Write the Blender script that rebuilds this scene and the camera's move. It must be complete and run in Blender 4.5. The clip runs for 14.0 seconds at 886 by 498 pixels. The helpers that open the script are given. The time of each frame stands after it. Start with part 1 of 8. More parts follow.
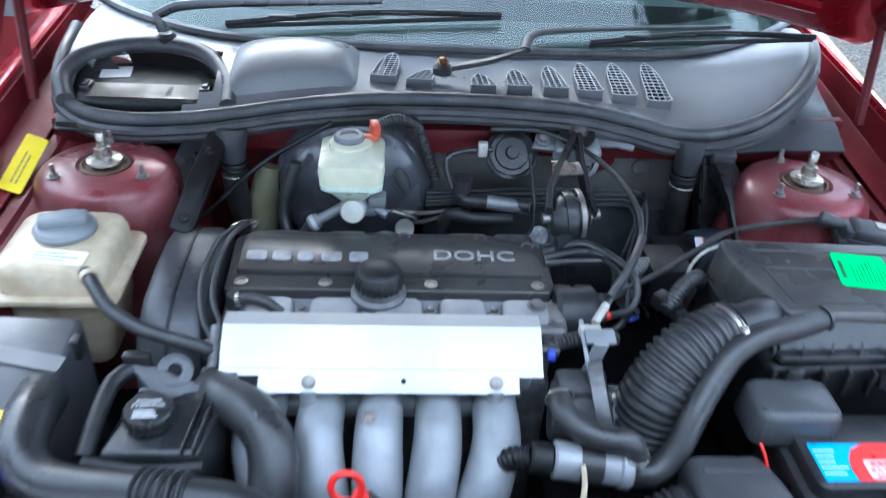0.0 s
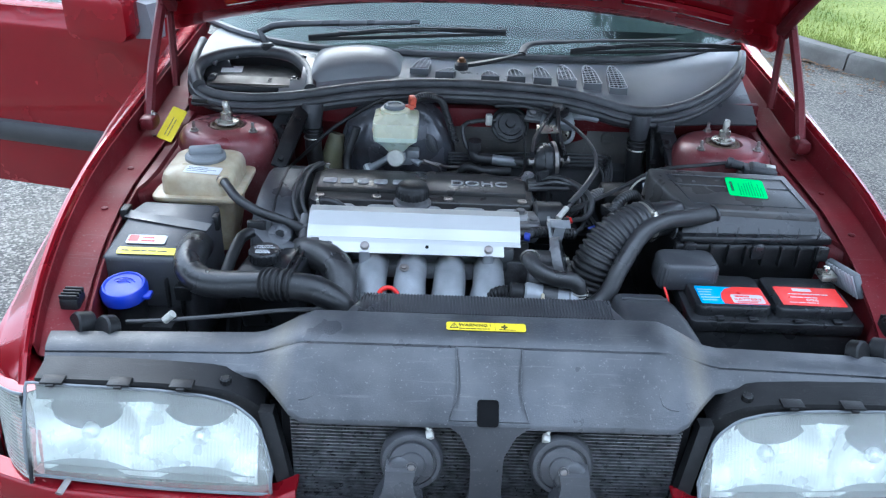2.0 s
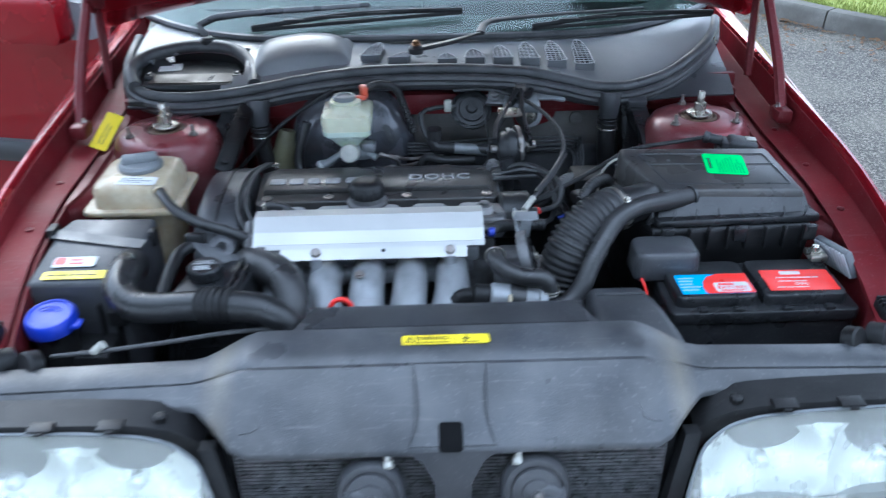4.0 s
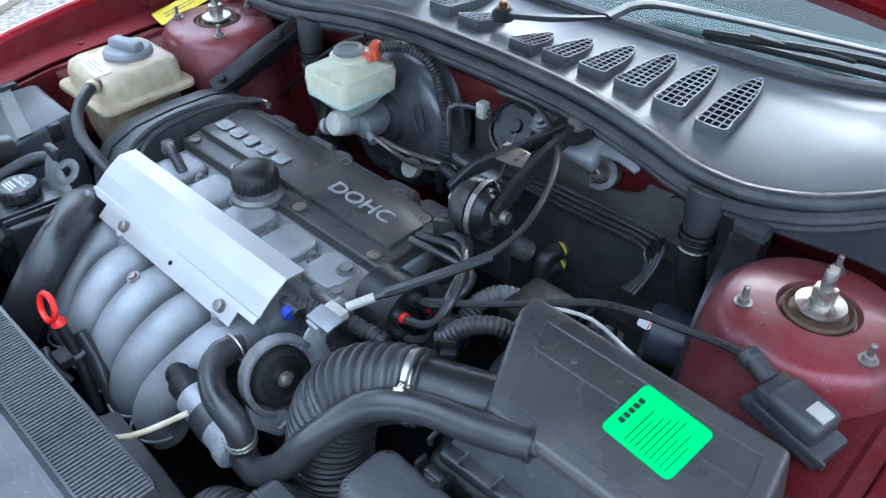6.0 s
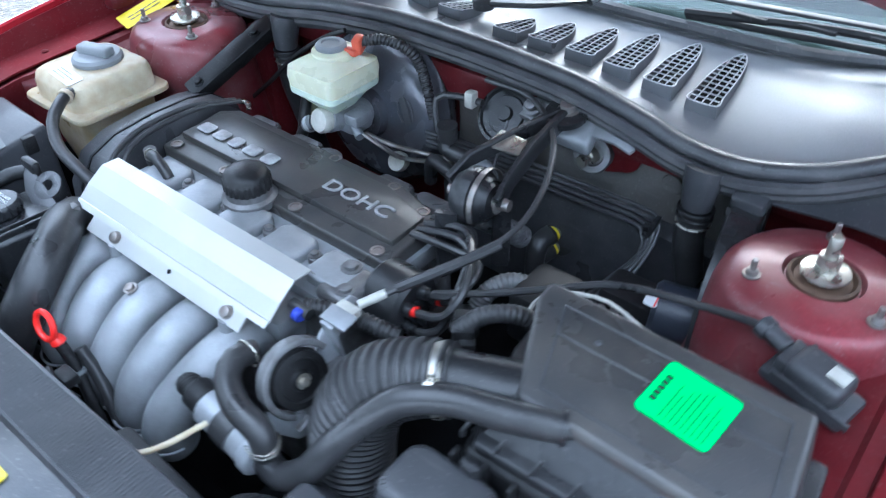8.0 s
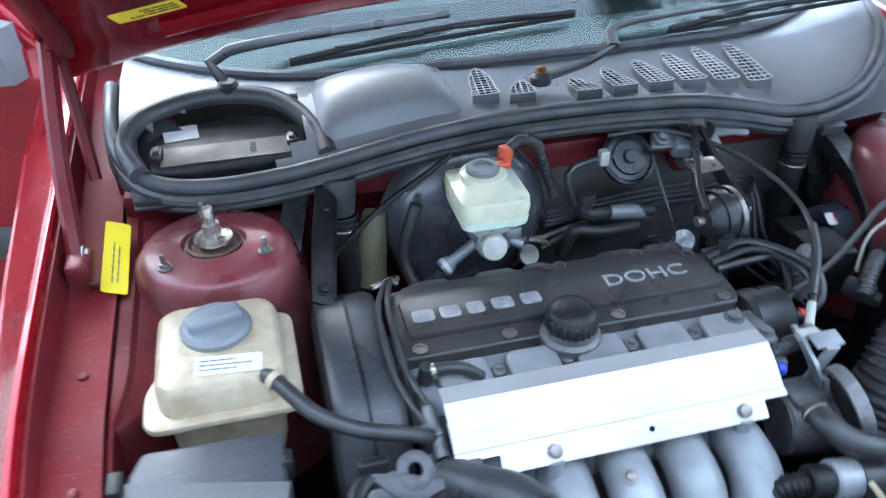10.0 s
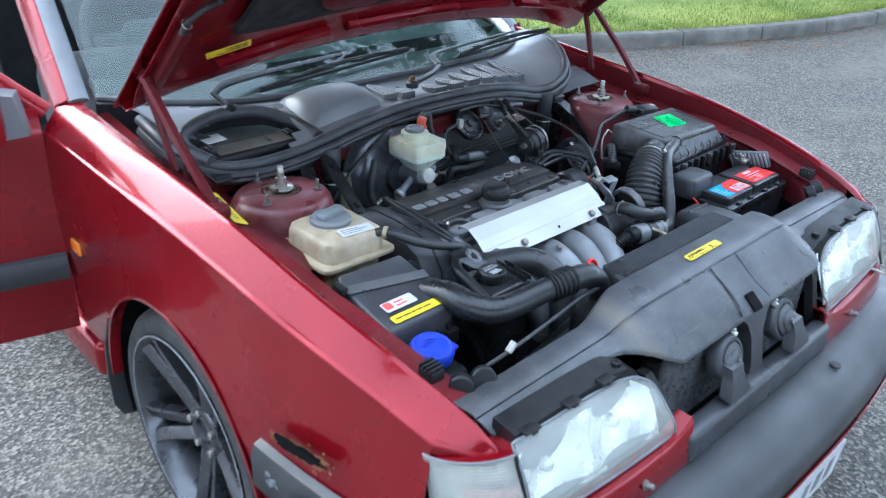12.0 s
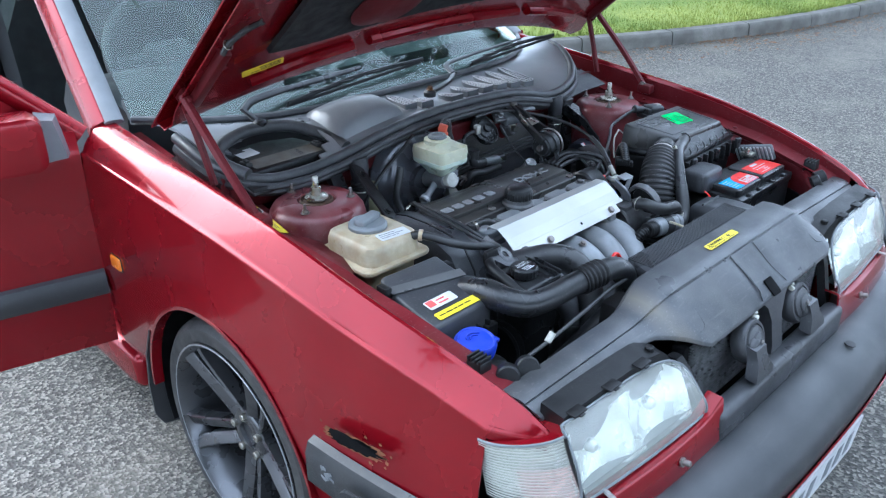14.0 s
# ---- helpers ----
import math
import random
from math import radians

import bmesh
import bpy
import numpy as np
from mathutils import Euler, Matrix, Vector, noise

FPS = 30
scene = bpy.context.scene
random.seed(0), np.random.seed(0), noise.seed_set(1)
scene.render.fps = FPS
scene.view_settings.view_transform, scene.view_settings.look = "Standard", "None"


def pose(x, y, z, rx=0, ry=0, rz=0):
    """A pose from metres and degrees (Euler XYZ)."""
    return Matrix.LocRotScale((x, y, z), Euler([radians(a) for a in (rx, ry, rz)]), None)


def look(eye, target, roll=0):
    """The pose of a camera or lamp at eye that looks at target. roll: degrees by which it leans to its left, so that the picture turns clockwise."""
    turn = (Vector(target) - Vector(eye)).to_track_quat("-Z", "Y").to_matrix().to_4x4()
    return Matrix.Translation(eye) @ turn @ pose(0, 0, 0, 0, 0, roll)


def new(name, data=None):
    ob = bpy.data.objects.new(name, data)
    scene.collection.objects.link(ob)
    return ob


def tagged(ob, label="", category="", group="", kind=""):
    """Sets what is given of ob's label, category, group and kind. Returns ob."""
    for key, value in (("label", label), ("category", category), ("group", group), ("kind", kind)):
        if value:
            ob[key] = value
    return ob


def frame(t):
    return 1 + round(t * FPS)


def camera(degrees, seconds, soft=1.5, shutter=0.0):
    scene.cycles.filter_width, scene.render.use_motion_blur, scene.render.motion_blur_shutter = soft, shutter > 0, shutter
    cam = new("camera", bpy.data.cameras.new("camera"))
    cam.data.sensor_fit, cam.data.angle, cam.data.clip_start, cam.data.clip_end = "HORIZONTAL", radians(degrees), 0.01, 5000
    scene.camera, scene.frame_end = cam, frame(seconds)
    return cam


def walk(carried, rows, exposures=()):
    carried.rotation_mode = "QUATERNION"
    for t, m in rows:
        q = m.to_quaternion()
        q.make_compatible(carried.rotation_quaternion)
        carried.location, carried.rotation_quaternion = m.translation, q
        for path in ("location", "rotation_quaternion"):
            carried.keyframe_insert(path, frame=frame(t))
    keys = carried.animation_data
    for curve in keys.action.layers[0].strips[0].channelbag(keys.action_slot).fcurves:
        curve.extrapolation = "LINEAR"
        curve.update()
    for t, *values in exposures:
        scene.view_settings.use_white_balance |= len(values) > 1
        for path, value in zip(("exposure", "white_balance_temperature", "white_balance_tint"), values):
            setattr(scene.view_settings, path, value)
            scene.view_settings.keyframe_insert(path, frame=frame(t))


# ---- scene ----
cam = camera(58.3, 14.0, soft=1.2, shutter=0.5)
PATH = [
    (0, (-0.128, -1.139, 1.478), (0.014, 0.508, 0.352), 3.9),
    (0.5, (-0.138, -1.366, 1.491), (-0.011, 0.305, 0.399), 2.1),
    (1, (-0.138, -1.559, 1.504), (0.009, 0.146, 0.469), 4.5),
    (1.5, (-0.083, -1.692, 1.502), (-0.005, 0.055, 0.532), 4.4),
    (2, (-0.095, -1.739, 1.51), (-0.065, 0.008, 0.537), 2.5),
    (2.5, (-0.118, -1.742, 1.509), (-0.072, 0.003, 0.532), 2.3),
    (3, (-0.116, -1.746, 1.505), (-0.05, -0.007, 0.519), 1.6),
    (3.5, (-0.12, -1.73, 1.492), (-0.035, 0.005, 0.5), 0.4),
    (4, (-0.033, -1.617, 1.483), (0.018, 0.106, 0.469), -0.7),
    (4.2, (0.077, -1.537, 1.468), (0.048, 0.179, 0.442), -0.3),
    (6.3, (0.755, -0.68, 1.428), (-0.408, 0.353, 0.171), -1.4),
    (6.5, (0.761, -0.675, 1.426), (-0.416, 0.335, 0.163), -1.8),
    (7, (0.765, -0.685, 1.428), (-0.414, 0.316, 0.159), -2.2),
    (7.5, (0.756, -0.704, 1.432), (-0.408, 0.324, 0.172), -2.7),
    (8, (0.677, -0.771, 1.434), (-0.324, 0.415, 0.173), -1.3),
    (8.5, (0.417, -0.961, 1.445), (-0.284, 0.412, 0.171), -2.2),
    (9, (0.117, -0.927, 1.417), (-0.293, 0.561, 0.146), -1.9),
    (9.2, (-0.012, -0.908, 1.44), (-0.272, 0.63, 0.189), -1.7),
    (11.3, (-1.153, -1.171, 1.485), (0.046, 0.125, 0.546), 1.7),
    (11.5, (-1.244, -1.215, 1.501), (-0.002, 0.05, 0.575), 2.1),
    (12, (-1.431, -1.385, 1.531), (-0.186, -0.11, 0.623), 2.1),
    (12.5, (-1.542, -1.438, 1.557), (-0.326, -0.128, 0.66), 0.5),
    (13, (-1.554, -1.394, 1.56), (-0.317, -0.091, 0.681), 0.1),
    (13.5, (-1.553, -1.386, 1.557), (-0.292, -0.107, 0.677), 0.1),
    (14, (-1.548, -1.381, 1.553), (-0.283, -0.114, 0.662), 0.0),
]
walk(cam, [(t, look(eye, target, roll)) for t, eye, target, roll in PATH], exposures=[(0, 2.12, 5000, 4), (1.5, 1.70, 4980, 4), (3, 1.60, 5000, 4), (4.2, 1.60, 5000, 4), (6.3, 2.14, 5030, 4), (8.2, 2.28, 5000, 4), (9.2, 2.32, 5000, 4), (11.3, 1.72, 5060, 4), (12.5, 1.64, 5060, 4), (14, 1.64, 5060, 4)])

# ---- light ----
world = bpy.data.worlds.new("sky")
scene.world = world
world.use_nodes = True
wn = world.node_tree.nodes
sky = wn.new("ShaderNodeTexSky")
sky.sky_type = "NISHITA"
sky.sun_disc = False
SUN_UP, SUN_ROT = 36.0, 346.0
sky.sun_elevation, sky.sun_rotation = radians(SUN_UP), radians(SUN_ROT)
sky.air_density, sky.dust_density, sky.ozone_density = 1.0, 9.0, 0.6
wn["Background"].inputs["Strength"].default_value = 0.15
haze = wn.new("ShaderNodeMix")
haze.data_type = "RGBA"
haze.inputs[0].default_value = 0.75
haze.inputs[7].default_value = (8.8, 9.0, 9.5, 1)
world.node_tree.links.new(sky.outputs[0], haze.inputs[6])
world.node_tree.links.new(haze.outputs[2], wn["Background"].inputs[0])
sun = new("sun", bpy.data.lights.new("sun", "SUN"))
sun.data.energy, sun.data.angle, sun.data.color = 0.8, radians(44), (1.0, 0.92, 0.80)
sd = Vector((math.sin(radians(SUN_ROT)) * math.cos(radians(SUN_UP)), math.cos(radians(SUN_ROT)) * math.cos(radians(SUN_UP)), math.sin(radians(SUN_UP))))
sun.matrix_world = look(sd * 30, (0, 0, 0))


# ---- materials ----
def surface(name, base, rough=0.5, metal=0.0, var=0.2, scale=6.0, fine=180.0, bump=0.15, dust=None, dust_amt=0.0, coat=0.0, rvar=0.15, spec=0.5, sss=0.0, specks=0.00):
    """A worn surface: two sizes of tone, uneven gloss, fine relief and patches of dust."""
    m = bpy.data.materials.new(name)
    m.use_nodes = True
    nt = m.node_tree
    n, link = nt.nodes, nt.links.new
    b = n["Principled BSDF"]
    co = n.new("ShaderNodeTexCoord").outputs["Object"]

    def noise_of(sc, detail):
        t = n.new("ShaderNodeTexNoise")
        t.inputs["Scale"].default_value, t.inputs["Detail"].default_value = sc, detail
        link(co, t.inputs["Vector"])
        return t.outputs["Fac"]

    def mapped(v, lo, hi):
        r = n.new("ShaderNodeMapRange")
        r.inputs["From Min"].default_value, r.inputs["From Max"].default_value = 0.3, 0.7
        r.inputs["To Min"].default_value, r.inputs["To Max"].default_value = lo, hi
        link(v, r.inputs["Value"])
        return r.outputs["Result"]

    def mixed(f, a, c, mode="MIX"):
        x = n.new("ShaderNodeMix")
        x.data_type, x.blend_type = "RGBA", mode
        for v, i in ((f, 0), (a, 6), (c, 7)):
            if isinstance(v, (int, float)):
                x.inputs[i].default_value = v
            elif isinstance(v, tuple):
                x.inputs[i].default_value = (*v, 1)
            else:
                link(v, x.inputs[i])
        return x.outputs[2]

    big, small = noise_of(scale, 5), noise_of(fine, 3)
    dark = tuple(c * (1 - var) for c in base)
    light = tuple(min(1, c * (1 + var)) for c in base)
    col = mixed(mapped(big, 0, 1), dark, light)
    col = mixed(mapped(small, 0, 0.45 * min(1, var * 3)), col, tuple(c * 0.75 for c in base))
    if dust:
        col = mixed(mapped(noise_of(scale * 2.7, 8), 0, dust_amt), col, dust)
    if specks:
        thin = n.new("ShaderNodeMapRange")
        thin.inputs["From Min"].default_value, thin.inputs["From Max"].default_value = 0.62, 0.70
        thin.inputs["To Max"].default_value = specks
        link(noise_of(230.0, 6), thin.inputs["Value"])
        col = mixed(thin.outputs["Result"], col, (0.30, 0.29, 0.28))
        streak = n.new("ShaderNodeMapping")
        streak.inputs["Scale"].default_value = (4.0, 60.0, 30.0)
        link(co, streak.inputs["Vector"])
        lines = n.new("ShaderNodeTexNoise")
        lines.inputs["Scale"].default_value, lines.inputs["Detail"].default_value = 3.0, 4
        link(streak.outputs[0], lines.inputs["Vector"])
        scuff = n.new("ShaderNodeMapRange")
        scuff.inputs["From Min"].default_value, scuff.inputs["From Max"].default_value = 0.62, 0.72
        scuff.inputs["To Max"].default_value = specks * 0.6
        link(lines.outputs["Fac"], scuff.inputs["Value"])
        col = mixed(scuff.outputs["Result"], col, (0.24, 0.23, 0.22))
    link(col, b.inputs["Base Color"])
    link(mapped(noise_of(scale * 1.7, 6), max(0.02, rough - rvar), min(1, rough + rvar)), b.inputs["Roughness"])
    b.inputs["Metallic"].default_value = metal
    b.inputs["Specular IOR Level"].default_value = spec
    b.inputs["Coat Weight"].default_value = coat
    b.inputs["Coat Roughness"].default_value = 0.06
    if sss:
        b.inputs["Subsurface Weight"].default_value = sss
        b.inputs["Subsurface Radius"].default_value = (0.02, 0.015, 0.008)
    if bump:
        bp = n.new("ShaderNodeBump")
        bp.inputs["Strength"].default_value, bp.inputs["Distance"].default_value = bump, 0.0015
        link(small, bp.inputs["Height"])
        link(bp.outputs[0], b.inputs["Normal"])
    return m


DUST = (0.26, 0.25, 0.24)
M = dict(
    paint=surface("red_paint", (0.225, 0.0024, 0.0090), 0.26, 0.45, 0.10, 3, 900, 0.010, DUST, 0.008, coat=0.55, rvar=0.04, spec=0.2),
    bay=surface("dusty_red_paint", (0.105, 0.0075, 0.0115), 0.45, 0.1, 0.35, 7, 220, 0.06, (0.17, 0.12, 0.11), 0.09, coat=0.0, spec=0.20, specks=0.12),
    plastic=surface("black_plastic", (0.013, 0.0135, 0.0152), 0.33, 0, 0.5, 7, 700, 0.18, DUST, 0.035, spec=0.5, specks=0.10),
    matt=surface("matt_black_plastic", (0.006, 0.006, 0.0068), 0.46, 0, 0.5, 9, 500, 0.25, DUST, 0.03, spec=0.35, specks=0.06),
    faded=surface("faded_black_plastic", (0.036, 0.037, 0.042), 0.38, 0, 0.4, 5, 600, 0.2, DUST, 0.10, spec=0.5, specks=0.16),
    cowl=surface("grey_cowl_plastic", (0.185, 0.190, 0.202), 0.38, 0, 0.30, 4, 500, 0.05, (0.215, 0.205, 0.195), 0.3, spec=0.6, specks=0.14),
    bumper=surface("bumper_plastic", (0.028, 0.029, 0.032), 0.40, 0, 0.2, 4, 900, 0.25, DUST, 0.06, specks=0.07),
    servo=surface("satin_black_steel", (0.095, 0.100, 0.117), 0.24, 0.2, 0.3, 9, 400, 0.05, (0.055, 0.036, 0.028), 0.45, specks=0.14),
    rubber=surface("rubber", (0.021, 0.021, 0.0225), 0.40, 0, 0.45, 10, 300, 0.2, DUST, 0.07, spec=0.5, specks=0.09),
    seal=surface("door_seal_rubber", (0.033, 0.034, 0.038), 0.42, 0, 0.4, 9, 300, 0.25, DUST, 0.14, specks=0.16),
    alloy=surface("cast_aluminium", (0.30, 0.31, 0.325), 0.45, 0.3, 0.18, 12, 350, 0.35, (0.12, 0.115, 0.11), 0.35, specks=0.11),
    alloy_dull=surface("dull_cast_aluminium", (0.20, 0.20, 0.205), 0.5, 0.5, 0.3, 18, 260, 0.5, (0.07, 0.06, 0.055), 0.6),
    sheet=surface("bright_aluminium_sheet", (0.50, 0.495, 0.475), 0.46, 0.58, 0.06, 5, 900, 0.04, (0.36, 0.36, 0.355), 0.2, rvar=0.10, specks=0.05),
    zinc=surface("zinc_plated_steel", (0.46, 0.45, 0.41), 0.32, 0.85, 0.2, 30, 300, 0.15, (0.24, 0.18, 0.10), 0.4),
    steel=surface("dull_steel", (0.30, 0.29, 0.28), 0.45, 0.8, 0.3, 30, 300, 0.2, (0.20, 0.10, 0.05), 0.35),
    gold=surface("passivated_steel", (0.19, 0.105, 0.045), 0.45, 0.6, 0.3, 30, 200, 0.2, (0.10, 0.04, 0.02), 0.6),
    rust=surface("rust", (0.20, 0.075, 0.03), 0.85, 0, 0.5, 30, 160, 0.8),
    cream=surface("yellowed_translucent_plastic", (0.47, 0.41, 0.29), 0.4, 0, 0.2, 14, 200, 0.05, (0.27, 0.17, 0.08), 0.5, sss=0.3),
    ivory=surface("ivory_translucent_plastic", (0.60, 0.60, 0.45), 0.35, 0, 0.08, 14, 200, 0.03, (0.42, 0.39, 0.24), 0.3, sss=0.35),
    fluid=surface("greenish_filled_plastic", (0.56, 0.63, 0.53), 0.35, 0, 0.08, 14, 200, 0.03, sss=0.35),
    greycap=surface("grey_plastic_cap", (0.17, 0.18, 0.19), 0.5, 0, 0.15, 14, 500, 0.1),
    blue=surface("blue_plastic", (0.012, 0.035, 0.42), 0.4, 0, 0.15, 12, 300, 0.05, DUST, 0.1),
    green=surface("green_sticker", (0.010, 0.72, 0.12), 0.45, 0, 0.04, 20, 300, 0.0, rvar=0.05),
    yellow=surface("yellow_sticker", (0.78, 0.62, 0.02), 0.4, 0, 0.06, 20, 300, 0.0),
    white=surface("white_sticker", (0.62, 0.63, 0.64), 0.45, 0, 0.08, 20, 300, 0.0, (0.4, 0.38, 0.35), 0.3),
    whiteplastic=surface("off_white_plastic", (0.48, 0.47, 0.42), 0.45, 0, 0.15, 30, 300, 0.05, (0.2, 0.18, 0.15), 0.4),
    red=surface("red_plastic", (0.75, 0.02, 0.015), 0.4, 0, 0.08, 20, 300, 0.02),
    sky=surface("light_blue_print", (0.03, 0.36, 0.75), 0.35, 0, 0.05, 20, 300, 0.0),
    ink=surface("black_print", (0.02, 0.02, 0.02), 0.5, 0, 0.1, 20, 300, 0.0),
    letter=surface("raised_grey_lettering", (0.36, 0.36, 0.37), 0.5, 0.2, 0.3, 60, 300, 0.1, (0.1, 0.1, 0.1), 0.3),
    orange=surface("orange_plastic", (0.52, 0.09, 0.045), 0.45, 0, 0.15, 20, 300, 0.05),
    tyre=surface("tyre_rubber", (0.028, 0.027, 0.027), 0.7, 0, 0.25, 12, 250, 0.3, DUST, 0.12, specks=0.06),
    wheel=surface("grey_wheel_paint", (0.10, 0.10, 0.106), 0.3, 0.7, 0.15, 10, 400, 0.05, DUST, 0.08),
    cloth=surface("dark_grey_cloth", (0.035, 0.037, 0.040), 0.9, 0, 0.2, 12, 900, 0.5),
    trim=surface("dark_grey_trim", (0.05, 0.052, 0.055), 0.6, 0, 0.2, 6, 600, 0.2),
    beige=surface("beige_trim", (0.42, 0.36, 0.26), 0.6, 0, 0.15, 6, 600, 0.2),
    olive=surface("dull_yellow_sheath", (0.16, 0.15, 0.08), 0.6, 0, 0.3, 14, 300, 0.2, DUST, 0.2),
    lidglare=surface("glare_brown_plastic", (0.062, 0.050, 0.037), 0.42, 0, 0.3, 14, 300, 0.05, (0.04, 0.036, 0.032), 0.4, spec=0.4),
    tape=surface("grey_tape", (0.10, 0.10, 0.10), 0.42, 0, 0.2, 14, 300, 0.05),
    felt=surface("black_felt", (0.016, 0.016, 0.017), 0.95, 0, 0.4, 14, 400, 0.8, DUST, 0.1, spec=0.2),
    firewall=surface("firewall_insulation", (0.085, 0.083, 0.080), 0.48, 0, 0.5, 8, 300, 0.5, (0.13, 0.105, 0.08), 0.35, specks=0.22),
    leaf=surface("leaf", (0.055, 0.10, 0.025), 0.55, 0, 0.4, 3, 60, 0.0),
    bark=surface("bark", (0.11, 0.085, 0.06), 0.9, 0, 0.4, 8, 60, 0.8),
    kerb=surface("kerb_concrete", (0.165, 0.157, 0.140), 0.85, 0, 0.35, 3, 90, 0.6, (0.06, 0.056, 0.045), 0.6),
    channel=surface("pale_concrete", (0.27, 0.245, 0.20), 0.85, 0, 0.2, 3, 80, 0.5, (0.3, 0.27, 0.2), 0.4),
    # the brown is dust and also a warm sky reflection put into the colour
    lid=surface("brown_dust_and_glare_plastic", (0.036, 0.036, 0.038), 0.33, 0, 0.4, 6, 500, 0.15, (0.20, 0.17, 0.13), 0.17, specks=0.09),
    fin=surface("dull_black_metal", (0.26, 0.26, 0.265), 0.36, 0.6, 0.6, 60, 300, 0.3, specks=0.12),
    redlens=surface("faint_red_reflector", (0.80, 0.42, 0.42), 0.25, 0.5, 0.08, 30, 300, 0.0),
    litter=surface("dead_leaves", (0.17, 0.095, 0.045), 0.8, 0, 0.5, 9, 70, 0.0),
    redink=surface("red_print", (0.62, 0.10, 0.09), 0.5, 0, 0.06, 20, 300, 0.0),
    grid=surface("weathered_grey_plastic", (0.46, 0.46, 0.47), 0.45, 0, 0.2, 20, 300, 0.1),
    greenink=surface("dark_green_print", (0.01, 0.13, 0.035), 0.5, 0, 0.06, 20, 300, 0.0),
    amber=surface("amber_lens", (0.75, 0.20, 0.015), 0.2, 0, 0.1, 30, 300, 0.0),
    mirror=surface("silvered_reflector", (0.80, 0.82, 0.81), 0.30, 0.60, 0.05, 20, 300, 0.0, rvar=0.10),
    navy=surface("blue_black_paint", (0.022, 0.027, 0.042), 0.35, 0, 0.3, 9, 300, 0.1, DUST, 0.08),
    rustring=surface("rusty_brown_steel", (0.085, 0.048, 0.030), 0.6, 0.3, 0.4, 30, 300, 0.3, (0.20, 0.13, 0.08), 0.3),
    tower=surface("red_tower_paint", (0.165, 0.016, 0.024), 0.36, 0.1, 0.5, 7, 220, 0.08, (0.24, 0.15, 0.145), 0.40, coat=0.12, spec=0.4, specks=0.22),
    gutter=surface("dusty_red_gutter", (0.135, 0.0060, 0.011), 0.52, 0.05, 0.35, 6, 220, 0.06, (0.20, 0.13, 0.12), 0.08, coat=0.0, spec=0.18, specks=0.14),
    foil=surface("crumpled_foil_sleeve", (0.44, 0.44, 0.45), 0.38, 0.7, 0.5, 60, 160, 1.0, (0.07, 0.065, 0.06), 0.5),
    cover=surface("grey_faded_plastic", (0.040, 0.042, 0.048), 0.40, 0, 0.65, 6, 420, 0.35, DUST, 0.18, spec=0.55, specks=0.26),
    # the cowl's grey, darkened to put the shade of the vent walls into it
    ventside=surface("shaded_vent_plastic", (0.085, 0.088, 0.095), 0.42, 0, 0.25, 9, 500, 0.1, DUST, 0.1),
    # near-black, with the shade of deep gaps and holes in the colour
    inner=surface("underbody_shade_black", (0.005, 0.005, 0.0055), 0.85, 0, 0.4, 9, 200, 0.3, spec=0.1),
)


def stained(base_name, name, at, spread, amount):
    """A copy of a surface with a beige dust stain along two lines at x = -at and x = at."""
    m = M[base_name].copy()
    m.name = name
    n, link = m.node_tree.nodes, m.node_tree.links.new
    b = n["Principled BSDF"]
    old = b.inputs["Base Color"].links[0].from_socket
    co = n.new("ShaderNodeTexCoord").outputs["Object"]
    sep = n.new("ShaderNodeSeparateXYZ")
    link(co, sep.inputs[0])
    wob = n.new("ShaderNodeTexNoise")
    wob.inputs["Scale"].default_value, wob.inputs["Detail"].default_value = 14, 6
    link(co, wob.inputs["Vector"])

    def op(kind, a, c):
        x = n.new("ShaderNodeMath")
        x.operation = kind
        for i, v in enumerate((a, c)):
            if isinstance(v, (int, float)):
                x.inputs[i].default_value = v
            elif v is not None:
                link(v, x.inputs[i])
        return x.outputs[0]

    d = op("ABSOLUTE", op("SUBTRACT", op("ABSOLUTE", sep.outputs[0], None), at), None)
    k = op("MAXIMUM", op("SUBTRACT", 1.0, op("DIVIDE", d, spread)), 0.0)
    k = op("MULTIPLY", op("MULTIPLY", k, wob.outputs["Fac"]), amount)
    mix = n.new("ShaderNodeMix")
    mix.data_type = "RGBA"
    link(k, mix.inputs[0])
    link(old, mix.inputs[6])
    mix.inputs[7].default_value = (0.36, 0.30, 0.20, 1)
    link(mix.outputs[2], b.inputs["Base Color"])
    return m


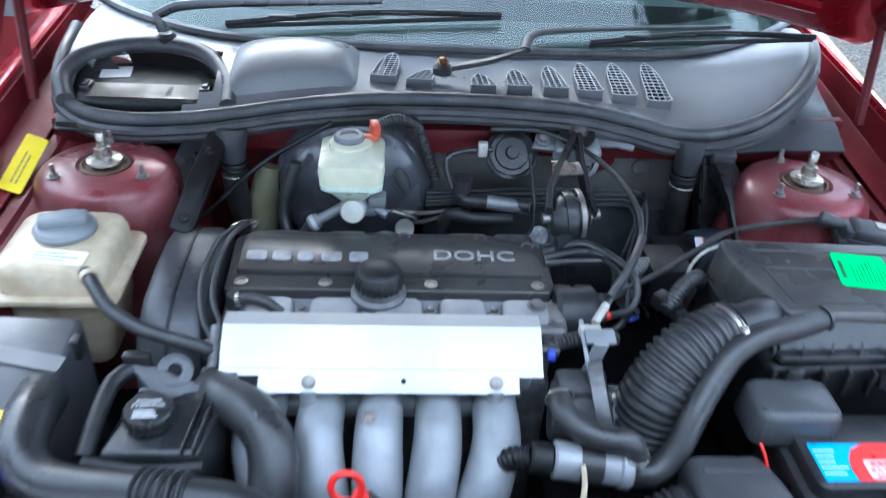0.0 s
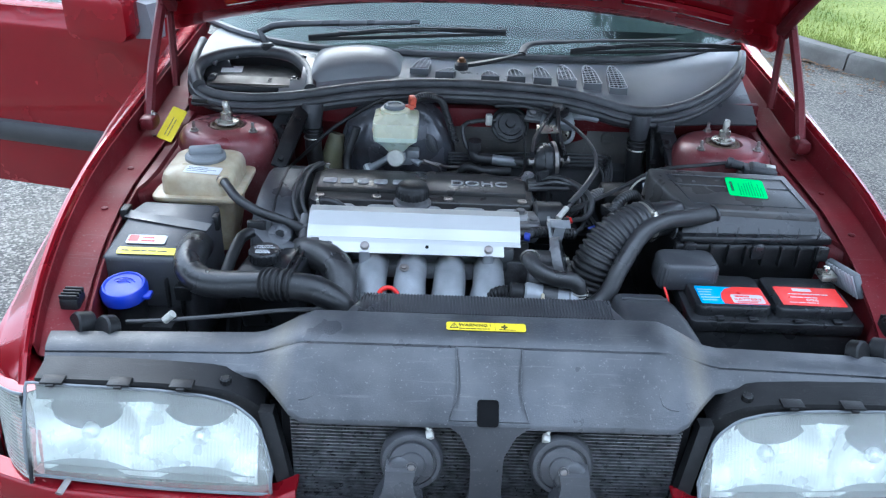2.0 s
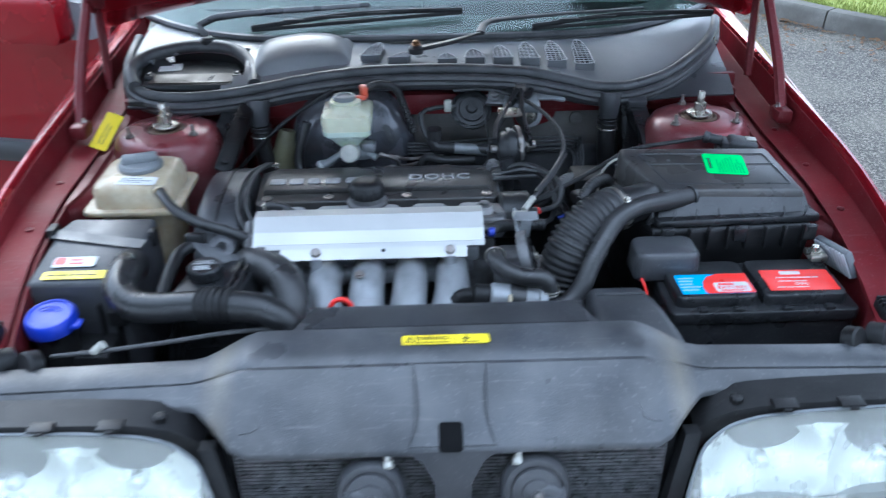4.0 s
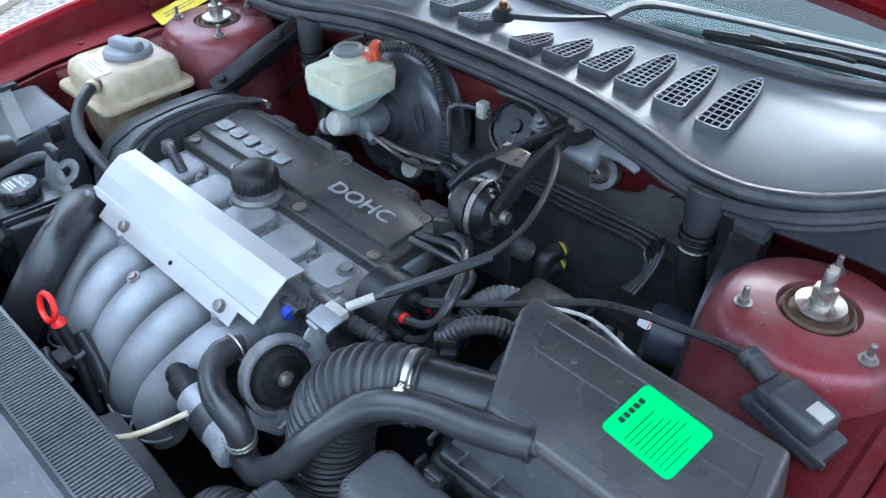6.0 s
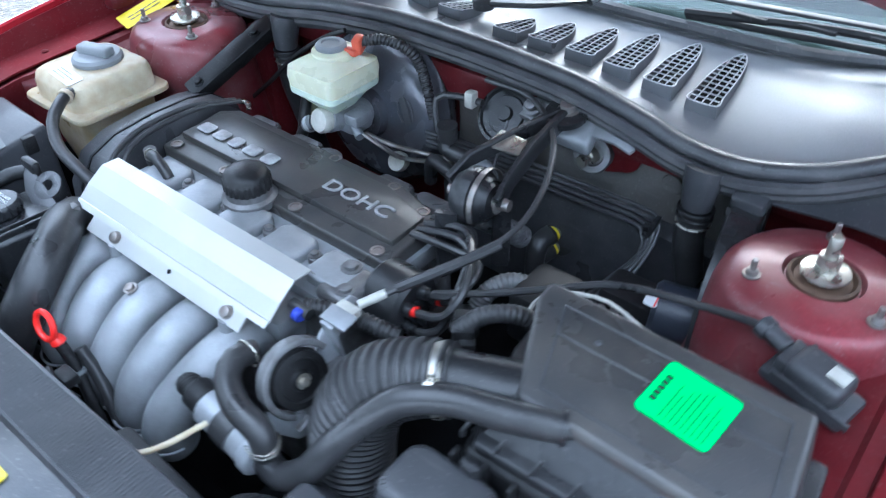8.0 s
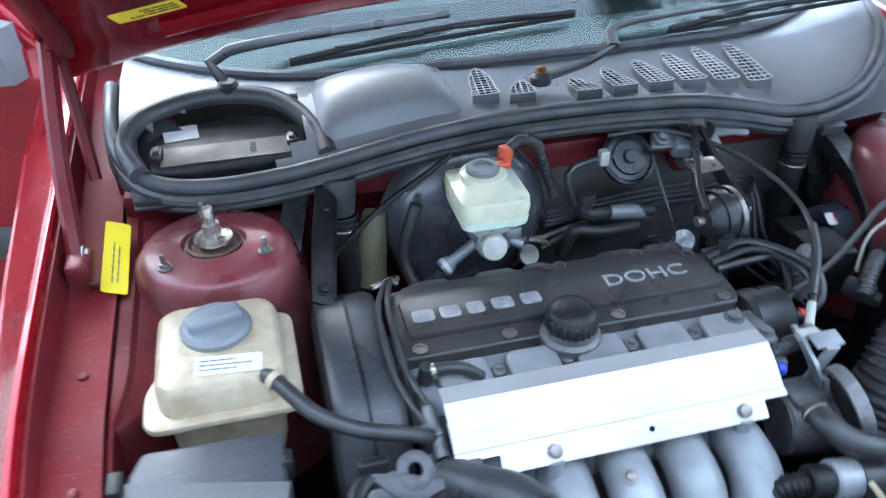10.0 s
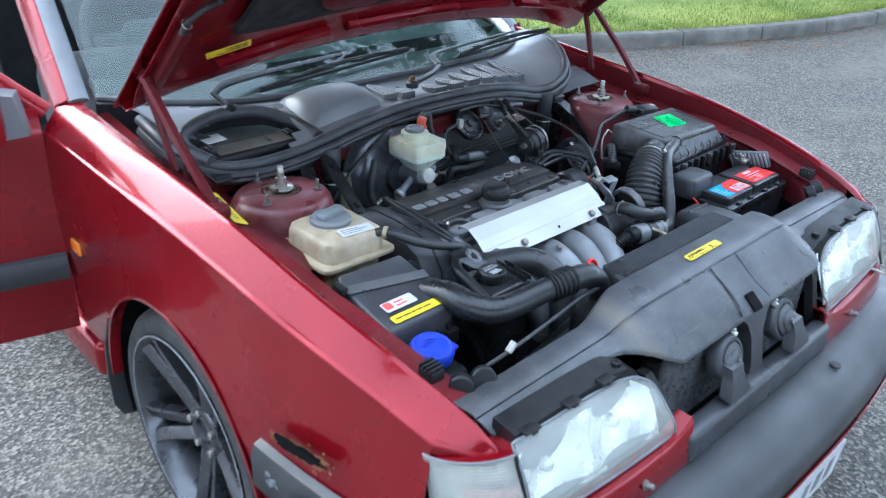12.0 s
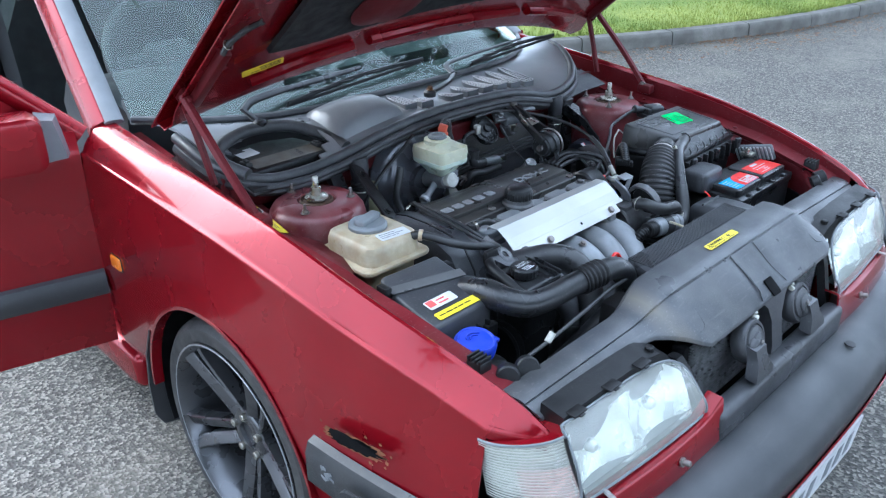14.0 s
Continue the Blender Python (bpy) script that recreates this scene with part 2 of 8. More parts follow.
def asphalt(name, tone):
    m = bpy.data.materials.new(name)
    m.use_nodes = True
    n, link = m.node_tree.nodes, m.node_tree.links.new
    b = n["Principled BSDF"]
    co = n.new("ShaderNodeTexCoord").outputs["Object"]
    vor = n.new("ShaderNodeTexVoronoi")
    vor.inputs["Scale"].default_value = 115
    link(co, vor.inputs["Vector"])
    sep = n.new("ShaderNodeSeparateColor")
    link(vor.outputs["Color"], sep.inputs[0])
    chips = n.new("ShaderNodeValToRGB")
    chips.color_ramp.elements[0].color, chips.color_ramp.elements[1].color = tuple(tone * c for c in (0.075, 0.069, 0.060)) + (1,), tuple(tone * c for c in (0.44, 0.405, 0.345)) + (1,)
    mid = chips.color_ramp.elements.new(0.55)
    mid.color = tuple(tone * c for c in (0.17, 0.157, 0.137)) + (1,)
    link(sep.outputs[0], chips.inputs[0])
    big = n.new("ShaderNodeTexNoise")
    big.inputs["Scale"].default_value, big.inputs["Detail"].default_value = 1.6, 9
    link(co, big.inputs["Vector"])
    ramp = n.new("ShaderNodeValToRGB")
    ramp.color_ramp.elements[0].position, ramp.color_ramp.elements[1].position = 0.52, 0.75
    ramp.color_ramp.elements[0].color, ramp.color_ramp.elements[1].color = (0, 0, 0, 1), (0.6, 0.6, 0.6, 1)
    link(big.outputs["Fac"], ramp.inputs[0])
    mx = n.new("ShaderNodeMix")
    mx.data_type = "RGBA"
    link(ramp.outputs[0], mx.inputs[0])
    link(chips.outputs[0], mx.inputs[6])
    mx.inputs[7].default_value = tuple(tone * c for c in (0.36, 0.33, 0.27)) + (1,)
    # the worn side of the car park is paler
    pos = n.new("ShaderNodeSeparateXYZ")
    link(co, pos.inputs[0])
    wander = n.new("ShaderNodeMath")
    wander.operation = "MULTIPLY_ADD"
    wander.inputs[1].default_value = -3.0
    link(big.outputs["Fac"], wander.inputs[0])
    link(pos.outputs[0], wander.inputs[2])
    wear = n.new("ShaderNodeMapRange")
    wear.inputs["From Min"].default_value, wear.inputs["From Max"].default_value = -3.2, 0.3
    wear.inputs["To Min"].default_value, wear.inputs["To Max"].default_value = 1.75, 1.0
    link(wander.outputs[0], wear.inputs["Value"])
    pale = n.new("ShaderNodeVectorMath")
    pale.operation = "SCALE"
    link(mx.outputs[2], pale.inputs[0])
    link(wear.outputs[0], pale.inputs["Scale"])
    link(pale.outputs[0], b.inputs["Base Color"])
    b.inputs["Roughness"].default_value = 0.85
    bp = n.new("ShaderNodeBump")
    bp.inputs["Strength"].default_value, bp.inputs["Distance"].default_value = 0.8, 0.004
    link(vor.outputs["Distance"], bp.inputs["Height"])
    link(bp.outputs[0], b.inputs["Normal"])
    return m


def grassy(name="grass", lo=(0.12, 0.175, 0.03), hi=(0.33, 0.36, 0.09)):
    m = bpy.data.materials.new(name)
    m.use_nodes = True
    n, link = m.node_tree.nodes, m.node_tree.links.new
    b = n["Principled BSDF"]
    co = n.new("ShaderNodeTexCoord").outputs["Object"]
    col = None
    for sc, a in ((1.1, 0.5), (45, 0.5)):
        t = n.new("ShaderNodeTexNoise")
        t.inputs["Scale"].default_value, t.inputs["Detail"].default_value = sc, 6
        link(co, t.inputs["Vector"])
        mul = n.new("ShaderNodeMath")
        mul.operation = "MULTIPLY_ADD"
        mul.inputs[1].default_value = a
        mul.inputs[2].default_value = 0
        link(t.outputs["Fac"], mul.inputs[0])
        if col is not None:
            link(col, mul.inputs[2])
        col = mul.outputs[0]
    r = n.new("ShaderNodeValToRGB")
    r.color_ramp.elements[0].position, r.color_ramp.elements[1].position = 0.38, 0.62
    r.color_ramp.elements[0].color, r.color_ramp.elements[1].color = (*lo, 1), (*hi, 1)
    link(col, r.inputs[0])
    link(r.outputs[0], b.inputs["Base Color"])
    b.inputs["Roughness"].default_value = 0.8
    b.inputs["Specular IOR Level"].default_value = 0.2
    return m


def glassy(name, tint, rough=0.0, alpha=1.0, ior=1.45):
    m = bpy.data.materials.new(name)
    m.use_nodes = True
    n, link = m.node_tree.nodes, m.node_tree.links.new
    n.remove(n["Principled BSDF"])
    clear, gloss, mix, edge, steep, fres = (n.new("ShaderNode" + k) for k in ("BsdfTransparent", "BsdfGlossy", "MixShader", "LayerWeight", "Math", "Math"))
    clear.inputs[0].default_value = (*tint, 1)
    gloss.inputs["Roughness"].default_value = rough
    edge.inputs["Blend"].default_value = 0.5
    f0 = ((ior - 1) / (ior + 1)) ** 2
    steep.operation, fres.operation = "POWER", "MULTIPLY_ADD"
    steep.inputs[1].default_value = 5.0
    fres.inputs[1].default_value, fres.inputs[2].default_value = 1 - f0, f0
    link(edge.outputs["Facing"], steep.inputs[0])
    link(steep.outputs[0], fres.inputs[0])
    link(fres.outputs[0], mix.inputs[0])
    link(clear.outputs[0], mix.inputs[1])
    link(gloss.outputs[0], mix.inputs[2])
    link(mix.outputs[0], n["Material Output"].inputs[0])
    return m


def lens_glass(name, tint, haze_lo=0.06, haze_hi=0.34, axis="X", pitch=42):
    """Moulded lamp glass: fine vertical flutes in the relief."""
    m = glassy(name, tint, 0.06)
    n, link = m.node_tree.nodes, m.node_tree.links.new
    co = n.new("ShaderNodeTexCoord").outputs["Object"]
    w = n.new("ShaderNodeTexWave")
    w.wave_type, w.bands_direction = "BANDS", axis
    w.inputs["Scale"].default_value = pitch
    link(co, w.inputs["Vector"])
    bp = n.new("ShaderNodeBump")
    bp.inputs["Strength"].default_value, bp.inputs["Distance"].default_value = 0.05, 0.001
    link(w.outputs["Fac"], bp.inputs["Height"])
    for k in n:
        if k.type in ("BSDF_GLOSSY", "LAYER_WEIGHT"):
            link(bp.outputs[0], k.inputs["Normal"])
    haze, add = n.new("ShaderNodeBsdfPrincipled"), n.new("ShaderNodeMixShader")
    haze.inputs["Base Color"].default_value = (0.88, 0.885, 0.82, 1)
    haze.inputs["Roughness"].default_value = 0.35
    link(bp.outputs[0], haze.inputs["Normal"])
    ns = n.new("ShaderNodeTexNoise")
    ns.inputs["Scale"].default_value = 5
    link(co, ns.inputs["Vector"])
    mr = n.new("ShaderNodeMapRange")
    mr.inputs["To Min"].default_value, mr.inputs["To Max"].default_value = haze_lo, haze_hi
    both = n.new("ShaderNodeMath")
    both.operation = "MULTIPLY"
    link(ns.outputs["Fac"], both.inputs[0])
    link(w.outputs["Fac"], both.inputs[1])
    link(both.outputs[0], mr.inputs["Value"])
    link(mr.outputs[0], add.inputs[0])
    old = n["Material Output"].inputs[0].links[0].from_socket
    link(old, add.inputs[1])
    link(haze.outputs[0], add.inputs[2])
    link(add.outputs[0], n["Material Output"].inputs[0])
    return m


M["coverplastic"] = stained("cover", "stained_cover_plastic", 0.325, 0.03, 0.42)
M["asphalt"], M["grass"] = asphalt("asphalt", 0.52), grassy()
M["glass"] = glassy("windscreen_glass", (0.80, 0.88, 0.85), 0.0, ior=1.52)
M["lens"] = lens_glass("headlamp_glass", (0.97, 0.98, 0.96), 0.10, 0.32, pitch=58)
M["lens_clear"] = lens_glass("indicator_glass", (0.90, 0.91, 0.88), 0.12, 0.75, "Z", 55)


# ---- mesh tools ----
def world_of(ob):
    return world_of(ob.parent) @ ob.matrix_parent_inverse @ ob.matrix_basis if ob.parent else ob.matrix_basis.copy()


def part(name, bm, material, parent, label="", sharp=38, category=""):
    """Links a bmesh as one mesh object under its thing or part."""
    bmesh.ops.recalc_face_normals(bm, faces=bm.faces)
    lim = radians(sharp)
    for f in bm.faces:
        f.smooth = True
    for e in bm.edges:
        if len(e.link_faces) == 2 and e.calc_face_angle(0) > lim:
            e.smooth = False
    me = bpy.data.meshes.new(name)
    bm.to_mesh(me)
    bm.free()
    me.materials.append(M[material])
    ob = new(name, me)
    while parent and parent.parent and parent.parent.parent:
        parent = parent.parent
    if parent:
        ob.parent = parent
        ob.matrix_parent_inverse = world_of(parent).inverted()
    return tagged(ob, label=label, category=category)


def thing(name, at, label, category, group="", kind=""):
    ob = new(name)
    ob.location = at
    ob.empty_display_size = 0.05
    return tagged(ob, label, category, group, kind)


def join(*bms):
    out = bms[0]
    for b in bms[1:]:
        me = bpy.data.meshes.new("tmp")
        b.to_mesh(me)
        b.free()
        out.from_mesh(me)
        bpy.data.meshes.remove(me)
    return out


def box(c, s, bev=0.004, seg=2, rot=None, taper=(1, 1)):
    """A bevelled block round c; taper narrows its top."""
    bm = bmesh.new()
    bmesh.ops.create_cube(bm, size=1)
    for v in bm.verts:
        k = taper if v.co.z > 0 else (1, 1)
        v.co = Vector((v.co.x * s[0] * k[0], v.co.y * s[1] * k[1], v.co.z * s[2]))
    if bev:
        bmesh.ops.bevel(bm, geom=bm.edges[:], offset=bev, segments=seg, affect="EDGES", profile=0.5)
    if rot:
        bm.transform(Euler([radians(a) for a in rot]).to_matrix().to_4x4())
    bm.transform(Matrix.Translation(c))
    return bm


def prism(poly, z0, z1, bev=0.004, seg=2, top=None, m=None, grow=0.0):
    """An outline in the plan raised from z0 to z1; top(x, y) gives an uneven upper face; grow widens the foot."""
    bm = bmesh.new()
    cx, cy = sum(p[0] for p in poly) / len(poly), sum(p[1] for p in poly) / len(poly)
    lo = [bm.verts.new((x + (x - cx) * grow, y + (y - cy) * grow, z0)) for x, y in poly]
    hi = [bm.verts.new((x, y, top(x, y) if top else z1)) for x, y in poly]
    k = len(poly)
    bm.faces.new(lo[::-1])
    bm.faces.new(hi)
    for i in range(k):
        bm.faces.new((lo[i], lo[(i + 1) % k], hi[(i + 1) % k], hi[i]))
    bmesh.ops.recalc_face_normals(bm, faces=bm.faces)
    if bev:
        bmesh.ops.bevel(bm, geom=bm.edges[:], offset=bev, segments=seg, affect="EDGES", profile=0.5)
    if m:
        bm.transform(m)
    return bm


def rounded(x0, y0, x1, y1, r, k=5):
    out = []
    for cx, cy, a in ((x1 - r, y1 - r, 0), (x0 + r, y1 - r, 90), (x0 + r, y0 + r, 180), (x1 - r, y0 + r, 270)):
        for i in range(k + 1):
            t = radians(a + 90 * i / k)
            out.append((cx + r * math.cos(t), cy + r * math.sin(t)))
    return out


def frame_of(axis):
    z = Vector(axis).normalized()
    x = z.orthogonal().normalized() if abs(z.z) < 0.99 else Vector((1, 0, 0))
    if abs(z.z) < 0.99:
        x = Vector((0, 0, 1)).cross(z).normalized()
    y = z.cross(x)
    return Matrix((x, y, z)).transposed()


def lathe(profile, at, axis=(0, 0, 1), n=32, wave=None):
    """Turns (radius, height) pairs round an axis; wave(angle, radius, height) may swell the radius."""
    bm = bmesh.new()
    f = frame_of(axis)
    rings = []
    for r, h in profile:
        if r < 1e-5:
            rings.append([bm.verts.new(Vector(at) + f @ Vector((0, 0, h)))])
            continue
        ring = []
        for i in range(n):
            a = 2 * math.pi * i / n
            q = r * (wave(a, r, h) if wave else 1)
            ring.append(bm.verts.new(Vector(at) + f @ Vector((q * math.cos(a), q * math.sin(a), h))))
        rings.append(ring)
    for a, b in zip(rings, rings[1:]):
        for i in range(n):
            j = (i + 1) % n
            if len(a) == 1 and len(b) == 1:
                continue
            if len(a) == 1:
                bm.faces.new((a[0], b[i], b[j]))
            elif len(b) == 1:
                bm.faces.new((a[i], b[0], a[j]))
            else:
                bm.faces.new((a[i], a[j], b[j], b[i]))
    for ring in (rings[0], rings[-1]):
        if len(ring) > 2 and tuple(profile[0]) != tuple(profile[-1]):
            bm.faces.new(ring)
    return bm


def cyl(p0, p1, r, r1=None, n=20, bev=0.0):
    p0, p1 = Vector(p0), Vector(p1)
    h, r1 = (p1 - p0).length, r if r1 is None else r1
    prof = [(r, 0), (r1, h)] if not bev else [(r - bev, 0), (r, bev), (r1, h - bev), (r1 - bev, h)]
    return lathe(prof, p0, p1 - p0, n)


def spline(pts, step=0.012, closed=False):
    """A smooth line through points, as (place, parameter along the points)."""
    pts = [Vector(p) for p in pts]
    out, k = [], len(pts)
    for i in range(k if closed else k - 1):
        if closed:
            a, b, c, d = (pts[(i + j) % k] for j in (-1, 0, 1, 2))
        else:
            b, c = pts[i], pts[i + 1]
            a = pts[i - 1] if i else b * 2 - c
            d = pts[i + 2] if i + 2 < k else c * 2 - b
        m = max(2, int((c - b).length / step))
        for j in range(m):
            t = j / m
            out.append((0.5 * ((2 * b) + (c - a) * t + (2 * a - 5 * b + 4 * c - d) * t * t + (3 * b - a - 3 * c + d) * t ** 3), i + t))
    if not closed:
        out.append((pts[-1], k - 1.0))
    return out


def tube(pts, r, n=12, step=0.012, closed=False, rib=None, flat=None):
    """A hose or bar along a smooth line. r: one radius or one a point; rib: (depth, pitch) of rings round it; flat: how much its section is squeezed across."""
    line = spline(pts, min(step, rib[1] / 9) if rib else step, closed)
    rs = [r] * len(pts) if isinstance(r, (int, float)) else list(r)
    if closed:
        rs.append(rs[0])
    bm = bmesh.new()
    rings, up, run = [], None, 0.0
    for i, (p, u) in enumerate(line):
        q0, q1 = line[i - 1][0] if i or closed else p, line[(i + 1) % len(line)][0] if i + 1 < len(line) or closed else p
        d = (q1 - q0).normalized()
        if up is None:
            up = d.orthogonal().normalized() if abs(d.z) > 0.95 else (Vector((0, 0, 1)) - d * d.z).normalized()
        up = (up - d * up.dot(d)).normalized()
        side = d.cross(up)
        a = min(int(u), len(rs) - 2)
        rad = rs[a] + (rs[a + 1] - rs[a]) * (u - a)
        if i:
            run += (p - line[i - 1][0]).length
        if rib:
            rad += rib[0] * (0.5 + 0.5 * math.tanh(2.2 * math.cos(2 * math.pi * run / rib[1])))
        sq = flat or 1.0
        rings.append([bm.verts.new(p + up * (rad * sq * math.sin(2 * math.pi * k / n)) + side * (rad * math.cos(2 * math.pi * k / n))) for k in range(n)])
    pairs = list(zip(rings, rings[1:])) + ([(rings[-1], rings[0])] if closed else [])
    for a, b in pairs:
        for k in range(n):
            bm.faces.new((a[k], a[(k + 1) % n], b[(k + 1) % n], b[k]))
    if not closed:
        bm.faces.new(rings[0][::-1])
        bm.faces.new(rings[-1])
    return bm


def sheet(rows, thick=0.0, closed=False):
    """A skin over rows of points; thick gives it a back, towards the inside."""
    bm = bmesh.new()
    g = [[bm.verts.new(p) for p in row] for row in rows]
    for a, b in zip(g, g[1:]):
        k = len(a)
        for j in range(k if closed else k - 1):
            bm.faces.new((a[j], a[(j + 1) % k], b[(j + 1) % k], b[j]))
    if thick:
        bmesh.ops.recalc_face_normals(bm, faces=bm.faces)
        bmesh.ops.solidify(bm, geom=bm.faces[:], thickness=thick)
    return bm


def loft(rings):
    bm = sheet(rings, closed=True)
    n = len(rings[0])
    bm.verts.ensure_lookup_table()
    bm.faces.new(bm.verts[:n][::-1])
    bm.faces.new(bm.verts[-n:])
    return bm


def plate(m, w, h, t=0.0006, r=0.004):
    """A thin rounded sticker, w by h, lying in the plane of m."""
    return prism(rounded(-w / 2, -h / 2, w / 2, h / 2, min(r, w / 2.1, h / 2.1), 3), 0, t, 0, m=m)


def on(p, n, along):
    """A frame at p whose z is n and whose x runs along."""
    z = Vector(n).normalized()
    x = Vector(along)
    x = (x - z * x.dot(z)).normalized()
    y = z.cross(x)
    m = Matrix((x, y, z)).transposed().to_4x4()
    m.translation = p
    return m


def words(name, text, m, size, material, parent, depth=0.0004, width=None, label=""):
    cu = bpy.data.curves.new(name, "FONT")
    cu.body, cu.size, cu.extrude, cu.align_x, cu.align_y = text, size, depth, "CENTER", "CENTER"
    tmp = bpy.data.objects.new(name, cu)
    me = bpy.data.meshes.new_from_object(tmp)
    bpy.data.objects.remove(tmp)
    bm = bmesh.new()
    bm.from_mesh(me)
    bpy.data.meshes.remove(me)
    if width:
        xs = [v.co.x for v in bm.verts]
        k = width / (max(xs) - min(xs))
        for v in bm.verts:
            v.co.x *= k
    bm.transform(m)
    return part(name, bm, material, parent, label)


def bars(m, w, h, rows, fill=0.8, seed=1, t=0.0005):
    """Lines of unreadable print as plain bars."""
    rng = random.Random(seed)
    out = bmesh.new()
    for i in range(rows):
        y = h / 2 - h * (i + 0.5) / rows
        bw = w * rng.uniform(0.55, 1.0)
        x = -w / 2
        while x < -w / 2 + bw - 0.002:
            k = min(rng.uniform(0.06, 0.22) * w, -w / 2 + bw - x)
            b = box((x + k / 2, y, 0), (k * 0.86, h / rows * fill * 0.55, t), 0)
            out = join(out, b)
            x += k
    out.transform(m)
    return out


def bolt(at, axis, r, h, washer=1.6, stud=0.0):
    prof = [(r * washer, 0), (r * washer, h * 0.2), (r * 1.02, h * 0.22), (r, h * 0.9), (r * 0.8, h)]
    if stud:
        prof += [(r * 0.55, h), (r * 0.55, h + stud * 0.92), (r * 0.4, h + stud)]
    prof.append((0, prof[-1][1]))
    return lathe([(0, 0)] + prof, at, axis, 12)


# ---- ground ----
KERB = [(1.5, 9.0), (1.62, 7.4), (1.85, 5.9), (2.2, 4.75), (2.6, 3.93), (3.0, 3.40), (3.55, 3.02), (4.17, 2.70), (5.03, 2.29), (6.33, 1.86), (7.6, 1.63), (9.4, 1.45), (12, 1.35), (18, 1.3)]


def ground():
    bm = bmesh.new()
    bmesh.ops.create_grid(bm, x_segments=40, y_segments=40, size=600)
    tagged(part("road", bm, "asphalt", None), "worn grey asphalt with pale stone chips", "road", kind="structure")
    line = [p for p, _ in spline([(x, y, 0) for x, y in KERB], 0.2)]
    rows = []
    for i, p in enumerate(line):
        d = (line[min(i + 1, len(line) - 1)] - line[max(i - 1, 0)]).normalized()
        out = Vector((-d.y, d.x, 0))
        out = -out if out.y < 0 and out.x < 0 else out
        row = []
        for off, z in ((0.13, 0.11), (0.35, 0.125), (0.8, 0.14), (2, 0.19), (5, 0.32), (12, 0.5), (40, 0.7), (120, 0.9)):
            q = p + out * off
            row.append((q.x, q.y, z + 0.012 * noise.noise(q * 1.7)))
        rows.append(row)
    tagged(part("grass_verge", sheet(rows), "grass", None), "mown green grass verge behind the kerb", "grass", kind="structure")
    return line


kerb_line = ground()


def kerb_stones(line):
    """Separate kerb stones with open joints, following the verge."""
    root = tagged(new("kerb"), "weathered grey concrete kerb stones", "kerb", kind="structure")
    dist, run = [0.0], 0.0
    for p, q in zip(line, line[1:]):
        dist.append(dist[-1] + (q - p).length)
    xs, ys = [p.x for p in line], [p.y for p in line]
    rng = random.Random(2)
    s0 = 0.0
    while s0 + 0.9 < dist[-1]:
        rows = []
        tilt = rng.uniform(-0.004, 0.004)
        for k in range(5):
            s1 = s0 + 0.006 + 0.903 * k / 4
            c = Vector((np.interp(s1, dist, xs), np.interp(s1, dist, ys), 0))
            e = Vector((np.interp(s1 + 0.02, dist, xs), np.interp(s1 + 0.02, dist, ys), 0))
            d = (e - c).normalized()
            out = Vector((-d.y, d.x, 0))
            out = -out if out.y < 0 and out.x < 0 else out
            rows.append([c + out * o + Vector((0, 0, z + tilt)) for o, z in ((0.0, -0.05), (0.004, 0.085), (0.010, 0.108), (0.024, 0.120), (0.12, 0.124), (0.135, 0.118), (0.14, -0.05))])
        part("kerb_stone", loft(rows), "kerb", root)
        s0 += 0.915


kerb_stones(kerb_line)


def grass_blades(line):
    rng = np.random.RandomState(4)
    verts, faces = [], []
    for i in range(len(line) - 1):
        p, q = line[i], line[i + 1]
        if not (1.6 < p.x < 11):
            continue
        d = (q - p).normalized()
        out = Vector((-d.y, d.x, 0))
        out = -out if out.y < 0 and out.x < 0 else out
        for _ in range(900):
            off = 0.12 + 2.8 * rng.rand() ** 1.6
            c = p + d * (0.2 * rng.rand()) + out * off
            h = 0.02 + 0.045 * rng.rand()
            a, w = rng.rand() * 6.28, 0.0035 + 0.003 * rng.rand()
            lean = (rng.rand(2) - 0.5) * 0.05
            z = 0.105 + 0.02 * min(off, 1)
            k = len(verts)
            verts += [(c.x - w * math.cos(a), c.y - w * math.sin(a), z), (c.x + w * math.cos(a), c.y + w * math.sin(a), z), (c.x + lean[0], c.y + lean[1], z + h)]
            faces.append((k, k + 1, k + 2))
    me = bpy.data.meshes.new("grass_blades")
    me.from_pydata(verts, [], faces)
    me.materials.append(M["grass"])
    tagged(new("grass_blades", me), "short green grass blades on the verge", "grass", kind="stuff")


grass_blades(kerb_line)


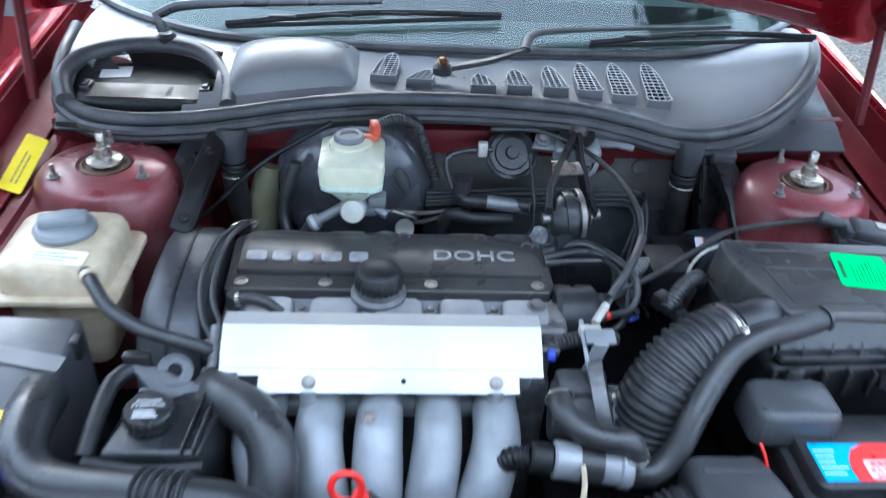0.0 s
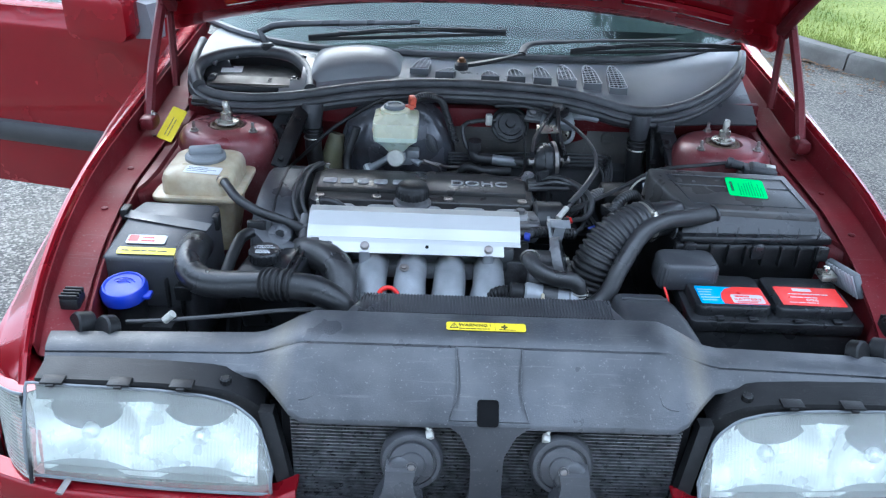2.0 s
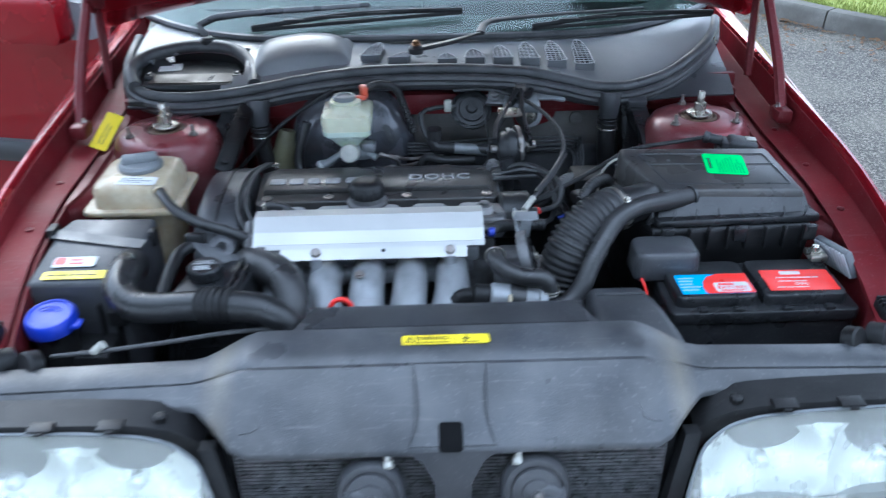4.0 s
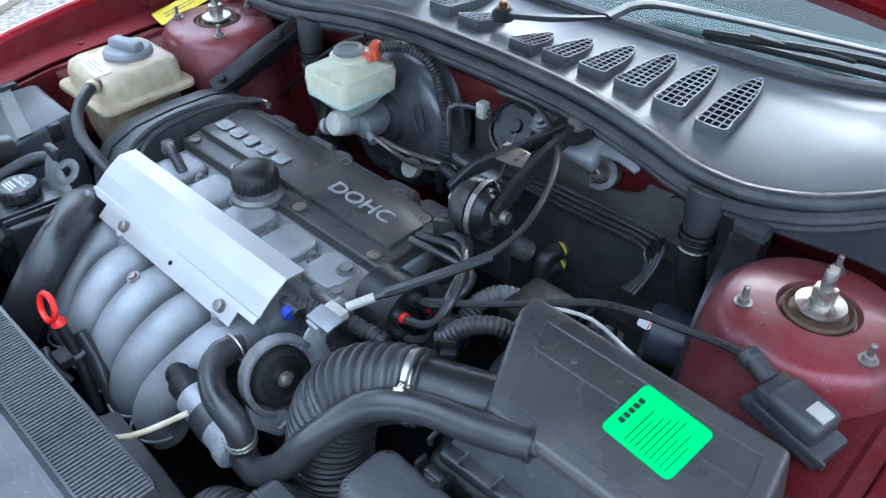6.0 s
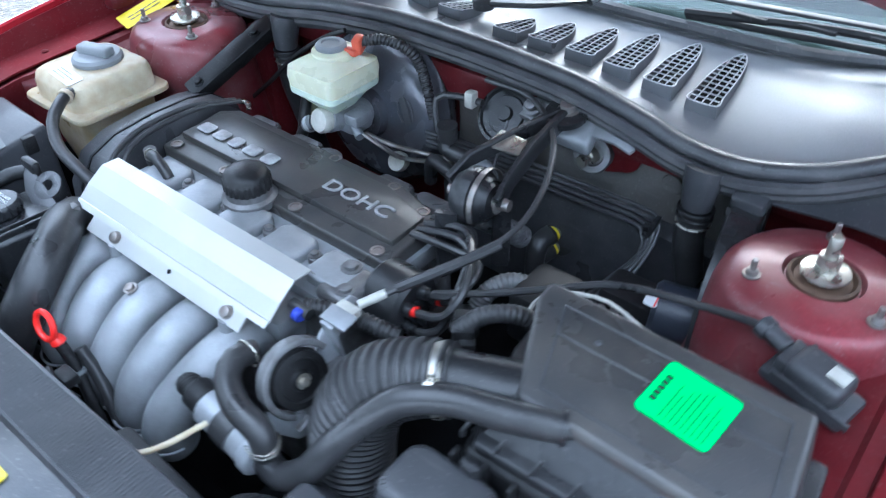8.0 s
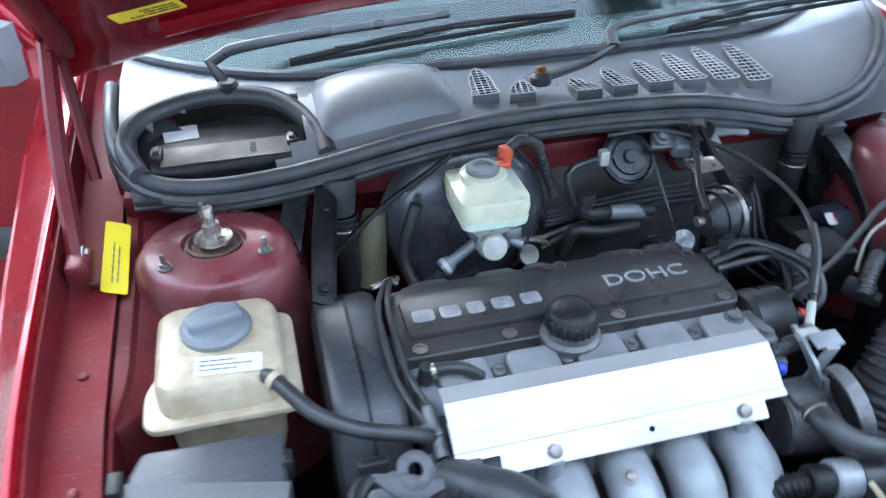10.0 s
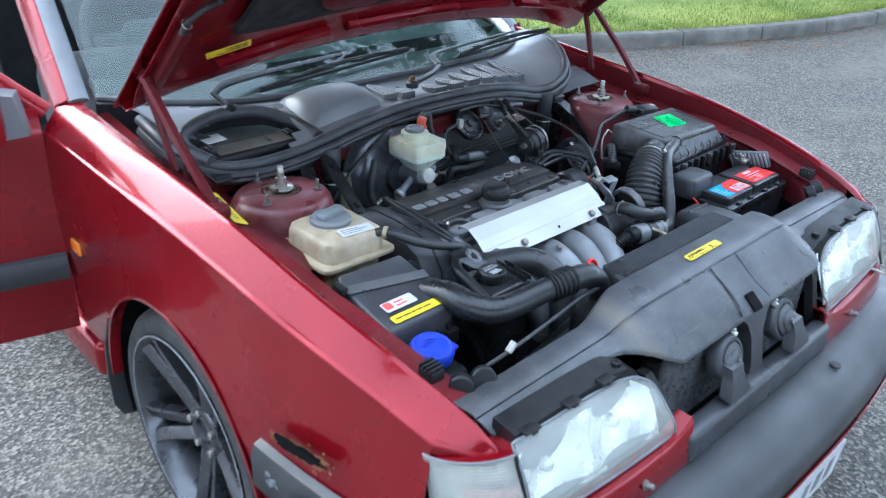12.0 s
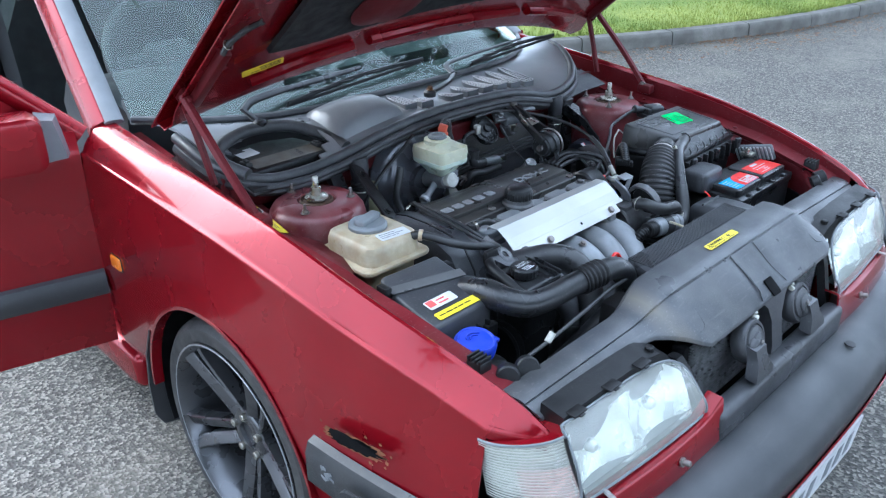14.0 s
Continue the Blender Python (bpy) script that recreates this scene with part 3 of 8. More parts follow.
def leaf_litter(line):
    """Dead leaves blown against the foot of the kerb."""
    rng = np.random.RandomState(9)
    verts, faces = [], []
    for p, q in zip(line, line[1:]):
        if not (1.6 < p.x < 11):
            continue
        d = (q - p).normalized()
        out = Vector((-d.y, d.x, 0))
        out = -out if out.y < 0 and out.x < 0 else out
        for _ in range(int(14 + 50 * rng.rand() ** 2)):
            off = -0.02 - 0.55 * rng.rand() ** 2.2
            c = p + d * (0.25 * rng.rand()) + out * off
            a, s1, s2 = rng.rand() * 6.28, 0.010 + 0.020 * rng.rand(), 0.006 + 0.010 * rng.rand()
            u, w = Vector((math.cos(a), math.sin(a), 0)) * s1, Vector((-math.sin(a), math.cos(a), 0)) * s2
            z = 0.004 + 0.010 * rng.rand()
            k = len(verts)
            verts += [c - u + Vector((0, 0, z)), c + w + Vector((0, 0, z + 0.008 * rng.rand())), c + u + Vector((0, 0, z + 0.004)), c - w + Vector((0, 0, z))]
            faces.append((k, k + 1, k + 2, k + 3))
    me = bpy.data.meshes.new("leaf_litter")
    me.from_pydata(verts, [], faces)
    me.materials.append(M["litter"])
    tagged(new("leaf_litter", me), "brown dead leaves along the foot of the kerb", "leaves", kind="stuff")


leaf_litter(kerb_line)

# pale concrete channel set in the asphalt
d = Vector((-0.245, 0.357, 0)).normalized()
rows = []
for i in range(26):
    p = Vector((-3.085, 0.111, 0)) + d * (-2.5 + 0.25 * i)
    q = p + Vector((-d.y, d.x, 0)) * 0.24
    rows.append([(p.x, p.y, 0.004), (q.x, q.y, 0.006)])
tagged(part("concrete_channel", sheet(rows, 0.03), "channel", None), "pale concrete drainage channel in the asphalt", "channel", kind="structure")


def tree(x, y, h, crown, seed):
    """A broadleaf tree: a tapered trunk, forked limbs and a ragged crown of separate leaves."""
    rng = random.Random(seed)
    t = thing("tree", (x, y, 0), "leafy green broadleaf tree out of view, added for reflections", "tree", group="trees round the car park")
    top = Vector((x + rng.uniform(-0.4, 0.4), y + rng.uniform(-0.4, 0.4), h * 0.62))
    limbs = [tube([(x, y, -0.1), (x + 0.05, y, h * 0.25), top], [0.24, 0.17, 0.08], 10, 0.3)]
    clumps = []
    for k in range(11):
        a = 6.283 * k / 11 + rng.uniform(-0.3, 0.3)
        r = crown * rng.uniform(0.45, 0.95)
        z0 = h * rng.uniform(0.28, 0.55)
        tip = Vector((x + r * math.cos(a), y + r * math.sin(a), h * rng.uniform(0.45, 0.92)))
        base = Vector((x, y, z0))
        limbs.append(tube([base, base.lerp(tip, 0.5) + Vector((0, 0, 0.3)), tip], [0.08, 0.05, 0.02], 6, 0.4))
        for j in range(10 if h > 12 else 7):
            clumps.append((base.lerp(tip, rng.uniform(0.45, 1.1)) + Vector((rng.gauss(0, 0.5), rng.gauss(0, 0.5), rng.gauss(0.2, 0.5))), rng.uniform(0.45, 0.9)))
    for j in range(16 if h > 12 else 10):
        clumps.append((top + Vector((rng.gauss(0, crown * 0.3), rng.gauss(0, crown * 0.3), rng.uniform(0, h * 0.36))), rng.uniform(0.4, 0.8)))
    part("trunk", join(*limbs), "bark", t)
    verts, faces = [], []
    for c, r in clumps:
        near = h > 12
        for i in range(430 if near else 150):
            inner = near and i < 60
            k = 0.75 if inner else 1.0
            p = c + Vector((rng.gauss(0, r * k), rng.gauss(0, r * k), rng.gauss(0, r * 0.7 * k)))
            u = Vector((rng.gauss(0, 1), rng.gauss(0, 1), rng.gauss(0, 0.6))).normalized() * (rng.uniform(0.26, 0.42) if inner else rng.uniform(0.06, 0.12) if near else rng.uniform(0.10, 0.24))
            w = u.orthogonal().normalized() * u.length * 0.6
            k = len(verts)
            verts += [p - u, p + w, p + u, p - w]
            faces.append((k, k + 1, k + 2, k + 3))
    me = bpy.data.meshes.new("crown")
    me.from_pydata(verts, [], faces)
    me.materials.append(M["leaf"])
    c = new("crown", me)
    c.parent, c.matrix_parent_inverse = t, Matrix.Translation((-x, -y, 0))
    return t


# trees added out of view, so that paint and glass reflect something dark
for k, (x, y, h, cr) in enumerate(((3.9, 7.9, 17.5, 5.7), (9.2, 6.6, 20, 6.4), (13.5, 5.5, 9, 3.6), (-11, -2, 9, 3.8), (-9.5, -9, 10, 4.2), (-2.5, -13, 9.5, 4), (5, -13.5, 10, 4.3), (12, -8, 9, 4), (-1.5, 15.5, 8.0, 3.6), (-6.5, 15.0, 7.5, 3.6))):
    tree(x, y, h, cr, 20 + k)

# ---- the car's body ----
car = thing("car", (0, 0.6, 0), "dark red saloon car with its bonnet and driver's door open", "car")
HUB_Y, HUB_Z, ARCH = 0.01, 0.31, 0.352


def crest(y):
    """Height of the front wing's crest."""
    pts = [(-0.80, 0.704), (-0.775, 0.726), (-0.74, 0.748), (-0.70, 0.767), (-0.60, 0.800), (-0.50, 0.825), (-0.40, 0.846), (-0.30, 0.865), (-0.20, 0.880), (-0.10, 0.891), (0.10, 0.911), (0.30, 0.931), (0.58, 0.956)]
    return float(np.interp(y, *zip(*pts)))


def flange(y):
    """Height of the gutter flange inside the wing's crest."""
    return float(np.interp(y, [-0.80, -0.65, -0.45, -0.27, -0.05, 0.10, 0.40, 0.58], [0.690, 0.745, 0.790, 0.813, 0.824, 0.838, 0.880, 0.905]))


def half(y):
    """Half width of the body at the wing."""
    return 0.872 - 0.065 * max(0, (-0.25 - y) / 0.53) ** 2


def wing_top(w, c, y, tuck=0.0):
    """The wing's section from the gutter over the crest to the shoulder crease."""
    f = float(np.interp(y, [-0.79, -0.70, -0.60, -0.40, -0.20, 0.0, 0.30, 0.58], [0.012, 0.030, 0.047, 0.065, 0.064, 0.058, 0.059, 0.066]))
    off = float(np.interp(y, [-0.80, -0.70, -0.60, -0.40, -0.20, 0.0, 0.30, 0.58], [0.028, 0.035, 0.046, 0.051, 0.041, 0.029, 0.015, 0.010]))
    fl = min(flange(y), c - 0.016)
    pts = [(w - 0.168, fl), (w - 0.112, fl + 0.001), (w - 0.106, fl + 0.005), (w - 0.1025, c - 0.012), (w - 0.100, c - 0.003), (w - 0.0955, c), (w - 0.089, c - 0.0012)]
    x0, x1, z0, z1 = w - 0.089, w - off - tuck, c - 0.0012, c - f
    p = float(np.interp(y, [-0.70, -0.30, 0.10, 0.55], [0.95, 0.95, 1.10, 2.2]))
    pts += [(x0 + (x1 - x0) * k, z0 + (z1 - z0) * k ** p) for k in (0.06, 0.14, 0.3, 0.45, 0.6, 0.75, 0.86)]
    return pts + [(x1 - 0.0040, z1 + 0.0038), (x1 - 0.0022, z1 + 0.0027), (x1 + 0.0008, z1 + 0.0020), (x1 + 0.0026, z1 + 0.0006), (x1 + 0.0036, z1 - 0.0022), (x1 + 0.0042, z1 - 0.0070), (x1 + 0.0042, z1 - 0.016)]


def wing(s):
    """s: -1 for the side seen at the open door, 1 for the other."""
    ys = sorted(set([round(-0.720 + 1.294 * i / 46, 4) for i in range(47)] + [HUB_Y - ARCH, HUB_Y + ARCH]))
    rows = []
    for y in ys:
        w, c = half(y), crest(y)
        low = 0.22
        if abs(y - HUB_Y) <= ARCH:
            low = max(low, HUB_Z + math.sqrt(max(0, ARCH ** 2 - (y - HUB_Y) ** 2)))
        flare = 0.012 * max(0, 1 - abs(math.hypot(y - HUB_Y, 0) - 0.0) / 0.45)
        prof = wing_top(w, c, y)
        top, inset = prof[-1][1], w - 0.010 - prof[-1][0]
        for k in range(1, 11):
            z = top + (low - top) * k / 10
            bulge = 0.010 * math.sin(math.pi * min(1, max(0, (top - z) / 0.4)))
            tuck = 0.05 * max(0, (0.42 - z) / 0.2) ** 2 if z < 0.42 else 0
            edge = flare * max(0, 1 - abs(z - low) / 0.12) if low > 0.3 else 0
            prof.append((w - 0.010 - inset * max(0, 1 - (top - z) / 0.26) + bulge - tuck + edge, z))
        rows.append([(s * x, y, z) for x, z in prof])
    ob = part("front_wing", sheet([r[3:] for r in rows], 0.003), "paint", car, "dark red painted front wing with a rusted arch edge" if s < 0 else "dark red painted front wing")
    part("gutter_flange", sheet([r[:4] for r in rows], 0.003), "gutter", ob, "dull dusty red gutter flange")
    # tip that reaches over the corner lamp
    rows = []
    for i in range(10):
        k = i / 9
        y = -0.718 - 0.070 * k
        rows.append([(s * x, y, z) for x, z in wing_top(half(y), crest(y), y, 0.062 * k ** 1.3)])
    part("wing_tip", sheet([r[3:] for r in rows]), "paint", ob)
    # folded lip round the wheel arch
    arc = [(HUB_Y + ARCH * math.cos(radians(a)), HUB_Z + ARCH * math.sin(radians(a))) for a in range(0, 181, 5)]
    rows = []
    for y, z in arc:
        x = half(y) + 0.011
        rows.append([(s * (x - 0.004), y, z), (s * (x - 0.004), HUB_Y + (y - HUB_Y) * 0.975, HUB_Z + (z - HUB_Z) * 0.975), (s * (x - 0.03), HUB_Y + (y - HUB_Y) * 0.97, HUB_Z + (z - HUB_Z) * 0.97)])
    part("arch_lip", sheet(rows, 0.002), "paint", ob)
    # liner
    rows = [[(s * x, HUB_Y + ARCH * 1.01 * math.cos(radians(a)), HUB_Z + ARCH * 1.01 * math.sin(radians(a))) for x in (0.85, 0.75, 0.62)] for a in range(-20, 201, 10)]
    part("arch_liner", sheet(rows, 0.004), "inner", ob)
    # bolts in the gutter
    for y in (-0.62, -0.36, -0.20, -0.035):
        part("bolt", bolt((s * (half(y) - 0.140), y, flange(y) + 0.0005), (0, 0, 1), 0.0065, 0.006, 1.8), "bay", ob)
    # inner wing
    rows, low_rows = [], []
    for i in range(28):
        y = -0.74 + 1.15 * i / 27
        w, c = half(y), crest(y)
        fl = min(flange(y), c - 0.016)
        room = max(0.0, 1 - max(0.0, abs(y + 0.50) - 0.10) / 0.06) if s > 0 else max(0.0, 1 - max(0.0, abs(y + 0.46) - 0.19) / 0.06)

        def off(d):
            return d - room * max(0.0, d - (0.158 if s > 0 else 0.176))

        rows.append([(s * (w - off(0.150)), y, fl - 0.007), (s * (w - off(0.170)), y, fl - 0.008), (s * (w - off(0.172)), y, fl - 0.004), (s * (w - off(0.188)), y, fl - 0.005), (s * (w - off(0.194)), y, fl - 0.012), (s * (w - off(0.215)), y, fl - 0.016), (s * (w - off(0.236)), y, fl - 0.026), (s * (w - off(0.248)), y, fl - 0.055), (s * (w - off(0.252)), y, 0.68)])
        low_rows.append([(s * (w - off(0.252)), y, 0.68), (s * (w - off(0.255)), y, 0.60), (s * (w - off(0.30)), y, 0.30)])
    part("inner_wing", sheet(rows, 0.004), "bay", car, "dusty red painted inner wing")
    # below the red panel the colour itself holds the bay's deep shade
    part("inner_wing_lower", sheet(low_rows, 0.004), "inner", car, "lower inner wing, coloured near-black for deep shade")
    return ob


wing_l = wing(-1)
wing(1)


def rust_hole():
    """The rotted edge above the bumper strip: a dark ragged gap with a brown crust."""
    rng = random.Random(3)

    def ring(k, jag, n=44):
        out = []
        for i in range(n):
            a = 2 * math.pi * i / n
            r = k * (1 + rng.uniform(-jag, jag))
            u = 0.066 * r * math.cos(a)
            out.append((-0.470 + u, 0.601 + (0.014 + 0.006 * math.cos(a) ** 2 * (1 if math.sin(a) > 0 else 0.3)) * r * math.sin(a) - 0.10 * u))
        return out

    def patch(name, pts, off, mat, label=""):
        bm = bmesh.new()
        bm.faces.new([bm.verts.new((-half(y) - off - 0.002, y, z)) for y, z in pts])
        bmesh.ops.solidify(bm, geom=bm.faces[:], thickness=0.001)
        part(name, bm, mat, wing_l, label)

    patch("rust_patch", ring(1.20, 0.16), 0.0052, "rust", "flaking brown rust")
    # near-black patch on the skin paints the shade inside the hole
    patch("rust_hole", ring(1.0, 0.17), 0.0065, "inner", "ragged rusted-through hole")
    for i in range(16):
        y, z, r = -0.470 + rng.uniform(-0.10, 0.12), 0.600 + rng.uniform(-0.035, 0.035), rng.uniform(0.0018, 0.0045)
        patch("rust_blister", [(y + r * rng.uniform(0.7, 1.3) * math.cos(a), z + r * rng.uniform(0.7, 1.3) * math.sin(a)) for a in (2 * math.pi * j / 9 for j in range(9))], 0.0056, "rust")


rust_hole()
rep_ = part("side_repeater", box((-0.872, 0.462, 0.628), (0.014, 0.050, 0.034), 0.005, 3), "amber", wing_l, "amber indicator lens")
part("repeater_frame", box((-0.868, 0.462, 0.628), (0.010, 0.060, 0.044), 0.004), "matt", rep_)


def strip(s):
    """Dark rubbing strip on the wing's flank, ahead of the wheel, that runs into the bumper."""
    rows = []
    for i in range(14):
        y = -0.345 - 0.40 * i / 13
        x = half(y) - 0.004
        z0, z1 = 0.430, 0.548 - 0.004 * i / 13
        rows.append([(s * x, y, z1), (s * (x + 0.016), y, z1 - 0.006), (s * (x + 0.024), y, z1 - 0.03), (s * (x + 0.024), y, z0 + 0.02), (s * (x + 0.012), y, z0), (s * x, y, z0)])
    bm = loft([r for r in rows])
    return part("bumper_end", bm, "bumper", car, "scuffed dark grey bumper end strip")


for s in (-1, 1):
    strip(s)
rng = random.Random(8)
for k in range(7):
    y, z = -0.385 - rng.random() * 0.05, 0.485 + rng.random() * 0.025
    part("scrape", box((-half(y) - 0.0205, y, z), (0.001, 0.012 + 0.014 * rng.random(), 0.004 + 0.005 * rng.random()), 0, rot=(rng.uniform(-40, 40), 0, 0)), "greycap", wing_l, "pale scrape in the plastic")


def strut_tower(s):
    c = (s * 0.575, 0.0, 0)
    prof = [(0.150, 0.50), (0.135, 0.62), (0.120, 0.74), (0.112, 0.805), (0.106, 0.830), (0.099, 0.842), (0.090, 0.848), (0.064, 0.8505), (0.044, 0.8525), (0.040, 0.845), (0, 0.845)]
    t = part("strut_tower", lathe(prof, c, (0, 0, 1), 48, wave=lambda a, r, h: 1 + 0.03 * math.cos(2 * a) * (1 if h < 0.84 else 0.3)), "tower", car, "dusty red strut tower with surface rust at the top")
    part("mount_ring", lathe([(0.0385, 0.846), (0.0385, 0.8510), (0.035, 0.853), (0.031, 0.848), (0.02, 0.850), (0, 0.850)], c, n=32), "rustring", t, "rusty brown mount ring")
    part("washer", lathe([(0.022, 0.852), (0.027, 0.857), (0.0265, 0.860), (0.014, 0.863), (0, 0.863)], c, n=28), "zinc", t, "pale zinc washer")
    part("nut", lathe([(0.0125, 0.862), (0.0128, 0.866), (0.012, 0.880), (0.009, 0.881), (0.0072, 0.881), (0.0072, 0.904), (0.006, 0.906), (0, 0.906)], c, n=6 * 3, wave=lambda a, r, h: 1 - 0.06 * math.cos(6 * a) if r > 0.0119 else 1), "zinc", t, "zinc nut on a threaded stud")
    for a in (100, 215, 330):
        x, y = s * 0.575 + 0.078 * math.cos(radians(a)), 0.078 * math.sin(radians(a))
        part("stud", bolt((x, y, 0.850), (0, 0, 1), 0.0065, 0.008, 1.6, 0.014), "steel", t)
    return t


for s in (-1, 1):
    strut_tower(s)

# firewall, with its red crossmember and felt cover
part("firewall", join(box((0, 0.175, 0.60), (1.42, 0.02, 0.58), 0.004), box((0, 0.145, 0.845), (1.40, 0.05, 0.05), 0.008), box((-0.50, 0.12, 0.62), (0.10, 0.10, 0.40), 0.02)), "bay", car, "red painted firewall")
part("firewall_insulation", prism([(-0.05, 0.36), (0.30, 0.36), (0.44, 0.42), (0.445, 0.76), (0.425, 0.82), (0.36, 0.862), (0.255, 0.872), (0.262, 0.835), (0.235, 0.80), (0.19, 0.80), (0.165, 0.862), (0.05, 0.872), (-0.05, 0.85)], 0, 0.03, 0.008, m=Matrix(((1, 0, 0, 0), (0, 0, -1, 0.166), (0, 1, 0, 0), (0, 0, 0, 1)))), "firewall", car, "grubby black moulded insulation on the firewall")
part("insulation_ledge", loft([[(x, y, z) for y, z in ((0.15, 0.40), (0.122, 0.42), (0.110, 0.60), (0.108, 0.700), (0.112, 0.722), (0.124, 0.732), (0.15, 0.735))] for x in (-0.06, 0.05, 0.20, 0.32, 0.42)]), "seal", car, "padded lower step of the insulation")
part("insulation_plug", lathe([(0.016, 0), (0.015, 0.004), (0, 0.005)], (0.335, 0.134, 0.80), (0, -1, 0)), "firewall", car)

# seal and cowl
SEAL = [(-0.715, 0.36, 0.945), (-0.712, 0.25, 0.920), (-0.69, 0.165, 0.900), (-0.64, 0.115, 0.886), (-0.56, 0.097, 0.883), (-0.465, 0.094, 0.889), (-0.385, 0.094, 0.901), (-0.303, 0.095, 0.916), (-0.21, 0.095, 0.929), (-0.117, 0.095, 0.936), (0.0, 0.095, 0.937), (0.098, 0.095, 0.934),
        (0.20, 0.095, 0.926), (0.29, 0.094, 0.908), (0.345, 0.092, 0.894), (0.395, 0.092, 0.888), (0.45, 0.095, 0.891), (0.52, 0.115, 0.904), (0.585, 0.16, 0.922), (0.645, 0.225, 0.940), (0.69, 0.30, 0.955), (0.715, 0.37, 0.962)]
sx = [p[0] for p in SEAL]


def seal_at(x):
    return float(np.interp(x, sx, [p[1] for p in SEAL])), float(np.interp(x, sx, [p[2] for p in SEAL]))


def screen_base(x):
    return 0.295 + 0.06 * x * x + 1.35 * max(0, abs(x) - 0.35) ** 2, 0.942 + 0.012 * x * x


part("bonnet_seal", join(tube(SEAL, 0.0125, 10, 0.012), tube([(x, y - 0.017, z - 0.014) for x, y, z in SEAL], 0.009, 8, 0.012), tube([(x, y - 0.004, z - 0.026) for x, y, z in SEAL], 0.015, 8, 0.012)), "seal", car, "dusty black rubber bonnet seal")


def cowl_z(x, y):
    y0, z0 = seal_at(x)
    y1, z1 = screen_base(x)
    t = min(1, max(0, (y - y0) / max(0.01, y1 - y0)))
    b = float(np.interp(x, [-0.22, -0.10, 0.03, 0.16, 0.35, 0.50], [0.022, -0.006, -0.014, -0.006, 0.006, 0.022]))
    return z0 + (z1 - z0) * t + b * math.sin(math.pi * t) ** 0.8


rows = []
for i in range(57):
    x = -0.70 + 1.40 * i / 56
    y0, z0 = seal_at(x)
    y1, _ = screen_base(x)
    rows.append([(x, y0 + (y1 - y0) * j / 10, cowl_z(x, y0 + (y1 - y0) * j / 10)) for j in range(11)])
bm = sheet(rows)
bmesh.ops.delete(bm, geom=[f for f in bm.faces if ((f.calc_center_median().x + 0.545) / 0.132) ** 2 + ((f.calc_center_median().y - 0.19) / 0.098) ** 2 < 1], context="FACES")
bmesh.ops.recalc_face_normals(bm, faces=bm.faces)
bmesh.ops.solidify(bm, geom=bm.faces[:], thickness=0.006)
cowl = part("cowl_panel", bm, "cowl", car, "sun-bleached grey plastic cowl panel")
# skirt from the seal down to the firewall
part("cowl_skirt", sheet([[(x, y + 0.002, z - 0.02), (x, y + 0.012, z - 0.05), (x, y + 0.075, z - 0.075)] for x, y, z in SEAL], 0.003), "faded", car, "black plastic flange under the seal")
for s in (-1, 1):
    rows = [[(s * x0, y, z), (s * (x0 + x1) / 2, y + 0.01, z + 0.004), (s * x1, y, z1)] for x0, x1, y, z, z1 in ((0.47, 0.68, 0.085, 0.858, 0.868), (0.54, 0.69, 0.15, 0.885, 0.885), (0.63, 0.70, 0.26, 0.925, 0.905), (0.69, 0.715, 0.37, 0.948, 0.925))]
    part("cowl_corner", sheet(rows, 0.004), "faded", car, "black plastic corner cover of the cowl")


def vent(x, length):
    """A raised teardrop grille in the cowl."""
    y0 = 0.143 if x > 0 else 0.150
    w, y1 = 0.0205, y0 + length
    slope = (cowl_z(x, y1) - cowl_z(x, y0)) / length

    def wide(t):
        return w * max(0.0, 1 - t ** 3.2) ** 0.7

    def edge():
        side = [0, 0.15, 0.3, 0.45, 0.58, 0.69, 0.78, 0.86, 0.92, 0.965, 0.99]
        return [(wide(t), length * t) for t in side] + [(0, length)] + [(-wide(t), length * t) for t in reversed(side)]

    lean = 0.0 if x > 0 else 0.018

    def place(px, py, h):
        k = 1.45 - 0.85 * py / length if h > 0 else 1
        return (x + px - lean * (1 - py / length), y0 + py, cowl_z(x, y0 + py) + h * k)

    ring = edge()
    inn = [(px * 0.92, 0.0015 + py * 0.975) for px, py in ring]
    rows = [[place(px * 1.12, py, -0.012) for px, py in ring], [place(px * 1.04, py, 0.0112) for px, py in ring], [place(px * 1.02, py, 0.012) for px, py in ring], [place(px, py, 0.012) for px, py in inn], [place(px, py, 0.002) for px, py in inn]]
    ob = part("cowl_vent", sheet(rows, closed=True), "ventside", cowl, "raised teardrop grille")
    # near-black sheet paints the shade under the grid
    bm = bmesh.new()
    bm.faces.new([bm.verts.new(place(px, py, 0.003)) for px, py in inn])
    part("vent_hole_shade", bm, "inner", ob)
    lat = bmesh.new()
    for gx in (-0.0104, 0.0, 0.0104):
        top = 0.985 * length * max(0.1, 1 - (abs(gx) / w) ** 1.43) ** 0.3125
        p, q = Vector(place(gx, 0.002, 0.0122)), Vector(place(gx, top, 0.0122))
        lat = join(lat, tube([p, q], 0.0010, 4, 1))
    k = max(3, int(length / 0.0105))
    for i in range(1, k):
        py = length * i / k
        half_w = 0.94 * wide(py / length)
        lat = join(lat, tube([place(-half_w, py, 0.0122), place(half_w, py, 0.0122)], 0.0010, 4, 1))
    part("vent_grid", lat, "grid", ob)
    part("vent_rim", tube([place(px * 0.97, 0.001 + py * 0.985, 0.0125) for px, py in ring], 0.0009, 5, 0.004, closed=True), "grid", ob)


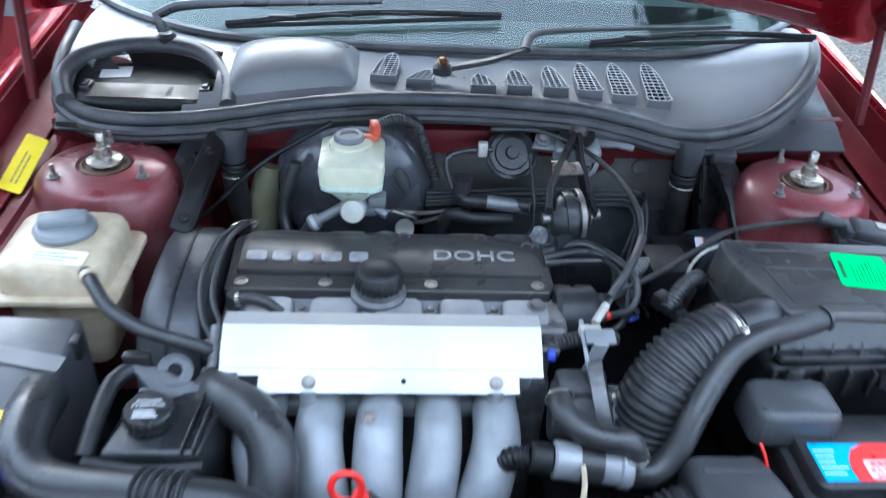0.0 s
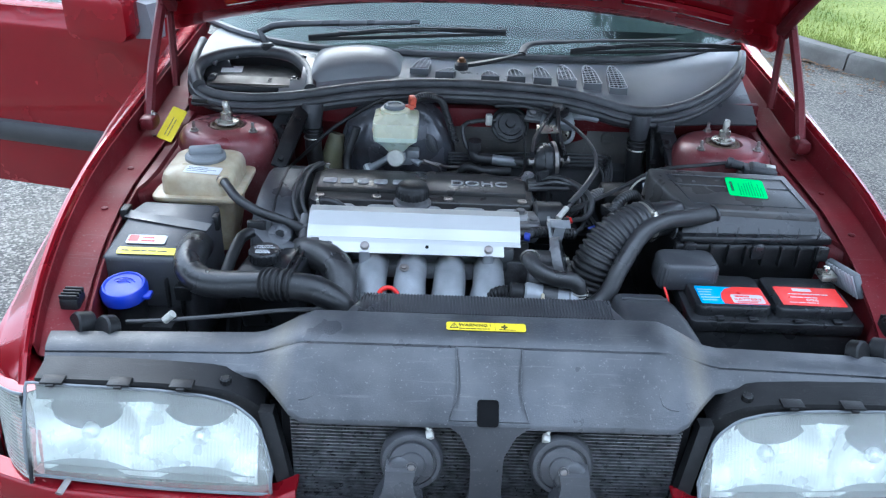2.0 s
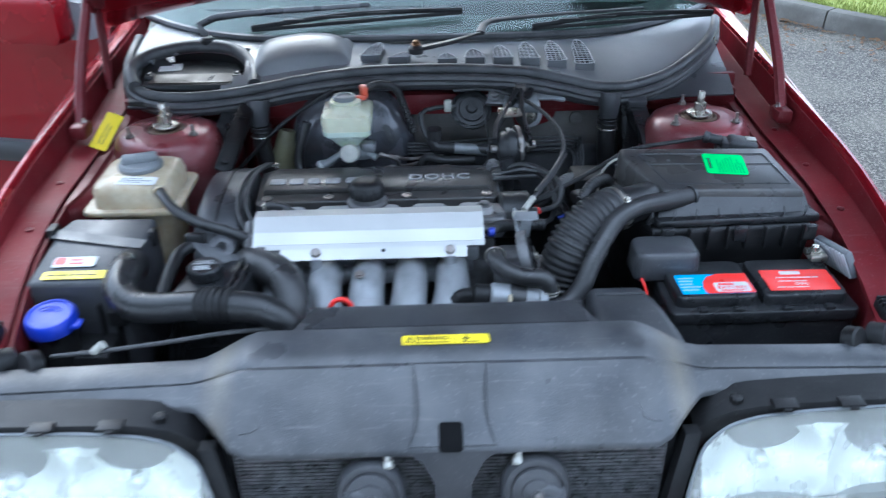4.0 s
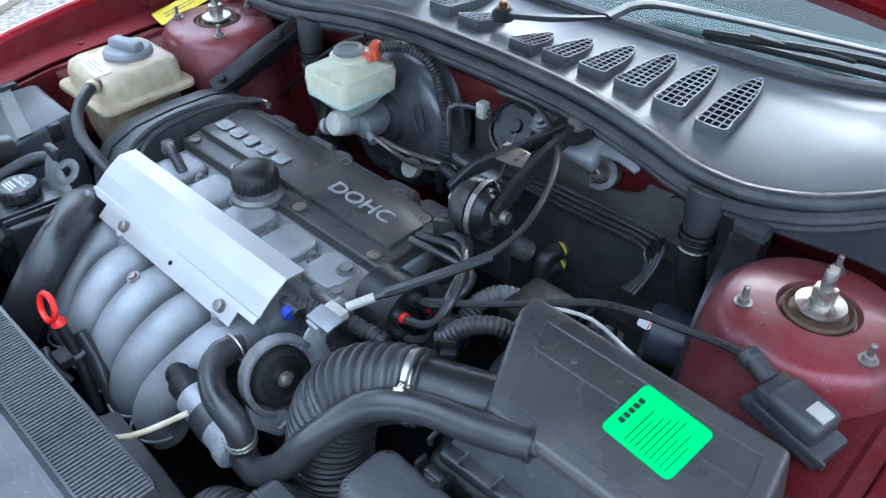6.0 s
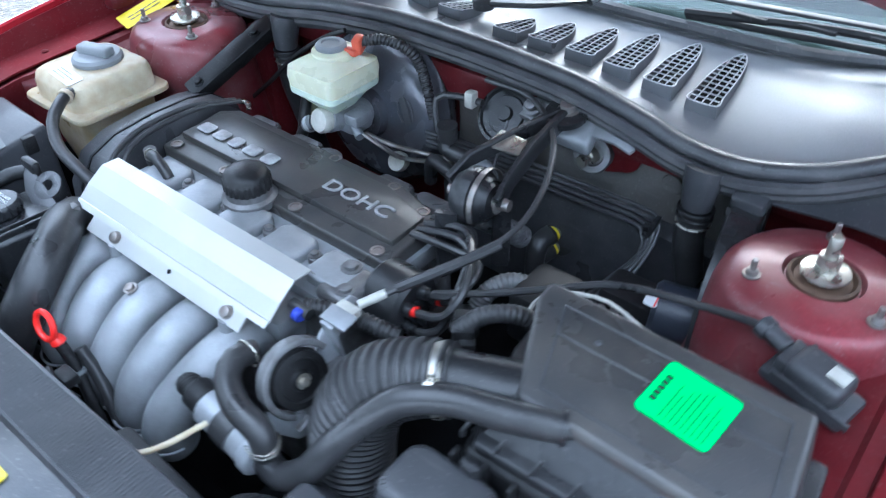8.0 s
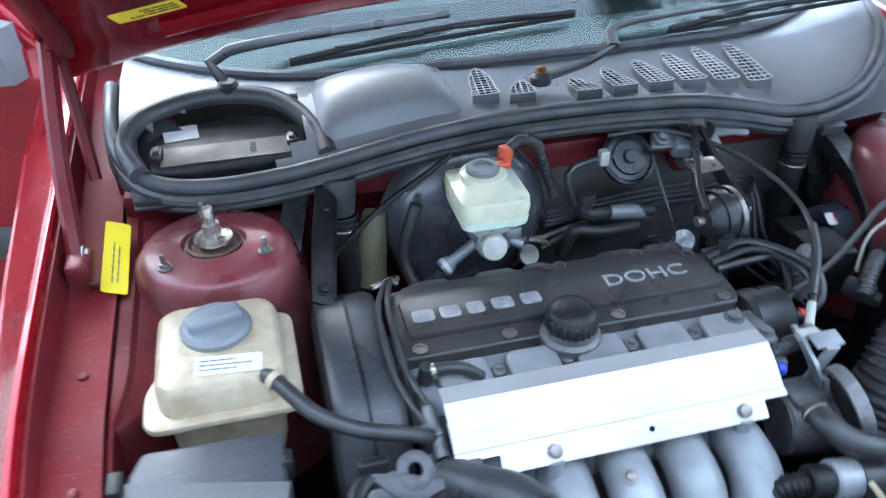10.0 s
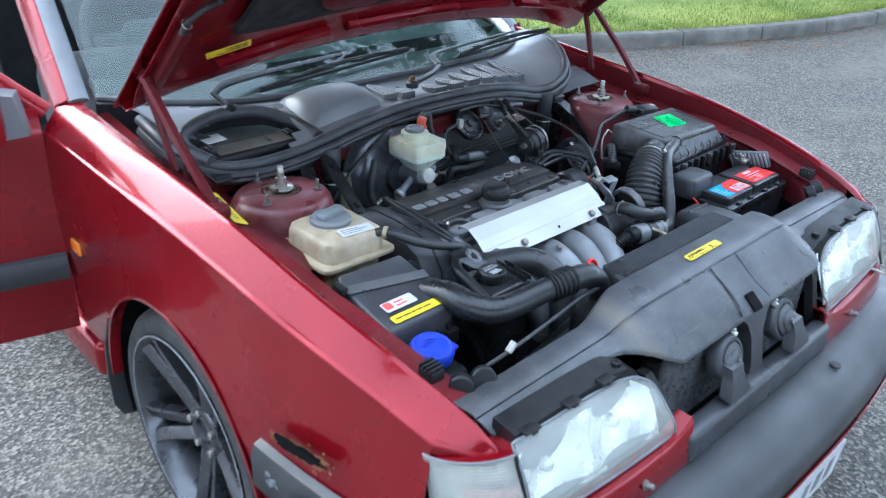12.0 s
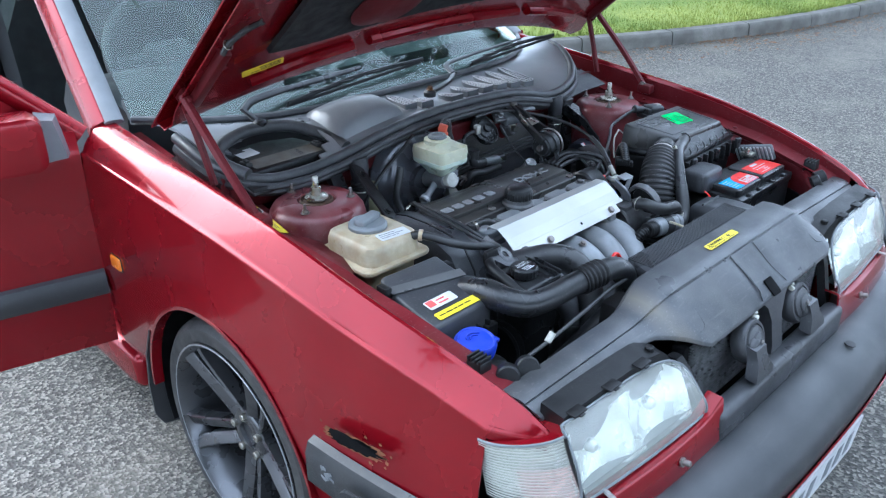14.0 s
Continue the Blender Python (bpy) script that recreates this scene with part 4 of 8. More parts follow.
for vx, vl in ((-0.122, 0.122), (-0.060, 0.068), (0.034, 0.078), (0.097, 0.093), (0.161, 0.107), (0.222, 0.120), (0.284, 0.124), (0.348, 0.129)):
    vent(vx, vl)

# smooth hump beside the fuse box
rows = []
for i in range(17):
    x = -0.405 + 0.225 * i / 16
    e = math.sin(math.pi * i / 16) ** 0.35 if 0 < i < 16 else 0
    y0 = seal_at(x)[0] + 0.028
    rows.append([(x, y0 + 0.16 * j / 12, cowl_z(x, y0 + 0.16 * j / 12) - 0.004 + 0.036 * e * (math.sin(math.pi * min(1, (j / 12) * 1.02)) ** 0.30 if 0 < j < 12 else 0)) for j in range(13)])
part("cowl_hump", sheet(rows), "cowl", cowl, "smooth raised hump of faded grey plastic")

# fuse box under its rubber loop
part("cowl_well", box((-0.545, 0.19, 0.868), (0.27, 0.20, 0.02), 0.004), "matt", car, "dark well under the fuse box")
fuse_box = thing("fuse_box", (-0.55, 0.18, 0.86), "black fuse box lid with a white sticker inside a rubber seal", "fuse box")
part("lid", prism([(-0.655, 0.125), (-0.43, 0.125), (-0.425, 0.17), (-0.46, 0.245), (-0.54, 0.27), (-0.62, 0.262), (-0.66, 0.21)], 0.86, 0.905, 0.006, top=lambda x, y: 0.902 + 0.10 * (y - 0.12)), "matt", fuse_box)
# brown plate paints the sky's glare on the black lid
part("glare_panel", plate(on((-0.545, 0.158, 0.9065), (0, -0.10, 1), (1, 0, 0)), 0.19, 0.048, 0.001), "lidglare", fuse_box, "brown glare painted on the black lid")
words("lettering", "FUSE", on((-0.505, 0.158, 0.9081), (0, -0.10, 1), (0, -1, -0.1)), 0.014, "ink", fuse_box)
part("sticker", plate(on((-0.61, 0.222, 0.9130), (0, -0.10, 1), (1, 0.1, 0)), 0.052, 0.040), "white", fuse_box, "blank white sticker")
for x in (-0.645, -0.445):
    part("clip", join(box((x, 0.168, 0.909), (0.018, 0.03, 0.012), 0.003), box((x, 0.168, 0.916), (0.010, 0.018, 0.006), 0.002)), "plastic", fuse_box)
part("seal_loop", tube([(-0.668, 0.125, 0.900), (-0.690, 0.19, 0.916), (-0.668, 0.245, 0.932), (-0.60, 0.272, 0.944), (-0.53, 0.275, 0.947), (-0.465, 0.255, 0.942), (-0.425, 0.21, 0.930), (-0.402, 0.155, 0.916), (-0.397, 0.11, 0.905)], 0.0155, 12), "seal", fuse_box, "thick black rubber loop")

# drains below the seal
for x in (-0.389, 0.395):
    drain = part("drain_hose", tube([(x, 0.072, 0.822), (x, 0.073, 0.76), (x + 0.015, 0.09, 0.66), (x + 0.03, 0.11, 0.55)], 0.0205, 16), "rubber", car, "black rubber cowl drain hose")
    part("drain_funnel", tube([(x, 0.080, 0.880), (x, 0.074, 0.855), (x, 0.072, 0.825)], [0.027, 0.024, 0.020], 16), "faded", drain, "grey plastic funnel")
    for dz in (0.0, 0.010):
        part("drain_ring", tube([(x + 0.0225 * math.cos(a), 0.072 + 0.0225 * math.sin(a), 0.812 + dz) for a in (2 * math.pi * k / 18 for k in range(18))], 0.0022, 6, closed=True), "matt", drain)
    part("drain_clamp", tube([(x + 0.0218 * math.cos(a), 0.072 + 0.0218 * math.sin(a), 0.800) for a in (2 * math.pi * k / 18 for k in range(18))], 0.0018, 6, closed=True), "zinc", drain, "bright wire clamp")

# braces between tower and firewall
for s in (-1, 1):
    x0, x1 = s * 0.455, s * 0.48
    part("brace", loft([[(s * (x - 0.016), y, z - 0.03), (s * (x + 0.016), y, z - 0.03), (s * (x + 0.018), y, z), (s * (x - 0.018), y, z)] for x, y, z in ((0.448, 0.11, 0.862), (0.455, 0.08, 0.852), (0.476, 0.015, 0.81), (0.505, -0.045, 0.735), (0.525, -0.10, 0.63))]), "plastic", car, "black painted steel brace")
strap = [(0.457, 0.112, 0.858), (0.461, 0.06, 0.845), (0.470, 0.0, 0.812), (0.478, -0.045, 0.765), (0.486, -0.075, 0.69)]
part("wiring_channel", loft([[(x - 0.017, y, z - 0.024), (x + 0.017, y, z - 0.024), (x + 0.018, y - 0.004, z), (x - 0.018, y - 0.004, z)] for x, y, z in strap]), "plastic", car, "black wiring channel beside the strut tower")
part("channel_lid", box((0.4585, 0.088, 0.858), (0.042, 0.045, 0.022), 0.004, rot=(15, 0, -4)), "faded", car, "black connector cover on the channel")

# windscreen
SLOPE = 33.0
dy, dz = math.cos(radians(SLOPE)), math.sin(radians(SLOPE))


def screen(x, u):
    y, z = screen_base(x)
    k = 1 - 0.19 * u
    return (x * k, y + u * dy * (1 - 0.10 * x * x), z + 0.012 + u * dz)


rows = [[screen(x, 0.82 * j / 12) for j in range(13)] for x in (-0.74 + 1.48 * i / 24 for i in range(25))]
windscreen = part("windscreen", sheet(rows, 0.005), "glass", car, "clean windscreen that mirrors sky and trees")
windscreen.visible_shadow = False
rows = [[screen(x, u) for u in (-0.01, 0.03, 0.075)] for x in (-0.74 + 1.48 * i / 24 for i in range(25))]
part("screen_band", sheet([[(x, y + 0.012, z - 0.012) for x, y, z in r] for r in rows], 0.002), "ink", windscreen, "black printed border")
part("screen_seal", tube([(x, screen_base(x)[0] - 0.004, screen_base(x)[1] + 0.010) for x in (-0.74 + 1.48 * i / 16 for i in range(17))], 0.009, 8), "seal", windscreen, "black rubber seal")
for s in (-1, 1):
    line = [screen(s * 0.768, u) for u in (-0.02, 0.2, 0.4, 0.6, 0.84)]
    part("screen_trim", tube([(x + s * 0.006, y, z + 0.004) for x, y, z in line], 0.024, 8, 0.05, flat=0.4), "greycap", car, "grey rubber windscreen side trim")
    pts = [Vector(p) for p in line]
    rows = [[p + Vector(o) for o in ((s * 0.016, 0, 0.006), (s * 0.030, 0.008, 0.010), (s * 0.048, 0.025, -0.004), (s * 0.054, 0.05, -0.035), (s * 0.036, 0.07, -0.05), (s * 0.0, 0.05, -0.045))] for p in pts]
    part("a_pillar", loft(rows), "paint", car, "dark red painted windscreen pillar")

# roof and the rest of the shell
rt = [screen(x, 0.82) for x in (-0.74 + 1.48 * i / 14 for i in range(15))]
rows = []
for j in range(13):
    u = j / 12
    rows.append([(x, y + 1.35 * u, z + 0.05 * math.sin(math.pi * min(1, u * 0.9 + 0.05)) - 0.02 * (x / 0.7) ** 4 - 0.02 * u) for x, y, z in rt])
part("roof", sheet(rows, 0.02), "paint", car, "dark red painted roof")
part("headliner", sheet([[(x, y, z - 0.03) for x, y, z in r] for r in rows], 0.004), "beige", car, "pale beige headliner")
ry, rz = rt[7][1] + 1.35, rt[7][2]
rows = [[(x * (1 + 0.06 * j / 6), ry + 0.55 * j / 6, rz - 0.03 - 0.42 * j / 6) for x in (-0.68 + 1.36 * i / 8 for i in range(9))] for j in range(7)]
part("rear_window", sheet(rows, 0.005), "glass", car)
rows = [[(x, ry + 0.50 + 0.62 * j / 6, 0.98 - 0.03 * (j / 6) ** 2 - 0.05 * (x / 0.8) ** 4) for x in (-0.80 + 1.6 * i / 10 for i in range(11))] for j in range(7)]
part("boot_lid", sheet(rows, 0.02), "paint", car)
part("rear_panel", box((0, ry + 1.13, 0.66), (1.62, 0.05, 0.62), 0.03), "paint", car)
part("rear_bumper", box((0, ry + 1.19, 0.48), (1.70, 0.14, 0.22), 0.05, 3), "bumper", car)
for s in (-1, 1):
    ys = [1.56, 1.62, 1.9, 2.2, 2.33, 2.66, 3.0, 3.02, 3.3, 3.6, ry + 1.15]
    rows = []
    for y in np.linspace(1.50, ry + 1.15, 60):
        low = 0.22
        d = abs(y - 2.67)
        if d < ARCH:
            low = max(low, HUB_Z + math.sqrt(ARCH ** 2 - d * d))
        top = 0.965
        rows.append([(s * 0.80, y, top), (s * 0.845, y, top - 0.02)] + [(s * (0.872 - 0.05 * max(0, (0.42 - z) / 0.2) ** 2), y, z) for z in (top - 0.10 + (low - top + 0.10) * k / 8 for k in range(9))])
    part("rear_side", sheet(rows, 0.004), "paint", car, "dark red rear door and quarter panel")
    part("sill", box((s * 0.80, 1.02, 0.26), (0.13, 1.05, 0.12), 0.03, 3), "paint", car, "dark red painted sill")
    part("b_pillar", loft([[(s * x, y, z), (s * x, y + 0.10, z), (s * (x - 0.05), y + 0.10, z), (s * (x - 0.05), y, z)] for x, y, z in ((0.84, 1.46, 0.25), (0.845, 1.46, 0.95), (0.66, 1.50, rz - 0.02))]), "paint", car, "dark red door pillar")
    part("cant_rail", tube([(s * 0.70, rt[0][1], rt[0][2] - 0.01), (s * 0.70, 1.5, rz + 0.02), (s * 0.70, ry, rz)], 0.035, 8), "paint", car)
    part("c_pillar", loft([[(s * x, y, z), (s * x, y + 0.25, z - 0.02), (s * (x - 0.04), y + 0.25, z - 0.02), (s * (x - 0.04), y, z)] for x, y, z in ((0.83, ry + 0.15, 0.96), (0.69, ry - 0.2, rz))]), "paint", car)
    bm = sheet([[(s * 0.83, y, 0.965), (s * 0.70, y - 0.03, rz - 0.02)] for y in (1.56, 1.9, 2.3, ry + 0.15)], 0.004)
    part("rear_side_window", bm, "glass", car)
part("cabin_floor", box((0, 1.9, 0.24), (1.60, 3.2, 0.04), 0.01), "trim", car, "dark carpeted floor")
part("underbody", box((0, 0.0, 0.20), (1.30, 1.60, 0.03), 0.01), "inner", car, "dark undertray")
for c, d in (((-0.52, -0.33, 0.44), (0.20, 0.62, 0.12)), ((0.30, -0.22, 0.46), (0.40, 0.60, 0.20)), ((-0.1, 0.08, 0.42), (0.9, 0.12, 0.16)), ((0, -0.62, 0.42), (1.2, 0.20, 0.14))):
    part("subframe", box(c, d, 0.02), "inner", car, "dark subframe")
part("parcel_shelf", box((0, ry + 0.2, 0.93), (1.4, 0.6, 0.02), 0.005), "trim", car)
# passenger's door, shut
rows = []
for y in np.linspace(0.585, 1.46, 20):
    rows.append([(0.80, y, 0.965), (0.845, y, 0.95), (0.864, y, 0.86), (0.872, y, 0.7), (0.874, y, 0.5), (0.868, y, 0.38), (0.845, y, 0.27)])
part("passenger_door", sheet(rows, 0.03), "paint", car, "dark red door, shut")
bm = sheet([[(0.835, 0.62, 0.96), (0.70, 1.10, rz - 0.06)], [(0.835, 1.0, 0.96), (0.69, 1.25, rz - 0.03)], [(0.835, 1.46, 0.96), (0.69, 1.5, rz - 0.02)]], 0.004)
part("door_window", bm, "glass", car)

# inside
part("dashboard", loft([[(x, 0.62, 0.80), (x, 0.60, 0.955), (x, 0.75, 0.985), (x, 0.98, 0.97), (x, 1.03, 0.90), (x, 1.0, 0.70), (x, 0.8, 0.5)] for x in (-0.72, -0.4, 0, 0.4, 0.72)]), "trim", car, "dark grey dashboard")
steer = part("steering_wheel", tube([(-0.36 + 0.185 * math.cos(a), 1.08 + 0.07 * math.sin(a), 0.97 + 0.17 * math.sin(a)) for a in (2 * math.pi * i / 16 for i in range(16))], 0.015, 10, closed=True), "trim", car, "dark grey steering wheel")
part("spoke", join(box((-0.36, 1.07, 0.965), (0.34, 0.03, 0.05), 0.01, rot=(-22, 0, 0)), box((-0.36, 1.05, 0.96), (0.15, 0.06, 0.12), 0.02, rot=(-22, 0, 0))), "trim", steer)


def seat(x):
    st = part("front_seat", join(box((x, 1.45, 0.48), (0.50, 0.52, 0.16), 0.05, 3), loft([[(x + sx_ * w, y, z), (x + sx_ * w, y + 0.12, z + 0.01), (x - sx_ * w, y + 0.12, z + 0.01), (x - sx_ * w, y, z)] for sx_, w, y, z in ((1, 0.24, 1.66, 0.5), (1, 0.26, 1.70, 0.75), (1, 0.24, 1.76, 0.98), (1, 0.18, 1.79, 1.08))])), "cloth", car, "dark grey cloth seat")
    part("head_restraint", box((x, 1.84, 1.17), (0.25, 0.10, 0.17), 0.04, 3), "cloth", st)


for x in (-0.37, 0.37):
    seat(x)
part("rear_seat", join(box((0, 2.35, 0.45), (1.3, 0.5, 0.2), 0.06, 3), box((0, 2.62, 0.78), (1.3, 0.16, 0.55), 0.06, 3, rot=(-18, 0, 0))), "cloth", car, "dark grey cloth rear bench")
part("seat_belt", join(tube([(-0.72, 1.50, 1.22), (-0.71, 1.48, 0.9), (-0.70, 1.45, 0.55)], 0.024, 8, 0.1, flat=0.1), box((-0.715, 1.475, 0.86), (0.05, 0.012, 0.03), 0.003)), "trim", car, "black seat belt with its buckle")
part("rear_view_mirror", box((0.0, 0.92, 1.27), (0.22, 0.03, 0.065), 0.012, 3), "plastic", car)


# ---- wipers ----
def wiper(base, knee, tip, b0, b1):
    w = part("wiper", join(tube([base, knee, tip], [0.011, 0.010, 0.006], 8, 0.02, flat=0.55), lathe([(0.017, 0), (0.018, 0.012), (0.012, 0.018), (0, 0.018)], Vector(base) - Vector((0, 0, 0.008)), (0, 0, 1), 20)), "plastic", car, "black windscreen wiper")
    b0, b1 = Vector(b0), Vector(b1)
    part("blade", join(tube([b0, (b0 + b1) / 2 + Vector((0, 0.006, 0.010)), b1], 0.0038, 6, 0.03, flat=1.6), tube([b0 + Vector((0, 0.008, -0.008)), b1 + Vector((0, 0.008, -0.008))], 0.0028, 6, 0.05, flat=1.8)), "matt", w, "black rubber blade")
    for t in (0.2, 0.4, 0.6, 0.8):
        part("yoke", box(b0.lerp(b1, t) + Vector((0, 0.003, 0.008)), (0.05, 0.009, 0.006), 0.0015), "matt", w)
    return w


wiper((-0.530, 0.278, 0.958), (-0.522, 0.325, 1.000), (-0.145, 0.352, 1.018), (-0.428, 0.300, 0.982), (0.080, 0.336, 1.006))
wiper((-0.036, 0.185, 0.955), (0.05, 0.20, 0.968), (0.115, 0.240, 0.975), (0.245, 0.288, 0.976), (0.69, 0.32, 0.993))
part("wiper_arm", tube([(0.115, 0.240, 0.975), (0.140, 0.295, 0.986), (0.25, 0.312, 0.993), (0.52, 0.328, 1.004)], [0.011, 0.010, 0.007, 0.005], 8, 0.02, flat=0.55), "plastic", car, "black wiper arm")
part("pivot_nut", bolt((-0.036, 0.185, 0.966), (0, -0.2, 1), 0.007, 0.010), "gold", car)

# ---- bonnet ----
OPEN = radians(40)
TIP = Vector((0, 0.345, 0.988))


def hood(x, u, lift=0.0):
    """A place on the open bonnet: u metres up from its rear tips."""
    bow = 0.030 * (1 - (x / 0.80) ** 2)
    return (x, TIP.y - u * math.cos(OPEN) + (bow + lift) * math.sin(OPEN), TIP.z + u * math.sin(OPEN) + (bow + lift) * math.cos(OPEN))


def rear_edge(x):
    return 0.150 * (1 - abs(x / 0.777) ** 2.4)


bonnet = part("bonnet", sheet([[hood(x, rear_edge(x) + (1.03 - 0.05 * (x / 0.8) ** 2 - rear_edge(x)) * j / 14) for j in range(15)] for x in (-0.777 + 1.554 * i / 30 for i in range(31))], 0.004), "paint", car, "dark red bonnet propped wide open")
rows = []
for i in range(31):
    x = -0.765 + 1.53 * i / 30
    a, b = rear_edge(x) + 0.010, 1.02
    rows.append([hood(x, a + (b - a) * t, -h) for t, h in ((0, 0.005), (0.015, 0.03), (0.06, 0.042), (0.10, 0.030), (0.16, 0.026), (0.9, 0.026), (0.97, 0.04), (1, 0.006))])
part("bonnet_frame", sheet(rows, 0.003), "paint", bonnet, "glossy dark red inner frame of the bonnet")
rows = []
for i in range(25):
    x = -0.62 + 1.24 * i / 24
    a = rear_edge(x) + 0.22 + 0.05 * (abs(x / 0.62) ** 6)
    rows.append([hood(x, a + (0.92 - a) * j / 6, -0.034 - 0.006 * math.sin(math.pi * j / 6)) for j in range(7)])
part("bonnet_felt", sheet(rows, 0.012), "felt", bonnet, "black felt insulation pad")
for xr in (-0.36, 0.0, 0.36):
    part("pad_recess", lathe([(0, 0), (0.085, 0.0), (0.09, 0.006), (0.075, 0.012), (0, 0.012)], hood(xr, rear_edge(xr) + 0.33, -0.052), Vector((0, -math.sin(OPEN), -math.cos(OPEN))), 24, wave=lambda a, r, h: 0.75 + 0.35 * abs(math.cos(a))), "bay", bonnet)
for x0, x1 in ((-0.60, -0.33), (-0.28, 0.28), (0.33, 0.60)):
    part("frame_rib", tube([hood(x, rear_edge(x) + 0.115, -0.034) for x in (x0, (x0 + x1) / 2, x1)], 0.014, 8), "paint", bonnet)
hn = Vector((0, -math.sin(OPEN), -math.cos(OPEN)))
lm = on(Vector(hood(-0.608, 0.272, -0.046)), hn, Vector((-0.92, 0.37, -0.13)))
hl = part("bonnet_label", plate(lm, 0.098, 0.030), "yellow", bonnet, "yellow warning sticker")
part("print", bars(lm @ Matrix.Translation((0.0, 0, 0.0009)), 0.085, 0.021, 3, seed=5), "ink", hl)


washer_hose = part("washer_hose", tube([(-0.700, -0.050, 1.268), (-0.722, -0.022, 1.252), (-0.742, 0.018, 1.220), (-0.748, 0.032, 1.200)], 0.006, 8), "rubber", bonnet, "thin black washer hose")
part("hose_clip", tube([(-0.742 + 0.009 * math.cos(a), 0.018 + 0.006 * math.sin(a), 1.220 + 0.008 * math.sin(a)) for a in (2 * math.pi * k / 10 for k in range(10))], 0.0016, 5, closed=True), "zinc", washer_hose)


def hinge(s):
    h = part("bonnet_hinge", tube([(s * 0.745, -0.022, 0.868), (s * 0.754, 0.075, 0.965), (s * 0.757, 0.205, 1.085)], [0.012, 0.012, 0.012], 6, 0.02, flat=0.7), "bay", car, "red painted steel bonnet hinge")
    part("hinge_link", tube([(s * 0.735, 0.16, 0.885), (s * 0.742, 0.195, 0.99), (s * 0.750, 0.228, 1.075)], 0.009, 6, 0.02), "bay", h)
    part("hinge_plate", join(box((s * 0.752, 0.215, 1.078), (0.012, 0.055, 0.045), 0.004, rot=(40, 0, 0)), box((s * 0.735, 0.125, 1.135), (0.024, 0.22, 0.028), 0.006, rot=(-40, 0, 0))), "bay", h)
    part("hinge_foot", box((s * 0.742, -0.03, 0.862), (0.034, 0.05, 0.03), 0.008), "bay", h)
    part("hinge_stay", tube([(s * 0.70, 0.11, 1.17), (s * 0.685, 0.04, 1.25)], 0.006, 8), "zinc", h, "bright steel spring stay")
    for p in ((s * 0.744, 0.214, 1.080), (s * 0.737, -0.02, 0.872)):
        part("hinge_pin", bolt(p, (-s, 0, 0), 0.008, 0.008), "steel", h)


hinge(-1)
hinge(1)

# ---- driver's door, open ----
DOOR = radians(77)
ddir = Vector((-math.sin(DOOR), math.cos(DOOR), 0))
dn = Vector((-math.cos(DOOR), -math.sin(DOOR), 0))
HP = Vector((-0.858, 0.568, 0))


def on_door(u, z, out=0.0):
    return HP + ddir * u + dn * out + Vector((0, 0, z))


rows = []
for i in range(25):
    u = 0.01 + 1.02 * i / 24
    shoulder = 0.955 - 0.01 * u
    rows.append([on_door(u, z, o) for z, o in ((shoulder, -0.045), (shoulder - 0.012, -0.015), (0.90, -0.002), (0.872, 0.004), (0.855, 0.000), (0.70, 0.008), (0.58, 0.006), (0.47, 0.0), (0.39, -0.010), (0.335, -0.022))])
driver_door = part("driver_door", sheet(rows, 0.05), "paint", car, "dark red front door standing open")
rows = []
for i in range(13):
    u = 0.012 + 1.0 * i / 12
    rows.append([on_door(u, z, o) for z, o in ((0.574, 0.006), (0.569, 0.018), (0.555, 0.024), (0.52, 0.024), (0.503, 0.017), (0.497, 0.004))])
part("door_moulding", loft(rows), "bumper", driver_door, "dark grey rubbing strip")
bm = sheet([[on_door(u, 0.95, -0.03), on_door(0.68 + (u - 0.25) * 0.43, 1.335, -0.14)] for u in (0.29, 0.5, 0.8, 1.0)], 0.004)
part("door_window", bm, "glass", driver_door, "tinted door glass")
part("window_frame", tube([on_door(-0.005, 0.925, -0.035), on_door(0.10, 1.02, -0.055), on_door(0.20, 1.105, -0.075), on_door(0.42, 1.26, -0.11), on_door(0.68, 1.36, -0.14), on_door(1.0, 1.35, -0.14), on_door(1.02, 0.95, -0.03)], 0.021, 10, 0.04, flat=1.3), "paint", driver_door, "dark red painted window frame")
part("frame_seal", tube([on_door(0.01, 0.925, -0.062), on_door(0.115, 1.02, -0.085), on_door(0.215, 1.10, -0.105), on_door(0.43, 1.25, -0.14), on_door(0.68, 1.345, -0.17), on_door(1.0, 1.335, -0.17)], 0.014, 8, 0.04), "matt", driver_door, "black rubber door seal")
sail = bmesh.new()
vs = [sail.verts.new(on_door(u, z, o)) for u, z, o in ((0.0, 0.93, -0.02), (0.0, 0.945, -0.04), (0.10, 1.025, -0.058), (0.20, 1.108, -0.078), (0.285, 1.165, -0.09), (0.285, 0.935, -0.025))]
sail.faces.new(vs)
bmesh.ops.solidify(sail, geom=sail.faces[:], thickness=0.02)
part("window_corner", sail, "paint", driver_door, "dark red corner panel ahead of the window")
mc = on_door(0.182, 0.957, 0.045)
mm = Matrix.Translation(mc) @ Matrix((ddir, dn, (0, 0, 1))).transposed().to_4x4()
rows = []
for d, w, h in ((-0.062, 0.080, 0.055), (-0.058, 0.094, 0.064), (-0.02, 0.098, 0.067), (0.03, 0.093, 0.062), (0.055, 0.078, 0.050), (0.066, 0.050, 0.030)):
    rows.append([mm @ Vector((px, -d, pz)) for px, pz in rounded(-w, -h, w, h, min(w, h) * 0.45, 5)])
door_mirror = part("door_mirror", loft(rows), "paint", driver_door, "dark red door mirror housing")
